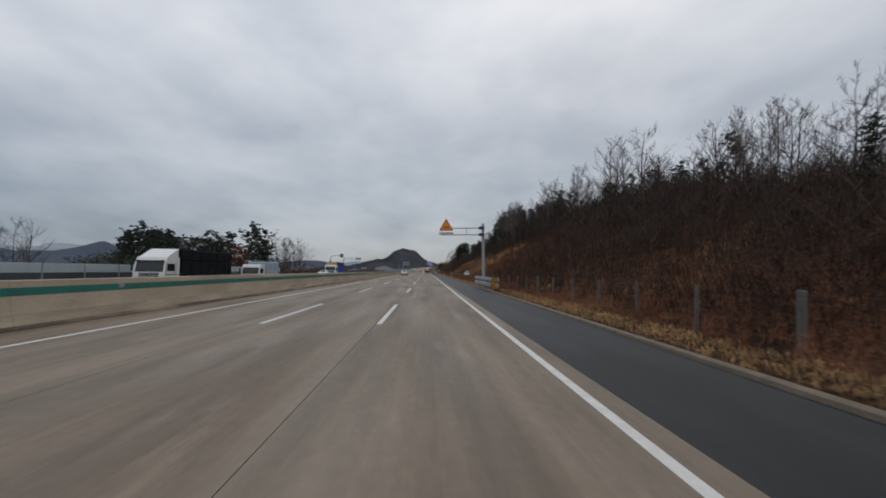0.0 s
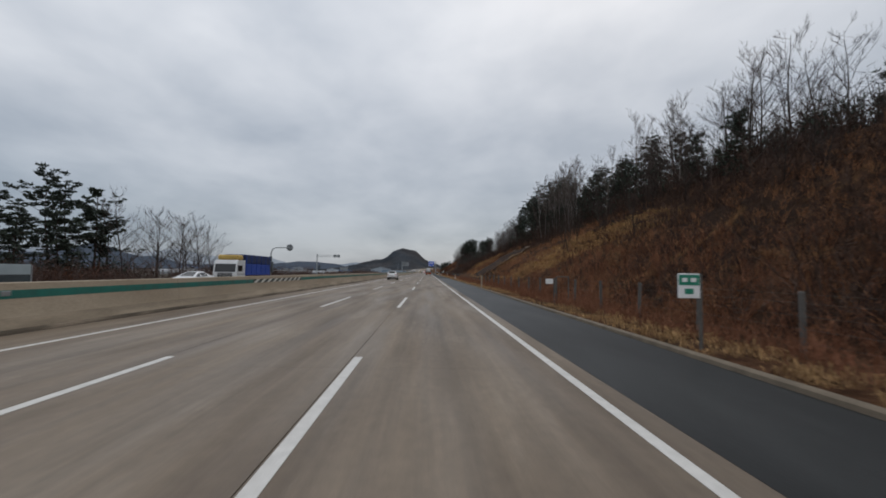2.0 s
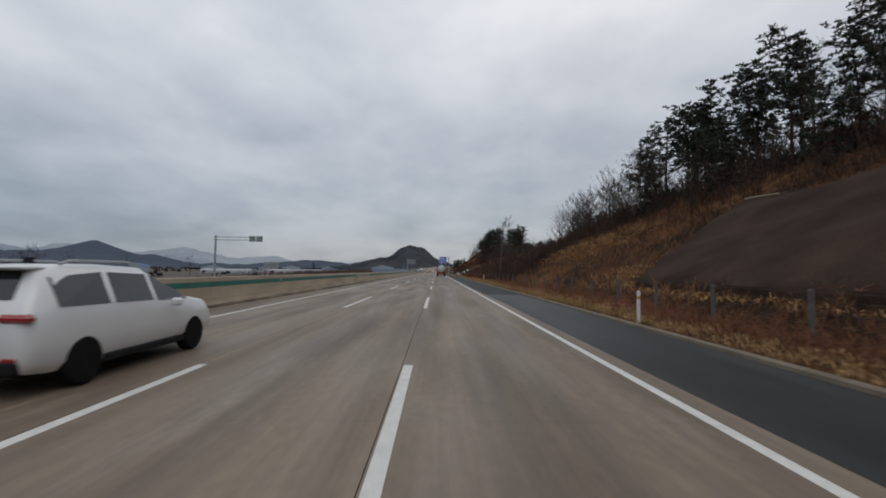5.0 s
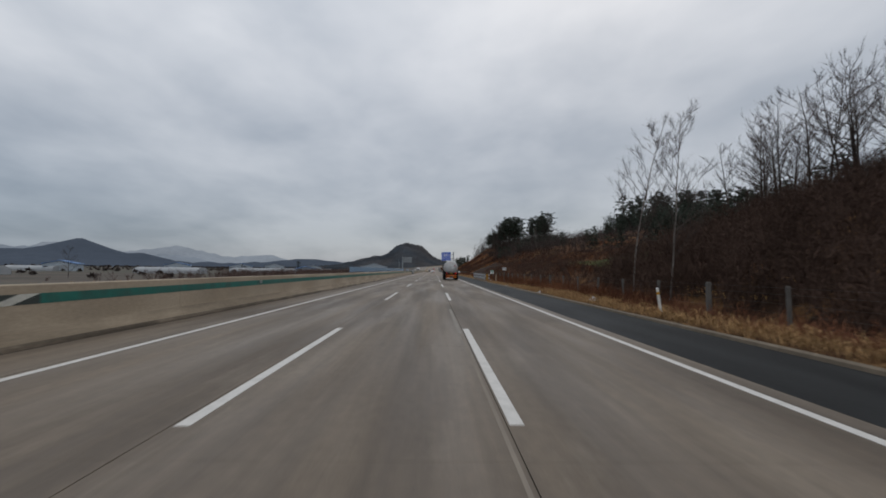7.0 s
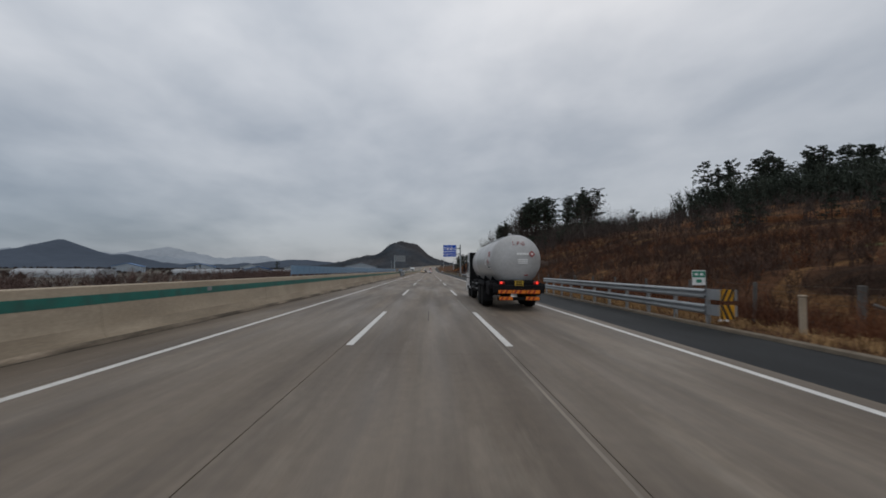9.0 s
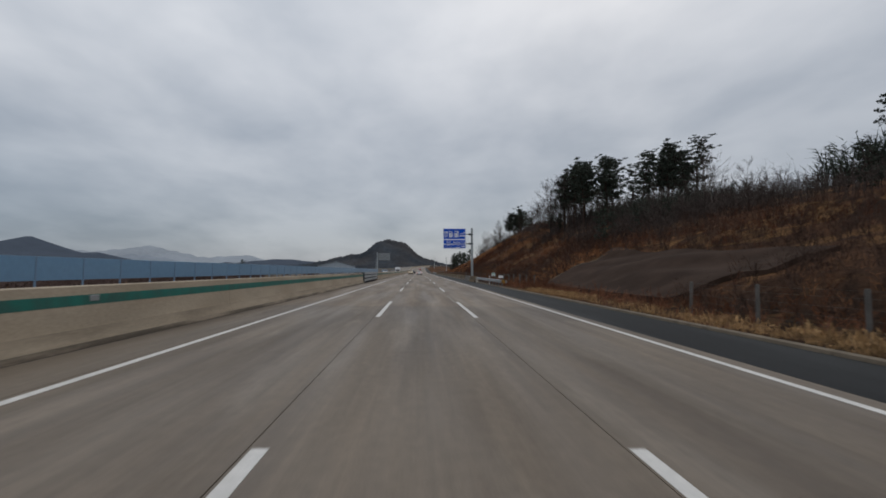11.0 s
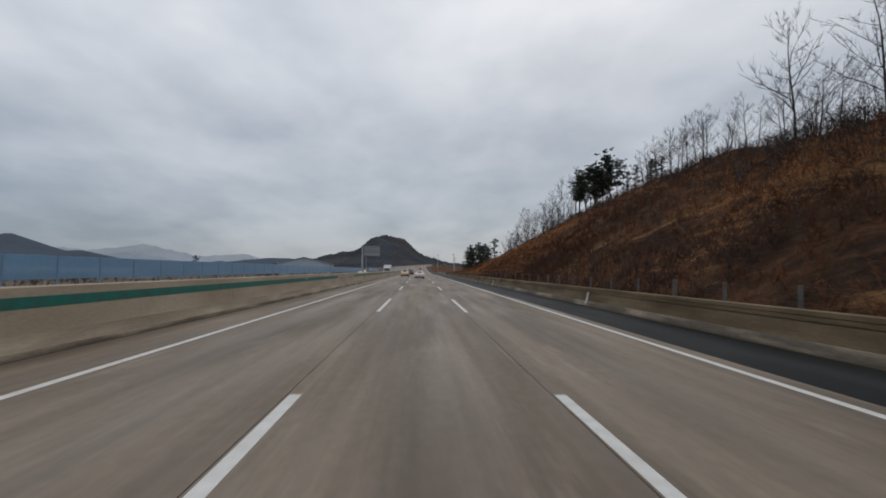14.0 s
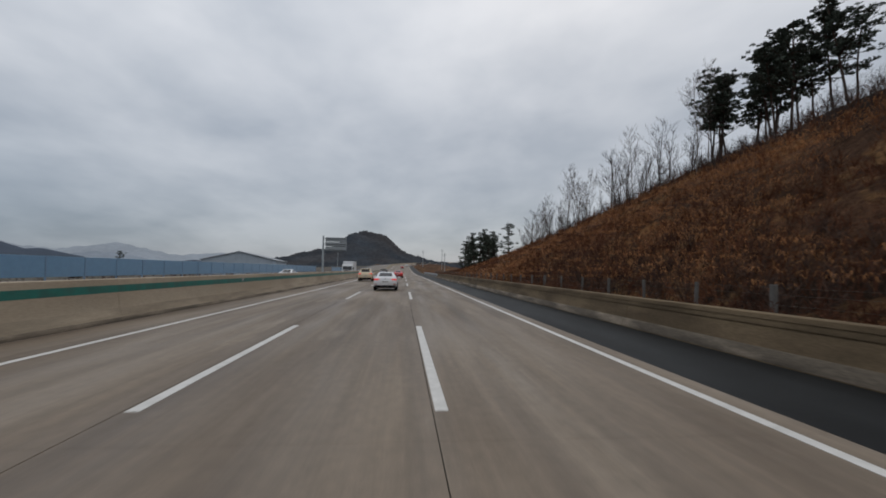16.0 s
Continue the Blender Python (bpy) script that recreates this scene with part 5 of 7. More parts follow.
def erosion_mat(m, label):
    t = thing("erosion_mat", label, "matting", group="erosion mats")
    nu, nw = 25, 19
    mv = [(x, y, z + h) for h in (0.0, 0.32) for x, y, z in (on_mat(m, i / (nu - 1), j / (nw - 1)) for j in range(nw) for i in range(nu))]
    k = nu * nw
    mf = [(k + j * nu + i, k + j * nu + i + 1, k + (j + 1) * nu + i + 1, k + (j + 1) * nu + i) for j in range(nw - 1) for i in range(nu - 1)]
    rim = [i for i in range(nu)] + [j * nu + nu - 1 for j in range(1, nw)] + [(nw - 1) * nu + i for i in range(nu - 2, -1, -1)] + [j * nu for j in range(nw - 2, 0, -1)]
    mf += [(rim[i], rim[(i + 1) % len(rim)], k + rim[(i + 1) % len(rim)], k + rim[i]) for i in range(len(rim))]
    part("netting", add_mesh("netting", mv, mf, M_NET, 60), M_NET, t)
    return t


def lie(points, lift=0.38):
    return [(x, y, z + lift) for x, y, z in points]


mat_thing = erosion_mat(MAT_A, "brown erosion matting pegged over bare cutting earth")
part("edge_pole", Shape().tube(lie([on_mat(MAT_A, 0.0, w) for w in np.linspace(0.42, 0.98, 9)]), 0.09, 6), M_LOG, mat_thing, "pale weathered pole")
part("edge_pole", Shape().tube(lie([on_mat(MAT_A, u, 1.0) for u in np.linspace(0.05, 0.4, 5)]), 0.08, 6), M_LOG, mat_thing, "pale weathered pole")
part("edge_pole", Shape().tube(lie([on_mat(MAT_A, u, 0.97) for u in np.linspace(0.8, 0.97, 4)]), 0.08, 6), M_LOG, mat_thing, "pale weathered pole")
mat_thing = erosion_mat(MAT_B, "wide brown erosion matting over the bare bank")
for a in (0.08, 0.36, 0.6):
    part("edge_pole", Shape().tube(lie([on_mat(MAT_B, 1.0, w) for w in np.linspace(a, a + 0.2, 5)], 0.33), 0.05, 6), M_KERB, mat_thing, "grimy weathered pole")
gutter = thing("gutter_edge", "low pale concrete gutter edge along the grassy verge", "gutter")
for k in range(8):
    part("channel", Shape().box((8.7 + 0.05 * k, 329.4 + 1.9 * k, float(land(8.8, 329 + 1.9 * k)) + 0.08), (0.16, 1.8, 0.22), 0.02), M_KERB, gutter)
bz = float(land(11.9, 126.5))
fallen = thing("fallen_branch", "dark forked fallen branch lying at the foot of the slope", "branch")
part("stem", Shape().tube([(12.3, 130.6, bz + 0.9), (12.0, 128.4, bz + 1.1), (11.7, 126.2, bz + 0.55), (11.4, 123.9, bz + 0.35)], 0.13, 6), M_BARK, fallen)
part("fork", Shape().tube([(12.0, 128.0, bz + 1.0), (12.4, 126.4, bz + 1.75), (12.5, 124.6, bz + 1.6)], 0.08, 5), M_BARK, fallen)
part("fork", Shape().tube([(11.8, 126.8, bz + 0.7), (11.3, 125.6, bz + 0.15), (11.1, 124.4, bz + 0.05)], 0.07, 5), M_BARK, fallen)


# ---- roadside steel, walls and signs ----
WAVE = [(0.0, -0.155), (0.035, -0.14), (0.075, -0.10), (0.075, -0.065), (0.015, -0.02), (0.015, 0.02), (0.075, 0.065), (0.075, 0.10), (0.035, 0.14), (0.0, 0.155)]


def beam(length, thick=0.006, n=2):
    """A corrugated guard rail along y, its face towards -x."""
    out_ = [(-x, z) for x, z in WAVE] + [(-x + thick, z) for x, z in reversed(WAVE)]
    return Shape().sweep(out_, list(np.linspace(0, length, n)))


M_YELLOW = material("yellow reflective sheet", (0.62, 0.30, 0.01), 0.5, spread=0.1, scale=4)
M_BLACKSHEET = material("black reflective sheet", (0.02, 0.02, 0.02), 0.5, spread=0.2, scale=4)


def chevron_board(parent, x, y, z, w, h, flip=1):
    """A warning board of yellow and black slanted bars, facing -y."""
    part("board", Shape().box((x, y, z), (w, 0.03, h), 0.008), M_YELLOW, parent, "yellow and black warning board")
    for k in range(-1, 3):
        a = -w / 2 + k * w * 0.42
        poly = [(a, -h / 2), (a + w * 0.2, -h / 2), (a + w * 0.2 + flip * h * 0.45, h / 2), (a + flip * h * 0.45, h / 2)]
        clip = [(min(max(px, -w / 2 + 0.005), w / 2 - 0.005), pz) for px, pz in poly]
        if len({round(c[0], 3) for c in clip}) > 1:
            part("bar", Shape().prism([(px + x, pz + z) for px, pz in clip], 0.006, Matrix.Translation((0, y - 0.019, 0))), M_BLACKSHEET, parent)


def guardrail(y0, y1, x, tiers, label, ends=True, tall=1.0, dark=False):
    r = thing("guardrail", label, "guardrail", (0, 0, 0), group="steel guardrails")
    n = max(1, round((y1 - y0) / 4))
    ln = (y1 - y0) / n
    me = beam(ln + 0.15).mesh("rail_beam", M_STEEL)
    pm = Shape().box((0.12, 0, (max(tiers) + 0.12) / 2 - 0.1), (0.12, 0.10, max(tiers) + 0.3), 0.012).mesh("post", M_STEEL)
    # dark rails: the shade under the beam is put in as darker post steel
    shaded_post = Shape().box((0.16, 0, (max(tiers) + 0.12) / 2 - 0.1), (0.12, 0.10, max(tiers) + 0.2), 0.012).mesh("post", M_DARKSTEEL)
    bm_ = Shape().box((0.04, 0, 0), (0.1, 0.16, 0.2), 0.01).mesh("spacer", M_STEEL)
    for k in range(n):
        for z in tiers:
            part("rail_beam", me, M_STEEL, r, at=Matrix.Translation((x, y0 + ln * k, z)) @ Matrix.Diagonal((1, 1, tall, 1)))
    for k in range(2 * n + 1):
        part("post", shaded_post if dark else pm, M_DARKSTEEL if dark else M_STEEL, r, at=(x, y0 + ln / 2 * k + (0.1 if k == 0 else -0.1 if k == 2 * n else 0), 0))
        for z in tiers:
            part("spacer", bm_, M_STEEL, r, at=(x, y0 + ln / 2 * k, z))
    if ends:
        for z in tiers:
            s = Shape()
            pts = [(x, y0 + 0.1), (x, y0 - 0.55)] + [(x + 0.05 + 0.26 * (1 - math.cos(a)), y0 - 0.55 - 0.24 * math.sin(a)) for a in np.linspace(0.2, 3.0, 7)]
            v, f = [], []
            for px, py in pts:
                v += [(px, py, z - 0.165), (px, py, z + 0.165)]
            for k in range(len(pts) - 1):
                f.append((2 * k, 2 * k + 2, 2 * k + 3, 2 * k + 1))
            m = len(v)
            v += [(px + 0.012, py + 0.004, pz) for px, py, pz in v]
            f += [tuple(i + m for i in reversed(q)) for q in f]
            part("terminal", s.add(v, f), M_STEEL, r, "bent end terminal")
        chevron_board(r, x + 0.14, y0 - 0.82, max(tiers), 0.42, 0.34)
        if len(tiers) > 1:
            chevron_board(r, x + 0.12, y0 - 0.84, min(tiers) - 0.02, 0.44, 0.42, -1)
    return r


guardrail(37.2, 49.4, 6.95, (0.50, 0.98), "two-tier galvanised guardrail on the verge before the sign post")
guardrail(257.0, 277.0, 6.95, (0.50, 0.98), "two-tier galvanised guardrail beside the shoulder")
guardrail(345.6, 366.0, 6.85, (0.60,), "single galvanised guardrail joining the concrete parapet", tall=1.12, dark=True)
guardrail(522, 590, 7.1, (0.62,), "single dull guardrail beyond the concrete parapet", False)

# steel gate rails in the median opening
gate = thing("median_gate", "three-tier galvanised rail closing the median opening", "guardrail", group="steel guardrails")
gm = beam(18.5, 0.006, 3).mesh("rail_beam", M_STEEL)
for z in (0.36, 0.80, 1.22):
    part("rail_beam", gm, M_STEEL, gate, at=pose(XB + 0.30, 372.85, z, 0, 0, 180))
    part("rail_beam", gm, M_STEEL, gate, at=pose(XB - 0.30, 354.35, z))
    for yy in (354.7, 372.4):
        part("end_plate", Shape().box((XB + 0.39, yy, z), (0.02, 0.8, 0.30), 0.006), M_STEEL, gate)
for k in range(18):
    y = 355.0 + 1.02 * k
    part("post", Shape().box((XB, y, 0.63), (0.30, 0.07, 1.42), 0.012), M_DARKSTEEL, gate)
brackets = Shape().box((0, 0, 0), (0.05, 0.16, 0.14), 0.012).mesh("bracket", M_DARKSTEEL)
for k in range(14):
    part("bracket", brackets, M_DARKSTEEL, median, "small dark bracket", at=(XB + face_x(1.2) + 0.02, 340.3 + k, 1.2))

# concrete parapet along the second cutting
PAR = [(6.50, -0.1), (6.50, 0.05), (6.62, 0.28), (6.70, 0.66), (6.735, 0.665), (6.735, 0.695), (6.70, 0.70), (6.71, 0.80), (6.735, 0.803), (6.735, 0.823), (6.71, 0.828),
       (6.73, 0.93), (6.76, 0.95), (6.95, 0.95), (6.97, 0.93), (7.0, -0.1)]
PAR = [(x, 0.94 * z) for x, z in PAR]
parapet = thing("concrete_parapet", "brown-stained concrete parapet with two grooves, grimy at its foot", "barrier", kind="structure")
pb = Shape().sweep(PAR, [0.008, 9.992]).mesh("parapet_block", M_PARAPET)
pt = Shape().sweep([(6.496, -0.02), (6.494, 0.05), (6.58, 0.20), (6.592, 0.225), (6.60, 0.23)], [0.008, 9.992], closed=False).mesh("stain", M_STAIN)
po = Shape().sweep(PAR, [0.008, 7.992]).mesh("parapet_block", M_OLD)
part("parapet_block", pb, M_PARAPET, parapet, at=Matrix.Translation((0, 366, 0)) @ Matrix.Diagonal((1, 0.75, 1, 1)))
y = 373.5
while y < 520:
    if y == 373.5:
        part("parapet_block", po, M_OLD, parapet, "blackened older parapet block", at=(0, y, 0))
        y += 8
    else:
        part("parapet_block", pb, M_PARAPET, parapet, at=(0, y, 0))
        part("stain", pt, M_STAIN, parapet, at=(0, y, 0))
        y += 10
M_WHITEWASH = material("pale repair mortar", (0.42, 0.385, 0.33), 0.9, spread=0.2, scale=5, fine=20)
part("repair_strip", Shape().sweep([(6.488, 0.03), (6.608, 0.285), (6.688, 0.66), (6.70, 0.66), (6.62, 0.28), (6.5, 0.03)], [397.35, 397.6]), M_WHITEWASH, parapet, "pale mortar repair strip")
part("repair_strip", Shape().sweep([(6.488, 0.03), (6.608, 0.27), (6.688, 0.62), (6.70, 0.62), (6.62, 0.27), (6.5, 0.03)], [426.7, 427.0]), M_WHITEWASH, parapet, "pale mortar repair strip")
part("end_block", Shape().box((6.86, 365.6, 0.36), (0.34, 0.8, 0.82), 0.04), M_WHITEWASH, parapet, "pale end block")

# right-of-way fence
M_POST = material("grey concrete fence post", (0.105, 0.098, 0.090), 0.9, spread=0.2, scale=3, fine=25)
M_WIRE = material("fence wire", (0.13, 0.12, 0.11), 0.7, metal=0.4, spread=0.2)
fence = thing("fence", "wire fence on grey concrete posts along the verge", "fence")
post_mesh = Shape().box((0, 0, 0.62), (0.115, 0.115, 1.62), 0.02).mesh("post", M_POST)
post_big = Shape().box((0, 0, 0.62), (0.17, 0.17, 1.66), 0.025).mesh("post", M_POST)
fg = random.Random(3)
FX = [[], []]
for k in range(150):
    y = 0.9 + 4.1 * k if k < 84 else 345.3 + 3.65 * (k - 84)
    if 318 < y < 345:
        continue
    x = 10.1 + 0.5 * min(1, max(0, (y - 300) / 60))
    z = float(land(x, y))
    FX[y > 330].append((x, y, z))
    part("post", post_big if k % 6 == 2 else post_mesh, M_POST, fence, at=pose(x, y, z, fg.uniform(-1.5, 1.5), fg.uniform(-2, 2), fg.uniform(-6, 6)))
for a, b, h in ((244.7, 241.9, 0.95), (254.6, 251.6, 0.95)):
    part("brace", Shape().tube([(10.0, a, float(land(10, a)) + h), (9.95, b, float(land(10, b)) + 0.15)], 0.045, 6), M_POST, fence, "leaning brace pole")
for run in FX:
    for h in (0.25, 0.55, 0.85, 1.15, 1.36):
        part("wire", Shape().tube([(x, y, z + h) for x, y, z in run], 0.003, 3), M_WIRE, fence)

# delineator posts
M_WHITE = material("white plastic", (0.68, 0.68, 0.66), 0.5, spread=0.08, scale=5)


def delineator(x, y, lean=0.0):
    d = thing("delineator_post", "slim white delineator post on the verge", "post", (x, y, float(land(x, y))), group="white delineator posts")
    part("shaft", Shape().lathe([(0.055, -0.15), (0.055, 1.0), (0.05, 1.06), (0.02, 1.08)], 10, pose(0, 0, 0, 0, lean)), M_WHITE, d)
    part("reflector", Shape().lathe([(0.058, 0.80), (0.058, 0.90)], 10, pose(0, 0, 0, 0, lean)), M_YELLOW, d)


for x, y, a in ((8.3, 206.2, -8), (7.25, 148, 0), (7.5, 357.5, 0), (7.5, 262, 3)):
    delineator(x, y, a)

stone = thing("marker_post", "thick beige concrete marker post on the verge", "post", (7.12, 100.3, 0.0))
part("shaft", Shape().box((0, 0, 0.55), (0.15, 0.15, 1.4), 0.03), M_CONC, stone)
part("cap", Shape().box((0, 0, 1.28), (0.175, 0.175, 0.07), 0.02), M_CONC, stone)
copy_thing(stone, pose(8.3, 254.9, -0.25))

# small verge boards
M_BOARDG = material("green sign sheet", (0.02, 0.22, 0.14), 0.5, spread=0.06)
M_SIGNWHITE = material("white sign sheet", (0.80, 0.81, 0.81), 0.5, spread=0.05)


def verge_board(x, y, z, w=0.5, h=0.55, green=True):
    b = thing("verge_sign", "small green and white distance board on a thin post" if green else "blank white board with a thin steel frame", "sign", (x, y, float(land(x, y))),
              group="small verge boards")
    part("post", Shape().tube([(0.28, 0.03, -0.3), (0.28, 0.03, z + h / 2)], 0.04, 8), M_POST, b)
    part("board", Shape().box((0, 0, z), (w, 0.025, h), 0.006), M_SIGNWHITE, b)
    if green:
        part("header", Shape().box((0, -0.016, z + h * 0.24), (w * 0.94, 0.006, h * 0.42)), M_BOARDG, b)
        for k in (-1, 1):
            part("bar", Shape().box((0.1 * k, -0.021, z + h * 0.24), (0.12, 0.004, 0.09)), M_SIGNWHITE, b)
        part("bar", Shape().box((0, -0.016, z - h * 0.22), (w * 0.4, 0.004, 0.12)), M_BOARDG, b)
    else:
        for px in (0.42, 1.1):
            part("frame_post", Shape().tube([(px, 0.05, -0.3), (px, 0.05, z + 0.28)], 0.035, 8), M_POST, b)
        part("frame_bar", Shape().tube([(0.40, 0.05, z + 0.26), (1.12, 0.05, z + 0.26)], 0.03, 8), M_POST, b)


verge_board(7.15, 62.0, 1.42)
verge_board(8.2, 77.4, 1.2, 0.42, 0.28, False)
verge_board(8.3, 259.6, 1.45)
grid = thing("verge_sign", "small white board with grey ruled lines on a thin post", "sign", (8.43, 247.8, float(land(8.43, 247.8))), group="small verge boards")
part("post", Shape().tube([(0, 0.04, -0.3), (0, 0.04, 2.1)], 0.03, 8), M_POST, grid)
part("board", Shape().box((0, 0, 1.92), (0.46, 0.025, 0.36), 0.006), M_SIGNWHITE, grid)
for k in range(4):
    part("bar", Shape().box((0, -0.016, 1.80 + 0.085 * k), (0.40, 0.006, 0.03)), M_POST, grid)
verge_board(8.6, 361.0, 1.25, 0.5, 0.45)
verge_board(8.4, 354.0, 1.0, 0.6, 0.3, False)

# litter on the verge
M_FILM = material("crumpled white plastic sheet", (0.60, 0.60, 0.60), 0.5, spread=0.15, scale=4)


def litter(x, y, w, d, h, seed):
    g_ = random.Random(seed)
    n, m = 9, 6
    v = [(w * (i / (n - 1) - 0.5) + g_.uniform(-0.03, 0.03), d * (j / (m - 1) - 0.5) + g_.uniform(-0.03, 0.03),
          h * (1 - (2 * i / (n - 1) - 1) ** 2) * (1 - (2 * j / (m - 1) - 1) ** 2) + g_.uniform(0, 0.05)) for j in range(m) for i in range(n)]
    f = [(j * n + i, j * n + i + 1, (j + 1) * n + i + 1, (j + 1) * n + i) for j in range(m - 1) for i in range(n - 1)]
    solid("plastic_sheet", Shape().add(v, f), M_FILM, "crumpled white plastic sheet lying on dry grass", "litter", "", "litter on the verge", at=pose(x, y, float(land(x, y)) + 0.02, 0, 0, 60))


litter(8.3, 213.9, 1.2, 0.5, 0.22, 1)
litter(7.3, 222.9, 0.6, 0.3, 0.12, 2)
litter(7.9, 257.6, 0.35, 0.3, 0.22, 3)
litter(7.2, 238, 0.4, 0.25, 0.1, 5)

# ---- overhead signs ----
M_RED = material("red sign sheet", (0.50, 0.045, 0.02), 0.5, spread=0.06)
M_AMBER = material("amber sign sheet", (0.75, 0.26, 0.01), 0.5, spread=0.06)
M_BLUE = material("blue sign sheet", (0.004, 0.085, 0.56), 0.6, spread=0.08, scale=2, spec=0.15)


def lettering(body, size, x, y, z, mat, parent, name="lettering", width=0.0, turn=None):
    """Flat letters facing -y, set from the left at x, on the baseline z."""
    c = bpy.data.curves.new(name, "FONT")
    c.body, c.size, c.extrude = body, size, 0.004
    tmp = new("tmp", c)
    bpy.context.view_layer.update()
    me = bpy.data.meshes.new_from_object(tmp.evaluated_get(bpy.context.evaluated_depsgraph_get()))
    bpy.data.objects.remove(tmp)
    me.materials.clear()
    me.materials.append(mat)
    k = 1.0
    if width and len(me.vertices):
        span_ = max(q.co.x for q in me.vertices) - min(q.co.x for q in me.vertices)
        k = width / max(span_, 1e-3)
    base_ = turn if turn is not None else pose(x, y, z, 90)
    return part(name, me, mat, parent, at=base_ @ Matrix.Diagonal((k, 1, 1, 1)))


def clamp(parent, x, y, z):
    part("clamp", Shape().lathe([(0.27, -0.02), (0.27, 0.02)], 12, Matrix.Translation((x, y, z + 0.13))).lathe([(0.27, -0.02), (0.27, 0.02)], 12, Matrix.Translation((x, y, z - 0.13)))
         .box((x - 0.05, y, z), (0.55, 0.36, 0.2), 0.03), M_DARKSTEEL, parent, "bolted clamp")


warn = thing("warning_sign", "orange warning triangle on a cantilever steel pole", "road sign", (7.45, 46.15, -0.22))
warn.matrix_basis = warn.matrix_basis @ pose(0, 0, 0, 0, -1.2)
part("pole", Shape().tube([(0, 0, -0.3), (0, 0, 3.4), (0, 0, 6.85)], [0.175, 0.16, 0.145], 16), M_POLE, warn)
part("pole_cap", Shape().lathe([(0.15, 0), (0.12, 0.05), (0.02, 0.07)], 14, Matrix.Translation((0, 0, 6.85))), M_POLE, warn)
for z in (6.42, 5.72):
    part("arm", Shape().tube([(-4.2, -0.1, z), (0.25, -0.1, z)], 0.055, 10), M_POLE, warn)
    clamp(warn, -0.15, -0.06, z)
part("strut", Shape().tube([(-1.75, -0.1, 5.72), (-1.75, -0.1, 6.42)], 0.03, 8), M_POLE, warn)


def triangle(s, cz, d=0.03):
    h = s * 0.866
    c = 0.06 * s
    pts = [(-s / 2 + c, -h / 3), (s / 2 - c, -h / 3), (s / 2 - c / 2, -h / 3 + c * 0.866), (c / 2, h * 2 / 3 - c * 0.866), (-c / 2, h * 2 / 3 - c * 0.866), (-s / 2 + c / 2, -h / 3 + c * 0.866)]
    return Shape().prism([(x - 3.88, z + cz) for x, z in pts], d)


part("plate", triangle(1.5, 6.58), M_RED, warn, "red triangular plate", at=(0, -0.2, 0))
part("panel", triangle(1.16, 6.58, 0.01), M_AMBER, warn, "amber panel", at=(0, -0.222, 0))
part("pictogram", Shape().prism([(-4.1, 6.48), (-3.98, 6.56), (-3.70, 6.54), (-3.66, 6.62), (-3.62, 6.62), (-3.60, 6.40), (-3.66, 6.36), (-3.68, 6.44), (-3.98, 6.44), (-4.06, 6.34), (-4.10, 6.36)], 0.006),
     M_BLACKSHEET, warn, "dark plain mark", at=(0, -0.231, 0))
part("text_plate", Shape().box((-3.88, -0.2, 5.83), (1.5, 0.03, 0.42), 0.01), M_SIGNWHITE, warn, "white text plate")
lettering("야생동물주의", 0.3, -4.56, -0.222, 5.73, M_BLACKSHEET, warn, width=1.36)

board = thing("service_sign", "large blue service area board on a grey steel pole", "road sign", (7.26, 375.0, 0.0))
board.matrix_basis = board.matrix_basis @ pose(0, 0, 0, 0, -1.0)
part("pole", Shape().tube([(0, 0.1, -0.3), (0, 0.1, 4.5), (0, 0.1, 9.15)], [0.215, 0.195, 0.175], 18), M_POLE, board)
part("pole_cap", Shape().lathe([(0.18, 0), (0.14, 0.05), (0.02, 0.07)], 14, Matrix.Translation((0, 0.1, 9.15))), M_POLE, board)
for z in (8.1, 6.45):
    part("arm", Shape().tube([(-4.6, -0.05, z), (0.2, -0.05, z)], 0.07, 10), M_DARKSTEEL, board)
    clamp(board, -0.32, 0.05, z)
for z0, z1 in ((7.21, 9.10), (6.42, 7.15), (5.62, 6.37)):
    cz_, h_ = (z0 + z1) / 2, z1 - z0
    part("panel", Shape().box((-3.07, -0.2, cz_), (3.9, 0.05, h_), 0.01), M_SIGNWHITE, board, "white-edged sign panel")
    part("face", Shape().box((-3.07, -0.228, cz_), (3.78, 0.006, h_ - 0.11)), M_BLUE, board, "blue sign face")


def icon(outline, ox, oz, lift=0.0):
    part("icon", Shape().prism([(ox + x * 0.94, oz + z * 0.9) for x, z in outline], 0.006, Matrix.Translation((0, -0.236 - lift, 0))), M_SIGNWHITE, board, "white pictogram")


def icon_blue(outline, ox, oz):
    part("icon", Shape().prism([(ox + x * 0.94, oz + z * 0.9) for x, z in outline], 0.006, Matrix.Translation((0, -0.241, 0))), M_BLUE, board)


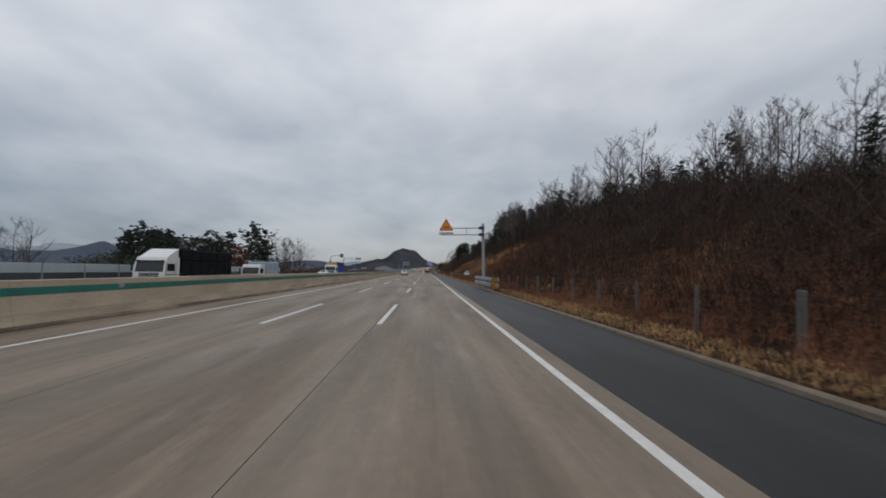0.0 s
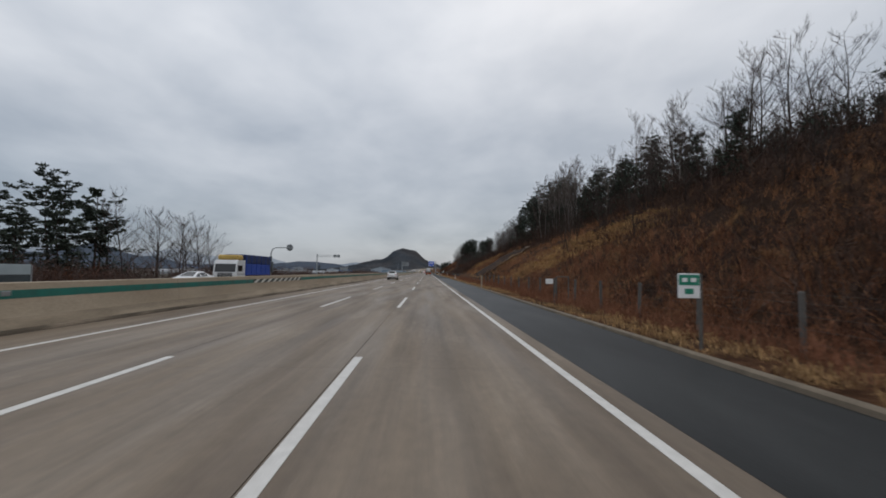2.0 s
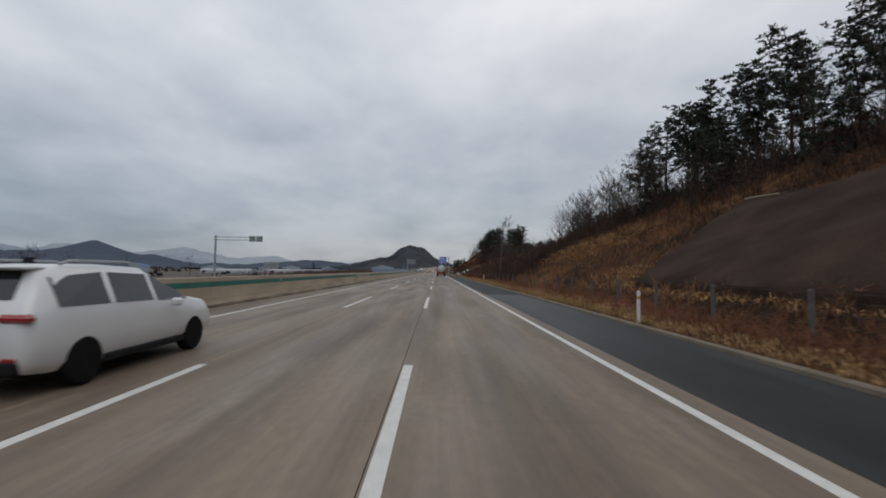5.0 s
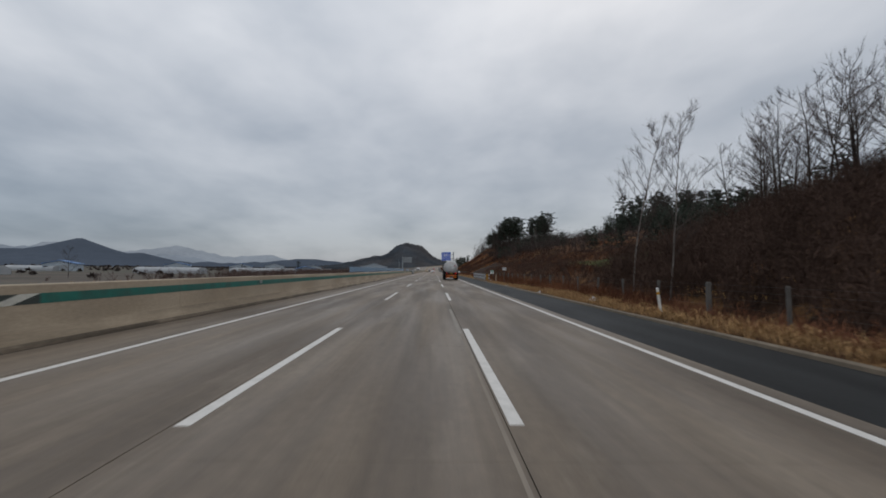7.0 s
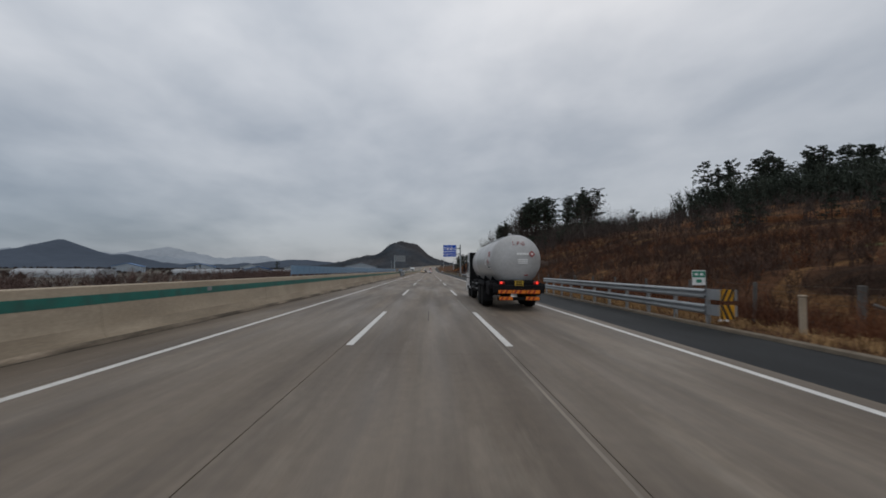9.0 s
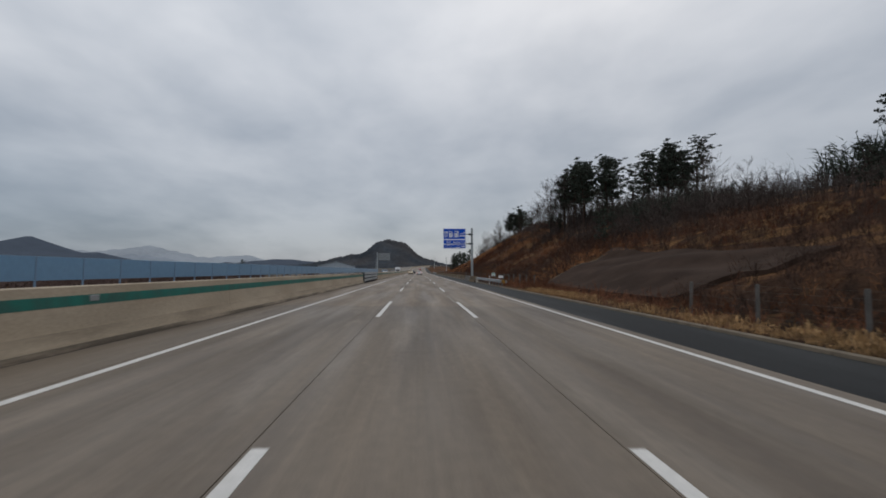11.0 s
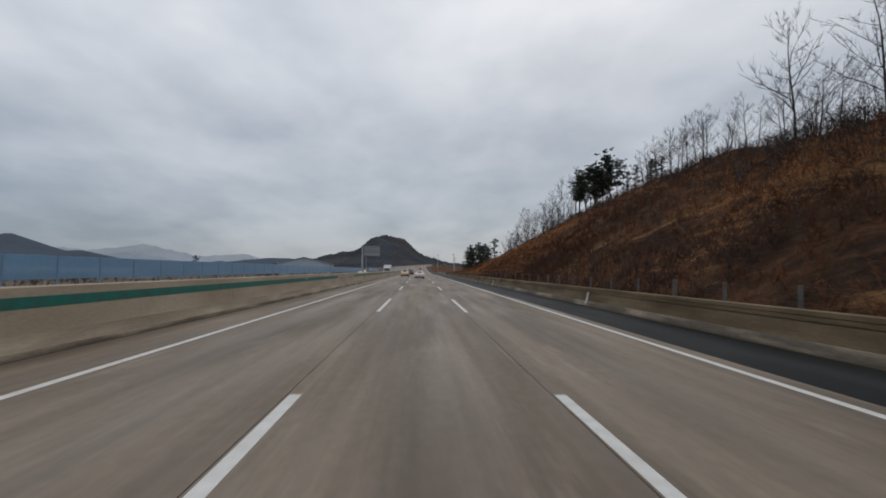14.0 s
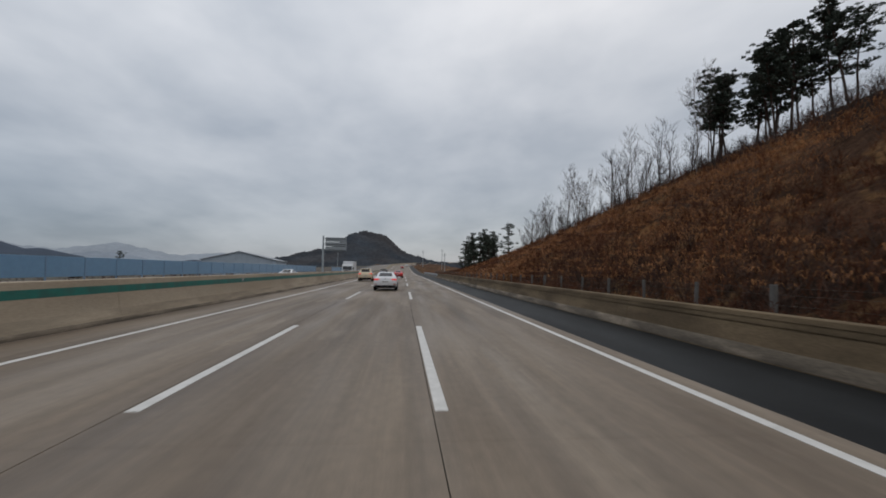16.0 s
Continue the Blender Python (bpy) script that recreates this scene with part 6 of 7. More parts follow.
zb = 7.57
icon([(-0.06, 0), (0.06, 0), (0.04, 0.75), (0.13, 0.85), (0.13, 1.18), (0.09, 1.18), (0.08, 0.92), (0.03, 0.9), (0.025, 1.18), (-0.025, 1.18), (-0.03, 0.9), (-0.08, 0.92), (-0.09, 1.18), (-0.13, 1.18), (-0.13, 0.85), (-0.04, 0.75)], -4.70, zb)
icon([(-0.06, 0), (0.06, 0), (0.04, 0.72)] + [(0.15 * math.cos(a), 0.93 + 0.24 * math.sin(a)) for a in np.linspace(-1.2, 4.3, 14)] + [(-0.04, 0.72)], -4.38, zb)
for ox, bolt in ((-3.78, False), (-2.80, True)):
    icon([(-0.30, 0), (0.30, 0), (0.27, 0.05), (0.27, 1.18), (-0.27, 1.18), (-0.27, 0.05)], ox, zb)
    icon_blue([(-0.20, 0.78), (0.20, 0.78), (0.20, 1.09), (-0.20, 1.09)], ox, zb)
    icon([(0.32, 0.1), (0.40, 0.02), (0.52, 0.1), (0.52, 0.7), (0.36, 1.05), (0.30, 1.0), (0.44, 0.66), (0.44, 0.15), (0.38, 0.15), (0.38, 0.6), (0.32, 0.6)], ox, zb)
    if bolt:
        icon_blue([(-0.02, 0.18), (0.12, 0.42), (0.02, 0.42), (0.08, 0.66), (-0.12, 0.38), (0.0, 0.38)], ox, zb)
        icon([(0.33 + 0.16 * math.cos(a), 1.02 + 0.17 * math.sin(a)) for a in np.linspace(0, 6.0, 12)], ox, zb, 0.008)
    else:
        for k in range(2):
            icon_blue([(-0.14, 0.3 + 0.18 * k), (0.14, 0.3 + 0.18 * k), (0.14, 0.36 + 0.18 * k), (-0.14, 0.36 + 0.18 * k)], ox, zb)
icon([(-0.50, 0.05), (-0.44, 0.05), (-0.44, 0.16), (0.42, 0.16), (0.42, 0.05), (0.48, 0.05), (0.48, 0.52), (0.42, 0.52), (0.42, 0.40), (-0.44, 0.34), (-0.44, 0.62), (-0.50, 0.62)], -1.68, zb)
icon([(0.30 + 0.12 * math.cos(a), 0.92 + 0.13 * math.sin(a)) for a in np.linspace(0, 6.0, 12)], -1.68, zb)
icon([(0.27, 0.55), (0.33, 0.55), (0.32, 0.8), (0.28, 0.8)], -1.68, zb)
for k in range(4):
    icon([(-0.32 + 0.14 * k, 0.62), (-0.22 + 0.14 * k, 0.62), (-0.22 + 0.14 * k, 0.76), (-0.32 + 0.14 * k, 0.76)], -1.68, zb)
lettering("언양", 0.52, -4.62, -0.238, 6.60, M_SIGNWHITE, board, width=0.88)
lettering("Eonyang", 0.40, -3.28, -0.238, 6.62, M_SIGNWHITE, board, width=1.15)
lettering("1 km", 0.42, -1.96, -0.238, 6.62, M_SIGNWHITE, board, width=0.62)
lettering("다음휴게소", 0.30, -4.60, -0.238, 6.03, M_SIGNWHITE, board, width=1.36)
lettering("건천", 0.32, -2.72, -0.238, 6.02, M_SIGNWHITE, board, width=0.55)
lettering("Next Service Area", 0.22, -4.60, -0.238, 5.73, M_SIGNWHITE, board, width=1.65)
part("bar", Shape().box((-2.45, -0.238, 5.80), (0.72, 0.006, 0.12)), M_SIGNWHITE, board)
part("bar", Shape().box((-1.60, -0.238, 5.98), (0.55, 0.006, 0.16)), M_SIGNWHITE, board)

# ---- the far side: noise fences, sign backs, sign gantry ----
M_FROST = material("pale translucent panel", (0.36, 0.42, 0.44), 0.5, spread=0.1, scale=0.8)
M_TEAL = glassy("smoky grey acrylic panel", (0.065, 0.085, 0.095), 0.75, 0.3)
M_SCREENPOST = material("blue-grey painted post", (0.16, 0.24, 0.34), 0.6, spread=0.1, scale=2)
M_SCREEN = glassy("blue acrylic noise screen", (0.20, 0.36, 0.53), 0.74, 0.3)


def screen(y0, y1, x, tiers, label, steel=None):
    """tiers: bottom, top and material of each row of panels, between steel posts."""
    s = thing("noise_screen", label, "noise barrier", group="noise screens")
    top = max(t[1] for t in tiers)
    n = round((y1 - y0) / 4)
    steel = steel or M_SCREENPOST
    pm_ = Shape().box((0, 0, top / 2 - 0.15), (0.12, 0.08, top + 0.2), 0.015).mesh("post", steel)
    for k in range(n + 1):
        part("post", pm_, steel, s, at=(x, y0 + 4 * k, 0))
    for z0, z1, m in tiers:
        me = Shape().box((0, 0, 0), (0.05, 3.86, z1 - z0 - 0.03), 0.01).mesh("panel", m)
        for k in range(n):
            part("panel", me, m, s, at=(x, y0 + 4 * k + 2, (z0 + z1) / 2))
    part("base_wall", Shape().sweep([(x - 0.2, -0.2), (x + 0.2, -0.2), (x + 0.15, 0.3), (x - 0.15, 0.3)], [y0 - 0.1, y1 + 0.1]), M_CONC, s)


screen(-60, 84, -25.8, [(0.3, 1.13, M_TEAL), (1.13, 1.85, M_FROST)], "low noise fence with pale panels over smoky clear ones", M_STEEL)
screen(322, 562, -25.8, [(0.75, 2.3, M_SCREEN)], "long translucent blue noise screen on steel posts")
screen(592, 640, -25.8, [(0.75, 2.2, M_SCREEN)], "translucent blue noise screen on steel posts")
M_BACK = material("grey aluminium sign back", (0.27, 0.29, 0.30), 0.5, metal=0.3, spread=0.08, scale=2)


def speed_sign(x, y):
    s = thing("speed_sign", "back of a round sign on a curved grey pole with cabinets", "road sign", (x, y, -0.3))
    arm = [(0, 0, 0), (0, 0, 4.2), (0, 0, 5.1), (0.25, 0, 5.75), (0.8, 0, 6.05), (3.3, 0, 6.1)]
    part("pole", Shape().tube(arm, [0.13, 0.12, 0.11, 0.10, 0.09, 0.08], 10), M_POLE, s)
    part("disc", Shape().lathe([(0.62, -0.02), (0.62, 0.02)], 28, pose(3.35, 0.1, 6.1, 90)), M_BACK, s, "back of a round sign")
    for k in (-1, 1):
        part("bracket", Shape().box((3.35, 0.03, 6.1 + 0.3 * k), (0.9, 0.06, 0.08), 0.01), M_DARKSTEEL, s)
    part("lamp_box", Shape().box((0, -0.1, 4.0), (0.42, 0.3, 0.9), 0.04), M_DARKSTEEL, s)
    for k in (-1, 1):
        part("cabinet", Shape().box((0.28 * k, -0.15, 2.5), (0.42, 0.4, 1.9), 0.04), M_DARKSTEEL, s)


speed_sign(-27.6, 136.6)
gan = thing("sign_gantry", "cantilever gantry with the backs of round signs", "road sign", (-33.6, 209.5, -0.35))
part("pole", Shape().tube([(-3.2, 0, 0), (-3.2, 0, 7.5)], [0.2, 0.16], 12), M_POLE, gan)
for z in (6.75, 7.25):
    part("arm", Shape().tube([(-3.5, 0, z), (4.6, 0, z)], 0.06, 8), M_POLE, gan)
for x in (2.9, 4.1):
    part("disc", Shape().box((x, 0.12, 7.0), (1.05, 0.05, 0.95), 0.2), M_BACK, gan, "back of a sign")
for x in (0.9, 1.9):
    part("strut", Shape().tube([(x, 0, 6.75), (x, 0, 7.25)], 0.03, 6), M_POLE, gan)
three = thing("sign_board", "low grey sign backs on two posts beyond the barrier", "road sign", (-28.4, 210.5, -0.6))
for k in range(3):
    part("panel", Shape().box((-0.2 + 0.9 * k, 0, 2.85), (0.82, 0.05, 1.05), 0.02), M_BACK, three)
for x in (0.1, 1.3):
    part("post", Shape().tube([(x, 0.06, 0), (x, 0.06, 3.4)], 0.05, 8), M_POLE, three)
part("rail", Shape().tube([(-0.4, 0.06, 3.3), (1.8, 0.06, 3.3)], 0.04, 8), M_POLE, three)
big = thing("direction_sign", "back of a large direction sign on a tall steel post", "road sign", (-28.8, 590.5, 0.0))
part("pole", Shape().tube([(0, 0, -0.5), (0, 0, 13.2)], [0.4, 0.3], 14), M_POLE, big)
for k in range(3):
    part("panel", Shape().box((4.4, 0.2, 8.6 + 1.65 * k), (7.4, 0.1, 1.5), 0.04), M_BACK, big)
for z in (8.2, 10.2, 12.2):
    part("arm", Shape().tube([(-0.2, 0, z), (7.9, 0, z)], 0.1, 8), M_DARKSTEEL, big)
pole_g = random.Random(9)
for x, y, h in ((22, 690, 12), (14, 760, 12), (30, 640, 11), (36, 700, 12), (-42, 720, 11), (19, 640, 9)):
    p = thing("utility_pole", "thin grey utility pole beyond the cutting", "utility pole", (x, y, float(land(x, y)) - 0.3), group="utility poles")
    part("shaft", Shape().tube([(0, 0, 0), (0, 0, h)], [0.17, 0.11], 8), M_POLE, p)
    for k in range(2):
        part("crossarm", Shape().box((0, 0, h - 0.5 - 0.7 * k), (1.8, 0.1, 0.1), 0.01), M_DARKSTEEL, p)
    for k in (-0.8, 0.8):
        part("insulator", Shape().lathe([(0.05, 0), (0.07, 0.08), (0.03, 0.16)], 8, Matrix.Translation((k, 0, h - 0.45))), M_WHITE, p)


# ---- vehicles ----
M_YELLOWBOX = material("dull yellow tarpaulin", (0.50, 0.34, 0.09), 0.7, spread=0.15, scale=2)
M_CARWHITE = material("white car paint", (0.66, 0.67, 0.68), 0.3, spread=0.03, scale=2, coat=0.5)
M_CREAM = material("cream-yellow car paint", (0.60, 0.50, 0.34), 0.3, spread=0.03, scale=2, coat=0.5)
M_CARRED = material("red car paint", (0.42, 0.03, 0.03), 0.3, spread=0.03, scale=2, coat=0.5)
M_CARDARK = material("charcoal car paint", (0.035, 0.037, 0.04), 0.3, spread=0.03, scale=2, coat=0.5)
M_GLASS = material("dark tinted car glass", (0.012, 0.014, 0.016), 0.08, spread=0.02, spec=0.6)
M_RUBBER = material("tyre rubber", (0.012, 0.012, 0.012), 0.95, spec=0.1, spread=0.2, scale=8)
M_RIM = material("alloy rim", (0.35, 0.36, 0.37), 0.35, metal=0.7, spread=0.1)
M_TRIM = material("black plastic trim", (0.015, 0.015, 0.016), 0.8, spec=0.15, spread=0.15)
M_TAIL = material("dark red tail lamp", (0.28, 0.012, 0.012), 0.2, spread=0.05, coat=0.5)
M_TAILON = material("lit red tail lamp", (0.5, 0.02, 0.02), 0.3, spread=0.03, emit=((1.0, 0.04, 0.02), 1.3))
M_TAILDIM = material("dimly lit tail lamp", (0.45, 0.02, 0.02), 0.3, spread=0.03, emit=((1.0, 0.04, 0.02), 0.5))
M_HEADON = material("lit headlamp", (0.8, 0.75, 0.6), 0.2, spread=0.03, emit=((1.0, 0.85, 0.6), 2.5))
M_CLEAR = material("clear lamp glass", (0.45, 0.46, 0.47), 0.15, spread=0.03)
M_PLATE = material("white plate", (0.6, 0.6, 0.58), 0.5, spread=0.05)
M_PLATEY = material("yellow plate", (0.55, 0.36, 0.03), 0.5, spread=0.05)


def wheel(parent, x, y, r, w, side, rim=M_RIM, dual=False):
    """A wheel whose outer face looks towards side (+1 right)."""
    m = Matrix.Translation((x, y, r)) @ pose(0, 0, 0, 0, 90 * side, 0)
    t = part("wheel", Shape().lathe([(r * 0.62, -w / 2), (r * 0.9, -w / 2), (r, -w * 0.32), (r, w * 0.32), (r * 0.9, w / 2), (r * 0.62, w / 2)], 24, m), M_RUBBER, parent, "black rubber tyre")
    disc = [(r * 0.62, w * 0.2), (r * 0.60, w * 0.46), (r * 0.54, w * 0.40), (r * 0.2, w * 0.30), (r * 0.16, w * 0.44), (0.02, w * 0.45)]
    if dual:
        disc = [(r * 0.62, w * 0.2), (r * 0.60, w * 0.46), (r * 0.54, w * 0.30), (r * 0.3, -w * 0.05), (r * 0.26, w * 0.3), (0.02, w * 0.32)]
    part("rim", Shape().lathe(disc, 20, m), rim, t)


def loft(st, squeeze=1.0):
    """Car shell from stations y, sill, belt, roof, half width, half roof width; returns rings of twelve points."""
    rings = []
    for y, lo, belt, roof, w, wr in st:
        half = [(w * 0.88, lo), (w * 0.985, lo + 0.12), (w, lo + (belt - lo) * 0.55), (w * 0.965, belt), (wr, roof - (roof - belt) * 0.14), (wr * 0.80, roof)]
        rings.append([(x, y, z) for x, z in half] + [(-x, y, z) for x, z in reversed(half)])
    return rings


def shell(rings):
    n = len(rings[0])
    v = [p for r in rings for p in r]
    f = [(i * n + k, i * n + (k + 1) % n, (i + 1) * n + (k + 1) % n, (i + 1) * n + k) for i in range(len(rings) - 1) for k in range(n)]
    f += [tuple(range(n - 1, -1, -1)), tuple((len(rings) - 1) * n + k for k in range(n))]
    return Shape().add(v, f)


def pane(rings, i, j, a, b, inset=0.10, lift=0.012):
    """A glass pane over the shell between stations i and j and ring points a and b."""
    p = [Vector(q) for q in (rings[i][a], rings[j][a], rings[j][b], rings[i][b])]
    c = sum(p, Vector()) / 4
    nrm = (p[2] - p[0]).cross(p[3] - p[1]).normalized()
    if nrm.dot(c - Vector((0, c.y, 0.7))) < 0:
        nrm = -nrm
    q = [c + (k - c) * (1 - inset) + nrm * lift for k in p]
    v = q + [k - nrm * 0.02 for k in q]
    return Shape().add(v, [(0, 1, 2, 3), (7, 6, 5, 4), (0, 4, 5, 1), (1, 5, 6, 2), (2, 6, 7, 3), (3, 7, 4, 0)])


SUV = [(0.00, 0.46, 0.86, 0.92, 0.84, 0.76), (0.05, 0.34, 0.98, 1.06, 0.90, 0.80), (0.16, 0.30, 1.06, 1.20, 0.93, 0.78), (0.42, 0.27, 1.08, 1.60, 0.94, 0.68), (0.62, 0.26, 1.08, 1.665, 0.94, 0.68),
       (1.50, 0.26, 1.07, 1.69, 0.94, 0.69), (2.55, 0.26, 1.05, 1.64, 0.94, 0.68), (3.60, 0.27, 1.03, 1.09, 0.94, 0.84), (4.25, 0.28, 0.93, 1.00, 0.91, 0.80),
       (4.60, 0.32, 0.74, 0.84, 0.84, 0.72), (4.70, 0.40, 0.60, 0.68, 0.74, 0.62)]
SALOON = [(0.00, 0.44, 0.78, 0.84, 0.80, 0.70), (0.06, 0.32, 0.92, 1.00, 0.86, 0.76), (0.30, 0.27, 0.97, 1.05, 0.90, 0.78), (0.72, 0.25, 0.97, 1.08, 0.91, 0.74), (1.35, 0.24, 0.96, 1.37, 0.91, 0.62),
          (1.75, 0.24, 0.95, 1.435, 0.91, 0.61), (2.62, 0.24, 0.94, 1.40, 0.91, 0.61), (3.55, 0.24, 0.92, 0.99, 0.91, 0.80), (4.25, 0.26, 0.80, 0.88, 0.88, 0.76),
          (4.55, 0.30, 0.66, 0.74, 0.80, 0.68), (4.62, 0.38, 0.54, 0.60, 0.70, 0.58)]


def car(name, label, category, st, paint, x, y, turn=0.0, suv=False, lit=False, front_lit=False):
    c = thing(name, label, category, (x, y, float(road_z(y)) + 0.012), turn, "vehicles on the motorway")
    rings = loft(st)
    length = st[-1][0]
    body = part("body", shell(rings), paint, c, smooth=50)
    rear = (2, 3) if suv else (3, 4)
    front = (6, 7)
    part("rear_window", pane(rings, rear[0], rear[1], 5, 6, 0.10), M_GLASS, c)
    part("windscreen", pane(rings, front[0], front[1], 5, 6, 0.08), M_GLASS, c)
    cab = ((3, 5), (5, 6), (6, 7)) if suv else ((4, 5), (5, 6), (6, 7))
    for i, j in cab:
        part("side_window", pane(rings, i, j, 3, 4, 0.13), M_GLASS, c)
        part("side_window", pane(rings, i, j, 7, 8, 0.13), M_GLASS, c)
    tail = M_TAILDIM if lit else M_TAIL
    wz, wx = (1.0, 0.74) if suv else (0.86, 0.66)
    for s in (-1, 1):
        part("tail_lamp", Shape().box((s * wx, 0.05, wz), (0.40, 0.16, 0.11), 0.04), tail, c, "red tail lamp")
        part("headlamp", Shape().box((s * 0.64, length - 0.20, 0.72), (0.34, 0.26, 0.15), 0.05), M_HEADON if front_lit else M_CLEAR, c)
        part("mirror", Shape().box((s * (st[5][4] + 0.10), 2.95, 1.02 if suv else 0.98), (0.2, 0.12, 0.15), 0.04), paint, c)
        part("reflector", Shape().box((s * 0.70, 0.012, 0.50), (0.20, 0.05, 0.06), 0.015), M_TAIL, c)
        for wy in (0.92, length - 0.92):
            wheel(c, s * (st[5][4] - 0.10), wy, 0.345 if suv else 0.325, 0.23, s)
        part("arch", Shape().box((s * (st[5][4] - 0.01), length / 2, 0.30), (0.05, length - 2.6, 0.12), 0.02), M_TRIM, c)
    part("bumper", Shape().box((0, 0.06, 0.40 if suv else 0.36), (1.62, 0.20, 0.20 if suv else 0.13), 0.05), M_TRIM, c, "black lower bumper")
    part("plate", Shape().box((0, -0.005 if not suv else 0.0, 0.70), (0.52, 0.03, 0.12), 0.006), M_PLATE, c)
    for k in range(3):
        part("bar", Shape().box((-0.15 + 0.15 * k, -0.024, 0.70), (0.1, 0.004, 0.06)), M_TRIM, c)
    part("badge", Shape().lathe([(0.055, 0), (0.05, 0.012)], 14, pose(0, 0.05 if suv else 0.03, 0.92 if suv else 0.90, 90)), M_RIM, c)
    part("grille", Shape().box((0, length - 0.06, 0.58), (1.0, 0.08, 0.22), 0.04), M_TRIM, c)
    part("underbody", Shape().box((0, length / 2, 0.28), (1.5, length - 0.7, 0.16), 0.04), M_TRIM, c)
    if suv:
        for s in (-1, 1):
            part("roof_rail", Shape().tube([(s * 0.60, 0.8, 1.68), (s * 0.60, 1.0, 1.735), (s * 0.61, 2.2, 1.73), (s * 0.60, 2.5, 1.67)], 0.022, 6), M_RIM, c)
        part("spoiler", Shape().box((0, 0.42, 1.63), (1.22, 0.34, 0.05), 0.02), paint, c)
    part("aerial", Shape().prism([(-0.02, 0), (0.02, 0), (0.01, 0.09), (-0.01, 0.09)], 0.16, Matrix.Translation((0, 1.0 if suv else 1.7, 1.69 if suv else 1.44))), M_TRIM, c)
    return c


car("suv", "white sport utility car with dark rear window in the inner lane", "car", SUV, M_CARWHITE, -5.4, 138.5, 0, True)
car("saloon_car", "white saloon car with lit red tail lamps", "car", SALOON, M_CARWHITE, -1.82, 462.3, 0, False, True)
car("suv", "cream-yellow sport utility car with lit lamps", "car", SUV, M_CREAM, -5.45, 488, 0, True, True)
car("saloon_car", "red saloon car far ahead", "car", SALOON, M_CARRED, -1.4, 514, 0, False, True)
car("suv", "dark charcoal car ahead in the inner lane", "car", SUV, M_CARDARK, -4.7, 527, 0, True)
car("saloon_car", "white saloon car coming on the far carriageway", "car", SALOON, M_CARWHITE, -16.3, 494, 180)
car("saloon_car", "white saloon car passing beyond the median", "car", SALOON, M_CARWHITE, -19.8, 96, 180)
car("saloon_car", "red car climbing the distant road", "car", SALOON, M_CARRED, -1.0, 700, 0, False, True)
car("suv", "grey-white car climbing the distant road", "car", SUV, M_CARWHITE, 2.0, 760, 0, True)

# lorries
M_CABWHITE = material("white lorry cab paint", (0.62, 0.63, 0.64), 0.35, spread=0.05, scale=1.5, coat=0.3)
M_TARP = material("black lorry tarpaulin", (0.010, 0.011, 0.014), 0.9, spec=0.1, spread=0.2, scale=1.2, fine=12, bump=0.3)
M_BLUETARP = material("blue lorry tarpaulin", (0.006, 0.045, 0.30), 0.6, spread=0.2, scale=1.2, fine=12, bump=0.3)
M_NAVY = material("navy lorry tarpaulin", (0.010, 0.022, 0.085), 0.65, spread=0.2, scale=1.2, fine=12, bump=0.3)
M_BOXGREY = material("pale blue-grey box body", (0.30, 0.36, 0.43), 0.45, spread=0.06, scale=1)
M_CHASSIS = material("grimy black chassis", (0.012, 0.012, 0.013), 0.9, spec=0.1, spread=0.25, scale=3)


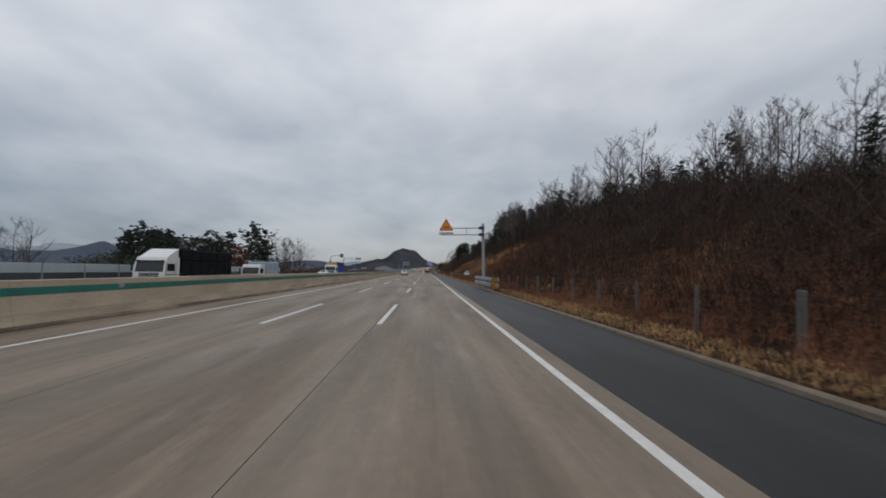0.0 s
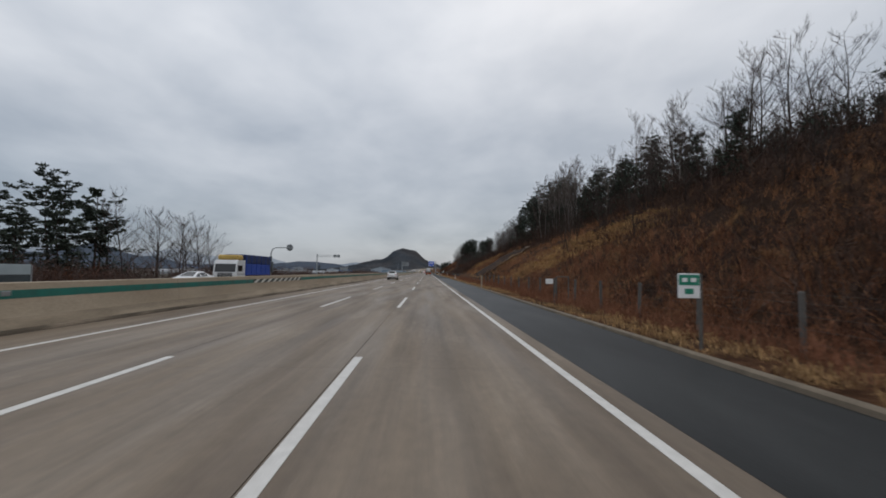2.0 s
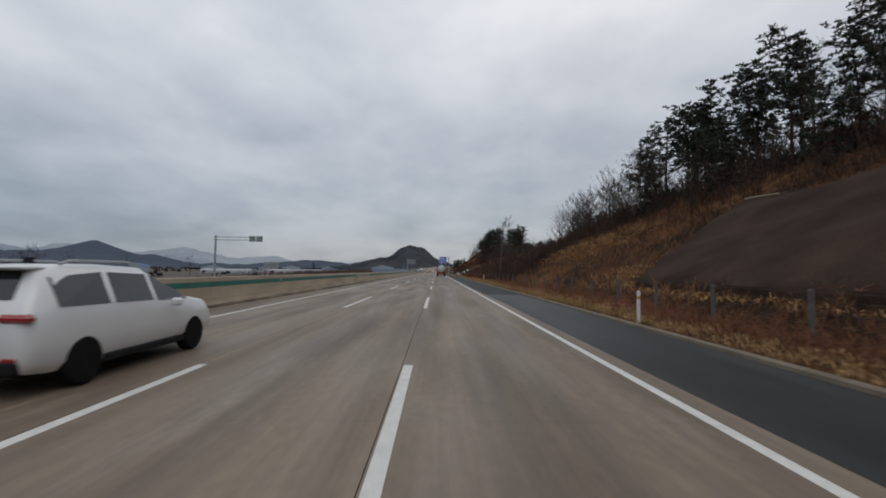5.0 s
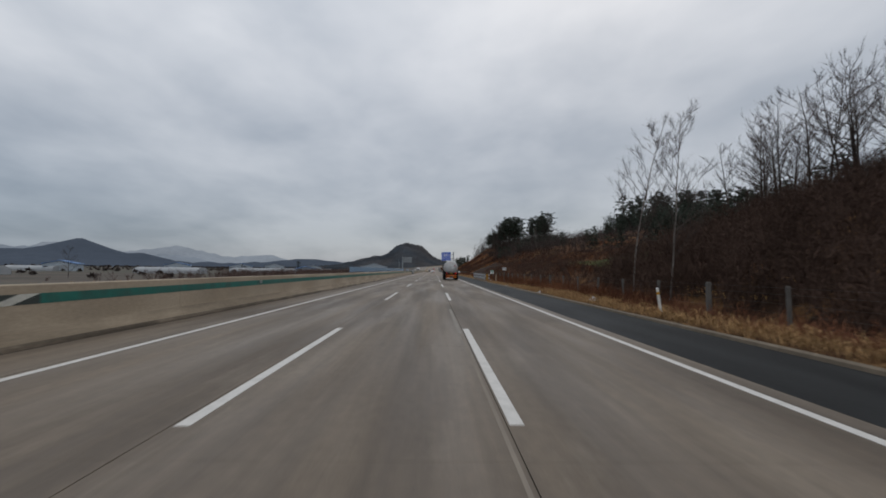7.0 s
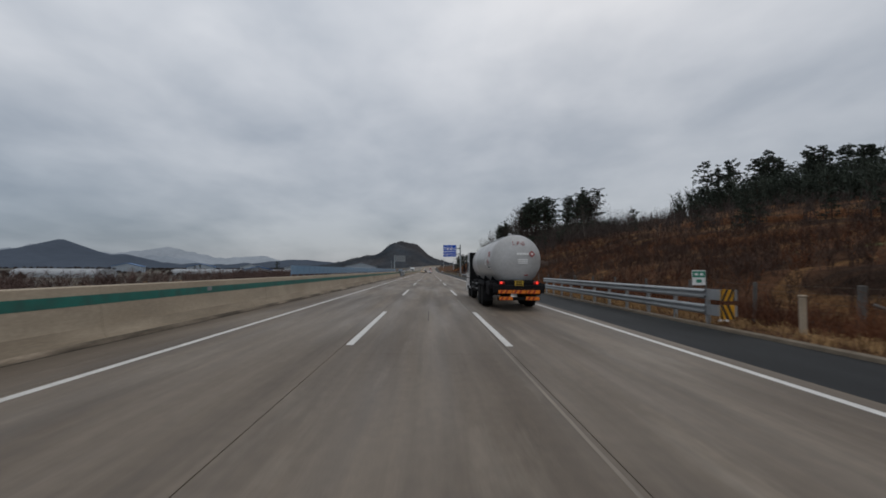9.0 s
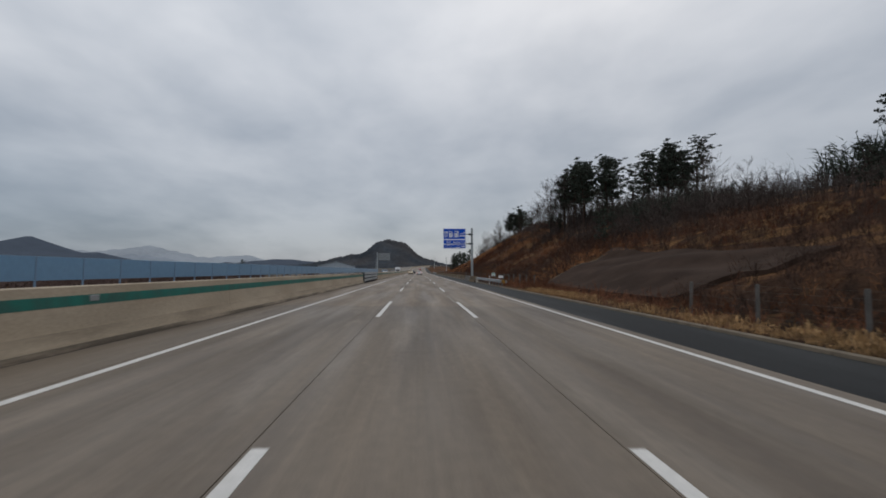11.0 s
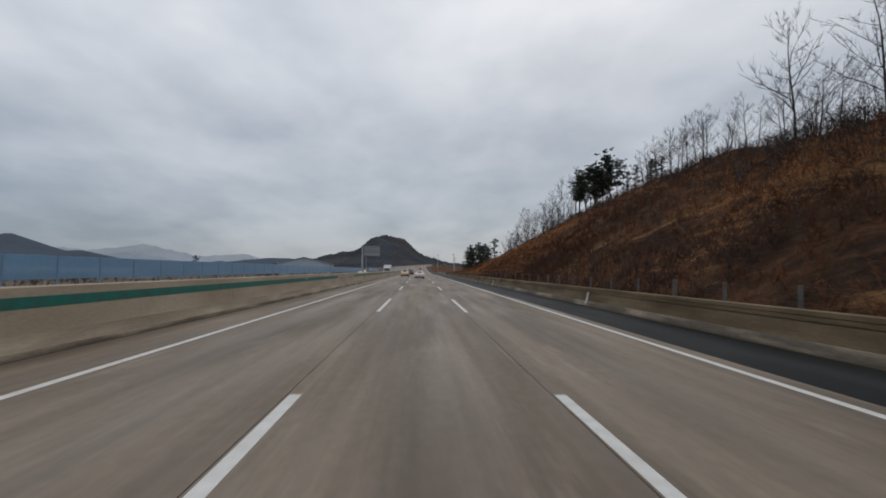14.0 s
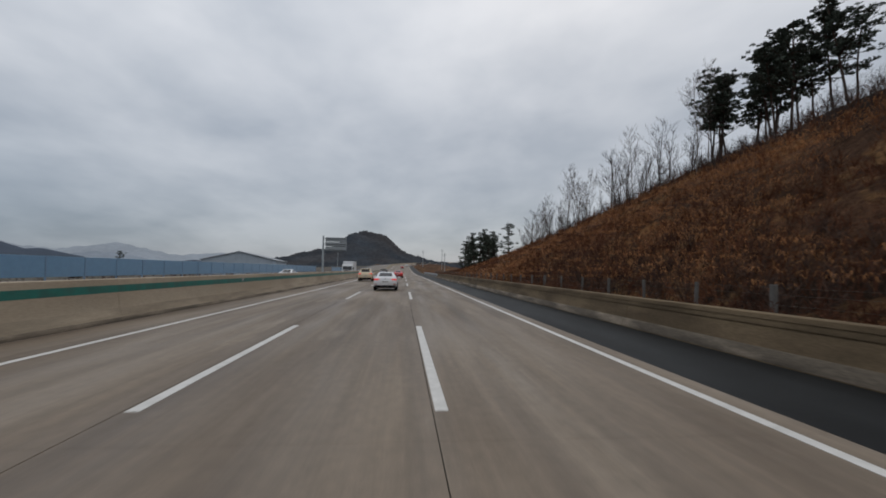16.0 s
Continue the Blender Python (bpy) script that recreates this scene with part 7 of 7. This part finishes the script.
def cab_of(parent, w, h, d, y, paint, tall=True):
    """A forward-control cab whose front is at y, looking along +y."""
    lo = 0.55
    side = [(y - d, lo), (y - 0.05, lo), (y, lo + 0.25), (y, h * 0.50), (y - 0.22, h * 0.86), (y - 0.5, h), (y - d, h)]
    s = Shape()
    n = len(side)
    for x in (-w / 2, w / 2):
        s.v += [(x * (0.97 if k in (4, 5) else 1), py, pz) for k, (py, pz) in enumerate(side)]
    s.f += [tuple(range(n)), tuple(range(2 * n - 1, n - 1, -1))] + [(k, k + n, (k + 1) % n + n, (k + 1) % n) for k in range(n)]
    part("cab", s, paint, parent)
    part("windscreen", Shape().add([(-w * 0.44, y + 0.015, h * 0.52), (w * 0.44, y + 0.015, h * 0.52), (w * 0.43, y - 0.19, h * 0.84), (-w * 0.43, y - 0.19, h * 0.84),
                                    (-w * 0.44, y - 0.02, h * 0.52), (w * 0.44, y - 0.02, h * 0.52), (w * 0.43, y - 0.22, h * 0.84), (-w * 0.43, y - 0.22, h * 0.84)],
                                   [(0, 1, 2, 3), (7, 6, 5, 4), (0, 4, 5, 1), (1, 5, 6, 2), (2, 6, 7, 3), (3, 7, 4, 0)]), M_GLASS, parent)
    for k in (-1, 1):
        part("side_window", Shape().box((k * w / 2, y - d * 0.42, h * 0.66), (0.03, d * 0.5, h * 0.24), 0.01), M_GLASS, parent)
        part("headlamp", Shape().box((k * w * 0.38, y + 0.01, lo + 0.25), (0.32, 0.06, 0.2), 0.03), M_CLEAR, parent)
        part("mirror", Shape().box((k * (w / 2 + 0.18), y - 0.15, h * 0.66), (0.12, 0.14, 0.55), 0.04), M_TRIM, parent)
        part("mirror_arm", Shape().tube([(k * w / 2, y - 0.2, h * 0.78), (k * (w / 2 + 0.18), y - 0.15, h * 0.76)], 0.02, 6), M_TRIM, parent)
        part("door_line", Shape().box((k * w / 2, y - d * 0.75, h * 0.5), (0.012, 0.02, h * 0.7)), M_TRIM, parent)
        part("door_handle", Shape().box((k * (w / 2 + 0.015), y - d * 0.68, h * 0.50), (0.03, 0.16, 0.04), 0.008), M_TRIM, parent)
        part("side_stripe", Shape().box((k * (w / 2 + 0.004), y - d * 0.5, h * 0.43), (0.012, d * 0.9, 0.05)), M_TRIM, parent)
        part("wheel_arch", Shape().box((k * (w / 2 - 0.02), y - d * 0.62, lo + 0.06), (0.07, 1.15 * d / 2.1, 0.22), 0.05), M_TRIM, parent)
        part("wiper", Shape().tube([(k * w * 0.1, y + 0.03, h * 0.53), (k * w * 0.34, y - 0.02, h * 0.60)], 0.012, 4), M_TRIM, parent)
        if tall:
            part("marker_lamp", Shape().box((k * w * 0.38, y - 0.10, h * 0.90), (0.16, 0.05, 0.05), 0.012), M_AMBER, parent, "amber marker lamp")
    if tall:
        part("sun_visor", Shape().box((0, y - 0.11, h * 0.865), (w * 0.9, 0.16, 0.09), 0.03), M_TRIM, parent, "dark sun visor")
    part("grille", Shape().box((0, y + 0.005, h * 0.40), (w * 0.62, 0.04, h * 0.16), 0.02), M_TRIM, parent)
    for k in range(3):
        part("grille_bar", Shape().box((0, y + 0.03, h * (0.355 + 0.045 * k)), (w * 0.6, 0.02, 0.025), 0.006), paint, parent)
    part("bumper", Shape().box((0, y - 0.02, lo - 0.06), (w, 0.22, 0.36), 0.05), paint, parent)


def lorry(label, x, y_front, turn, length, w, h_cab, d_cab, z_bed, z_top, box_mat, top_mat=None, r=0.5, axles=None, fairing=False):
    t = thing("lorry", label, "lorry", (x, y_front, 0.012), turn, "vehicles on the motorway")
    cab_of(t, w, h_cab, d_cab, 0, M_CABWHITE, fairing)
    part("chassis", Shape().box((0, -length / 2, 0.75), (0.9, length - 0.4, 0.3), 0.03), M_CHASSIS, t)
    y0, y1 = -length, -d_cab - 0.25
    split = z_bed + (z_top - z_bed) * 0.55
    if top_mat:
        part("load_body", Shape().box((0, (y0 + y1) / 2, (z_bed + split) / 2), (w, y1 - y0, split - z_bed), 0.04), box_mat, t)
        part("canopy", Shape().box((0, (y0 + y1) / 2, (split + z_top) / 2), (w * 0.99, y1 - y0 - 0.02, z_top - split), 0.09), top_mat, t)
    else:
        part("load_body", Shape().box((0, (y0 + y1) / 2, (z_bed + z_top) / 2), (w, y1 - y0, z_top - z_bed), 0.06), box_mat, t)
    n = max(3, round((y1 - y0) / 1.6))
    for k in range(n + 1):
        for s in (-1, 1):
            part("rib", Shape().box((s * (w / 2 + 0.012), y0 + (y1 - y0) * k / n * 0.98 + 0.05, (z_bed + z_top) / 2), (0.03, 0.06, z_top - z_bed - 0.1)), box_mat, t)
    for s in (-1, 1):
        part("side_guard", Shape().box((s * (w / 2 - 0.06), (y0 + y1) / 2, 0.65), (0.05, (y1 - y0) * 0.5, 0.3), 0.02), M_CHASSIS, t)
        part("tail_lamp", Shape().box((s * w * 0.4, y0 - 0.02, 0.85), (0.3, 0.06, 0.12), 0.02), M_TAIL, t)
        for a in axles:
            wheel(t, s * (w / 2 - 0.16), -a, r, 0.3, s, M_RIM)
    if fairing:
        part("wind_deflector", Shape().add([(-w * 0.45, -0.55, h_cab), (w * 0.45, -0.55, h_cab), (w * 0.45, -d_cab, h_cab + 0.7), (-w * 0.45, -d_cab, h_cab + 0.7), (-w * 0.45, -d_cab, h_cab),
                                            (w * 0.45, -d_cab, h_cab)], [(0, 1, 2, 3), (3, 2, 5, 4), (0, 3, 4), (1, 5, 2), (0, 4, 5, 1)]), M_CABWHITE, t, "white roof deflector")
    return t


lorry("white-cabbed lorry with a black tarpaulin body", -20.2, 35.0, 180, 12, 2.45, 2.45, 2.1, 1.0, 3.15, M_TARP, M_TARP, 0.5, (1.4, 7.4, 8.7), True)
lorry("small white lorry with a pale box body", -17.0, 47.0, 180, 6.0, 1.9, 2.05, 1.6, 0.85, 2.35, M_BOXGREY, None, 0.36, (1.0, 4.7))
blue_lorry = lorry("lorry with a blue tarpaulin body and white cab", -19.9, 100.2, 180, 10.0, 2.45, 2.65, 2.2, 1.0, 3.3, M_BLUETARP, M_NAVY, 0.5, (1.4, 6.6, 7.9))
part("roof_box", Shape().box((0, -1.35, 2.93), (2.1, 1.55, 0.52), 0.12), M_YELLOWBOX, blue_lorry, "yellow box on the cab roof")
lorry("white box lorry coming on the far carriageway", -12.9, 530.0, 180, 8.0, 2.35, 2.6, 1.9, 1.0, 3.3, M_CABWHITE, None, 0.45, (1.2, 6.0))

# the gas tanker in the nearside lane
M_TANK = material("pale grey tank paint", (0.46, 0.465, 0.47), 0.4, spread=0.09, scale=0.8, fine=10, second=(0.33, 0.325, 0.32), second_scale=0.45, coat=0.2)
M_REDTEXT = material("dark red lettering", (0.30, 0.03, 0.03), 0.6, spread=0.1)
M_ORANGEBOARD = material("orange reflective board", (0.75, 0.20, 0.015), 0.45, spread=0.06, emit=None)
M_REDBAR = material("red reflective bar", (0.33, 0.03, 0.015), 0.45, spread=0.06)
tanker = thing("gas_tanker", "gas tanker lorry with a pale grey cylindrical tank", "tanker lorry", (1.90, 261.4, 0.012), 0, "vehicles on the motorway")
RT, ZT = 1.09, 2.10
DOME, RIM = 0.48, 0.86
dome = [(RT * math.sin(a), -DOME * math.cos(a)) for a in np.linspace(0.02, math.pi / 2, 12)]
prof = [(r, RIM + z) for r, z in dome] + [(RT, 2.6), (RT, 5.0), (RT, 8.7)] + [(r, 9.3 - z - 0.6) for r, z in reversed(dome)]
tank = part("tank", Shape().lathe(prof, 48, Matrix.Translation((0, 0, ZT)) @ pose(0, 0, 0, -90)), M_TANK, tanker, "pale grey pressure vessel", smooth=40)
for y in (0.88, 3.6, 6.1, 8.6):
    part("weld_band", Shape().lathe([(RT + 0.002, y - 0.02), (RT + 0.006, y), (RT + 0.002, y + 0.02)], 48, Matrix.Translation((0, 0, ZT)) @ pose(0, 0, 0, -90)), M_TANK, tank)
part("walkway", Shape().box((0, 5.0, ZT + RT + 0.03), (0.5, 4.2, 0.05), 0.01), M_STEEL, tank)
part("manhole", Shape().lathe([(0.09, 0), (0.09, 0.16), (0.05, 0.2)], 12, Matrix.Translation((0, 2.2, ZT + RT - 0.02))), M_TANK, tank)
for s in (-1, 1):
    part("chassis_rail", Shape().box((s * 0.42, 5.6, 0.95), (0.12, 10.6, 0.28), 0.02), M_CHASSIS, tanker)
for y in (2.0, 4.6, 7.6):
    part("saddle", Shape().prism([(-0.95, 1.05), (0.95, 1.05), (0.8, 1.55), (0.4, 1.30), (-0.4, 1.30), (-0.8, 1.55)], 0.18, Matrix.Translation((0, y, 0))), M_CHASSIS, tanker)
for s in (-1, 1):
    for y in (2.7, 4.02, 8.7, 10.5):
        wheel(tanker, s * 1.0, y, 0.5, 0.46 if y < 5 else 0.32, s, M_CHASSIS if y < 5 else M_RIM, True)
    part("mudguard", Shape().sweep([(s * 0.78, 1.10), (s * 1.22, 1.10), (s * 1.24, 1.02), (s * 1.22, 1.06), (s * 0.78, 1.06)], [2.0, 4.7]), M_CHASSIS, tanker)
    part("mud_flap", Shape().box((s * 1.0, 2.08, 0.50), (0.42, 0.03, 0.45), 0.01), M_TRIM, tanker)
    part("side_guard", Shape().box((s * 1.18, 6.4, 0.72), (0.05, 2.8, 0.1), 0.02).box((s * 1.18, 6.4, 0.98), (0.05, 2.8, 0.1), 0.02), M_DARKSTEEL, tanker)
    # plain black box added to stand for the shade between the axles
    part("side_box", Shape().box((s * 0.98, 6.5, 0.85), (0.45, 1.6, 0.6), 0.04), M_CHASSIS, tanker)
    # plain black box added to fill the dark space behind the rear wheels
    part("valve_box", Shape().box((s * 0.84, 1.45, 0.90), (0.58, 1.0, 0.62), 0.05), M_CHASSIS, tanker, "plain black box filling the dark space under the tank")
    part("wheel_skirt", Shape().box((s * 1.17, 3.36, 1.10), (0.06, 2.5, 0.22), 0.03), M_CHASSIS, tanker)
    part("rear_fender", Shape().box((s * 1.0, 0.75, 0.98), (0.40, 0.6, 0.30), 0.06), M_CHASSIS, tanker)
cab_of(tanker, 2.36, 2.78, 2.1, 12.0, M_CABWHITE)
part("cab_back", Shape().box((0, 9.80, 1.72), (2.36, 0.16, 2.1), 0.05), M_CHASSIS, tanker)
# rear cabinet, lamps and warning boards
part("rear_cabinet", Shape().box((0, 0.60, 1.06), (1.45, 0.8, 0.42), 0.05), M_CHASSIS, tanker)
part("rear_beam", Shape().box((0, 0.10, 0.90), (2.1, 0.16, 0.34), 0.03), M_CHASSIS, tanker)
part("under_guard", Shape().box((0, 0.16, 0.50), (1.75, 0.12, 0.14), 0.02), M_CHASSIS, tanker)
for s in (-1, 1):
    part("guard_arm", Shape().box((s * 0.5, 0.2, 0.68), (0.1, 0.12, 0.3), 0.02), M_CHASSIS, tanker)
    part("tail_lamp", Shape().box((s * 0.70, 0.06, 1.15), (0.22, 0.08, 0.12), 0.02), M_TAIL, tanker)
    part("lit_lamp", Shape().lathe([(0.055, 0), (0.05, 0.03)], 14, pose(s * 0.74, 0.02, 1.16, 90)), M_TAILON, tanker, "lit red lamp")


def warn_board(x, z, w, h):
    b = part("warning_board", Shape().box((x, 0.0, z), (w, 0.02, h), 0.005), M_ORANGEBOARD, tanker, "orange board with red slanted bars")
    for k in range(max(2, round(w / 0.2))):
        a = x - w / 2 + 0.04 + k * 0.2
        if a + 0.16 < x + w / 2:
            part("bar", Shape().prism([(a, z - h / 2 + 0.005), (a + 0.08, z - h / 2 + 0.005), (a + 0.16, z + h / 2 - 0.005), (a + 0.08, z + h / 2 - 0.005)], 0.006, Matrix.Translation((0, -0.013, 0))),
                 M_REDBAR, b)


for x in (-0.575, 0.0, 0.575):
    warn_board(x, 0.79, 0.55, 0.14)
for x in (-0.55, 0.55):
    warn_board(x, 0.52, 0.55, 0.14)
plate = part("plate", Shape().box((0, 0.04, 1.14), (0.36, 0.03, 0.2), 0.006), M_PLATEY, tanker, "yellow plate with dark bars")
for k in range(2):
    part("bar", Shape().box((0, 0.022, 1.19 - 0.09 * k), (0.26, 0.006, 0.05)), M_TRIM, plate)


def on_dome(x, z, lift=0.012):
    """A pose on the tank's rounded rear end, facing backwards."""
    rr = min(0.97, math.hypot(x, z) / RT)
    a = math.asin(rr)
    y = RIM - DOME * math.cos(a)
    slope = DOME / RT * rr / math.sqrt(1 - rr * rr)
    d = Vector((x, 0, z)) / max(1e-6, math.hypot(x, z))
    nrm = Vector((d.x * slope, -1, d.z * slope)).normalized()
    right = Vector((1, 0, 0)) - nrm * nrm.x
    right.normalize()
    up_ = nrm.cross(right)
    m = Matrix((right, up_, nrm)).transposed().to_4x4()
    m.translation = Vector((x, y, ZT + z)) + nrm * lift
    return m


for ch, x in (("L", -0.10), ("P", 0.08), ("G", 0.26)):
    lettering(ch, 0.23, 0, 0, 0, M_REDTEXT, tank, "letter", turn=on_dome(x - 0.10, 0.63))
part("placard", Shape().box((0, 0, 0), (0.21, 0.21, 0.008), 0.0), M_REDTEXT, tank, "red diamond placard", at=on_dome(0.62, 0.26, 0.02) @ pose(0, 0, 0, 0, 0, 45))
part("placard_mark", Shape().box((0, 0, 0.008), (0.09, 0.09, 0.006)), M_SIGNWHITE, tank, at=on_dome(0.62, 0.26, 0.02) @ pose(0, 0, 0, 0, 0, 45))
for k in range(5):
    part("bar", Shape().box((0, 0, 0), (0.09, 0.10, 0.006)), M_SIGNWHITE, tank, at=on_dome(0.02 + 0.105 * k, 0.26, 0.016))
for k in range(3):
    part("bar", Shape().box((0, 0, 0), (0.42, 0.055, 0.006)), M_SIGNWHITE, tank, at=on_dome(0.22, 0.02 - 0.075 * k, 0.022))
part("marker", Shape().box((0, 0, 0), (0.16, 0.05, 0.02), 0.01), M_TAIL, tank, "small red marker lamp", at=on_dome(0.38, -0.62, 0.02))


def on_side(y, z):
    """A pose on the tank's left flank."""
    a = math.asin(z / RT)
    nrm = Vector((-math.cos(a), 0, math.sin(a)))
    right = Vector((0, -1, 0))
    m = Matrix((right, nrm.cross(right), nrm)).transposed().to_4x4()
    m.translation = Vector((0, y, ZT)) + nrm * (RT + 0.012)
    return m


for ch, y in (("L", 1.76), ("P", 1.52), ("G", 1.28)):
    lettering(ch, 0.36, 0, 0, 0, M_REDTEXT, tank, "letter", turn=on_side(y, 0.14))
part("placard", Shape().box((0, 0, 0), (0.17, 0.17, 0.008)), M_REDTEXT, tank, "red diamond placard", at=on_side(1.53, -0.04) @ pose(0, 0, 0, 0, 0, 45))
for y, z, w, h, m in ((1.42, -0.29, 0.92, 0.19, M_TRIM), (1.42, -0.29, 0.86, 0.145, M_SIGNWHITE), (2.5, 0.04, 0.30, 0.045, M_SIGNWHITE), (2.5, -0.03, 0.30, 0.045, M_SIGNWHITE), (2.5, -0.10, 0.30, 0.045, M_SIGNWHITE), (2.5, -0.17, 0.30, 0.045, M_SIGNWHITE)):
    part("bar", Shape().box((0, 0, 0), (w, h, 0.006 if m == M_TRIM else 0.012)), m, tank, at=on_side(y, z))
for k in range(6):
    part("bar", Shape().box((0, 0, 0.008), (0.08, 0.085, 0.006)), M_TRIM, tank, at=on_side(1.70 - 0.11 * k, -0.29))


# ---- concrete slabs of the carriageway, each its own piece ----
EDGES = [-8.95, -7.32, -3.66, -0.11, 4.04]
for a, b in zip(EDGES, EDGES[1:]):
    w = b - a - 0.012
    box = Shape().box((w / 2, 3, -0.15), (w, 5.996, 0.30))
    # old: the same slab in the darker concrete colour
    fresh, old = box.mesh("slab", M_SLAB, 0), box.mesh("slab", M_SLABDARK, 0)
    for k in range(75):
        # a stretch of slabs in a darker colour beside the terrace
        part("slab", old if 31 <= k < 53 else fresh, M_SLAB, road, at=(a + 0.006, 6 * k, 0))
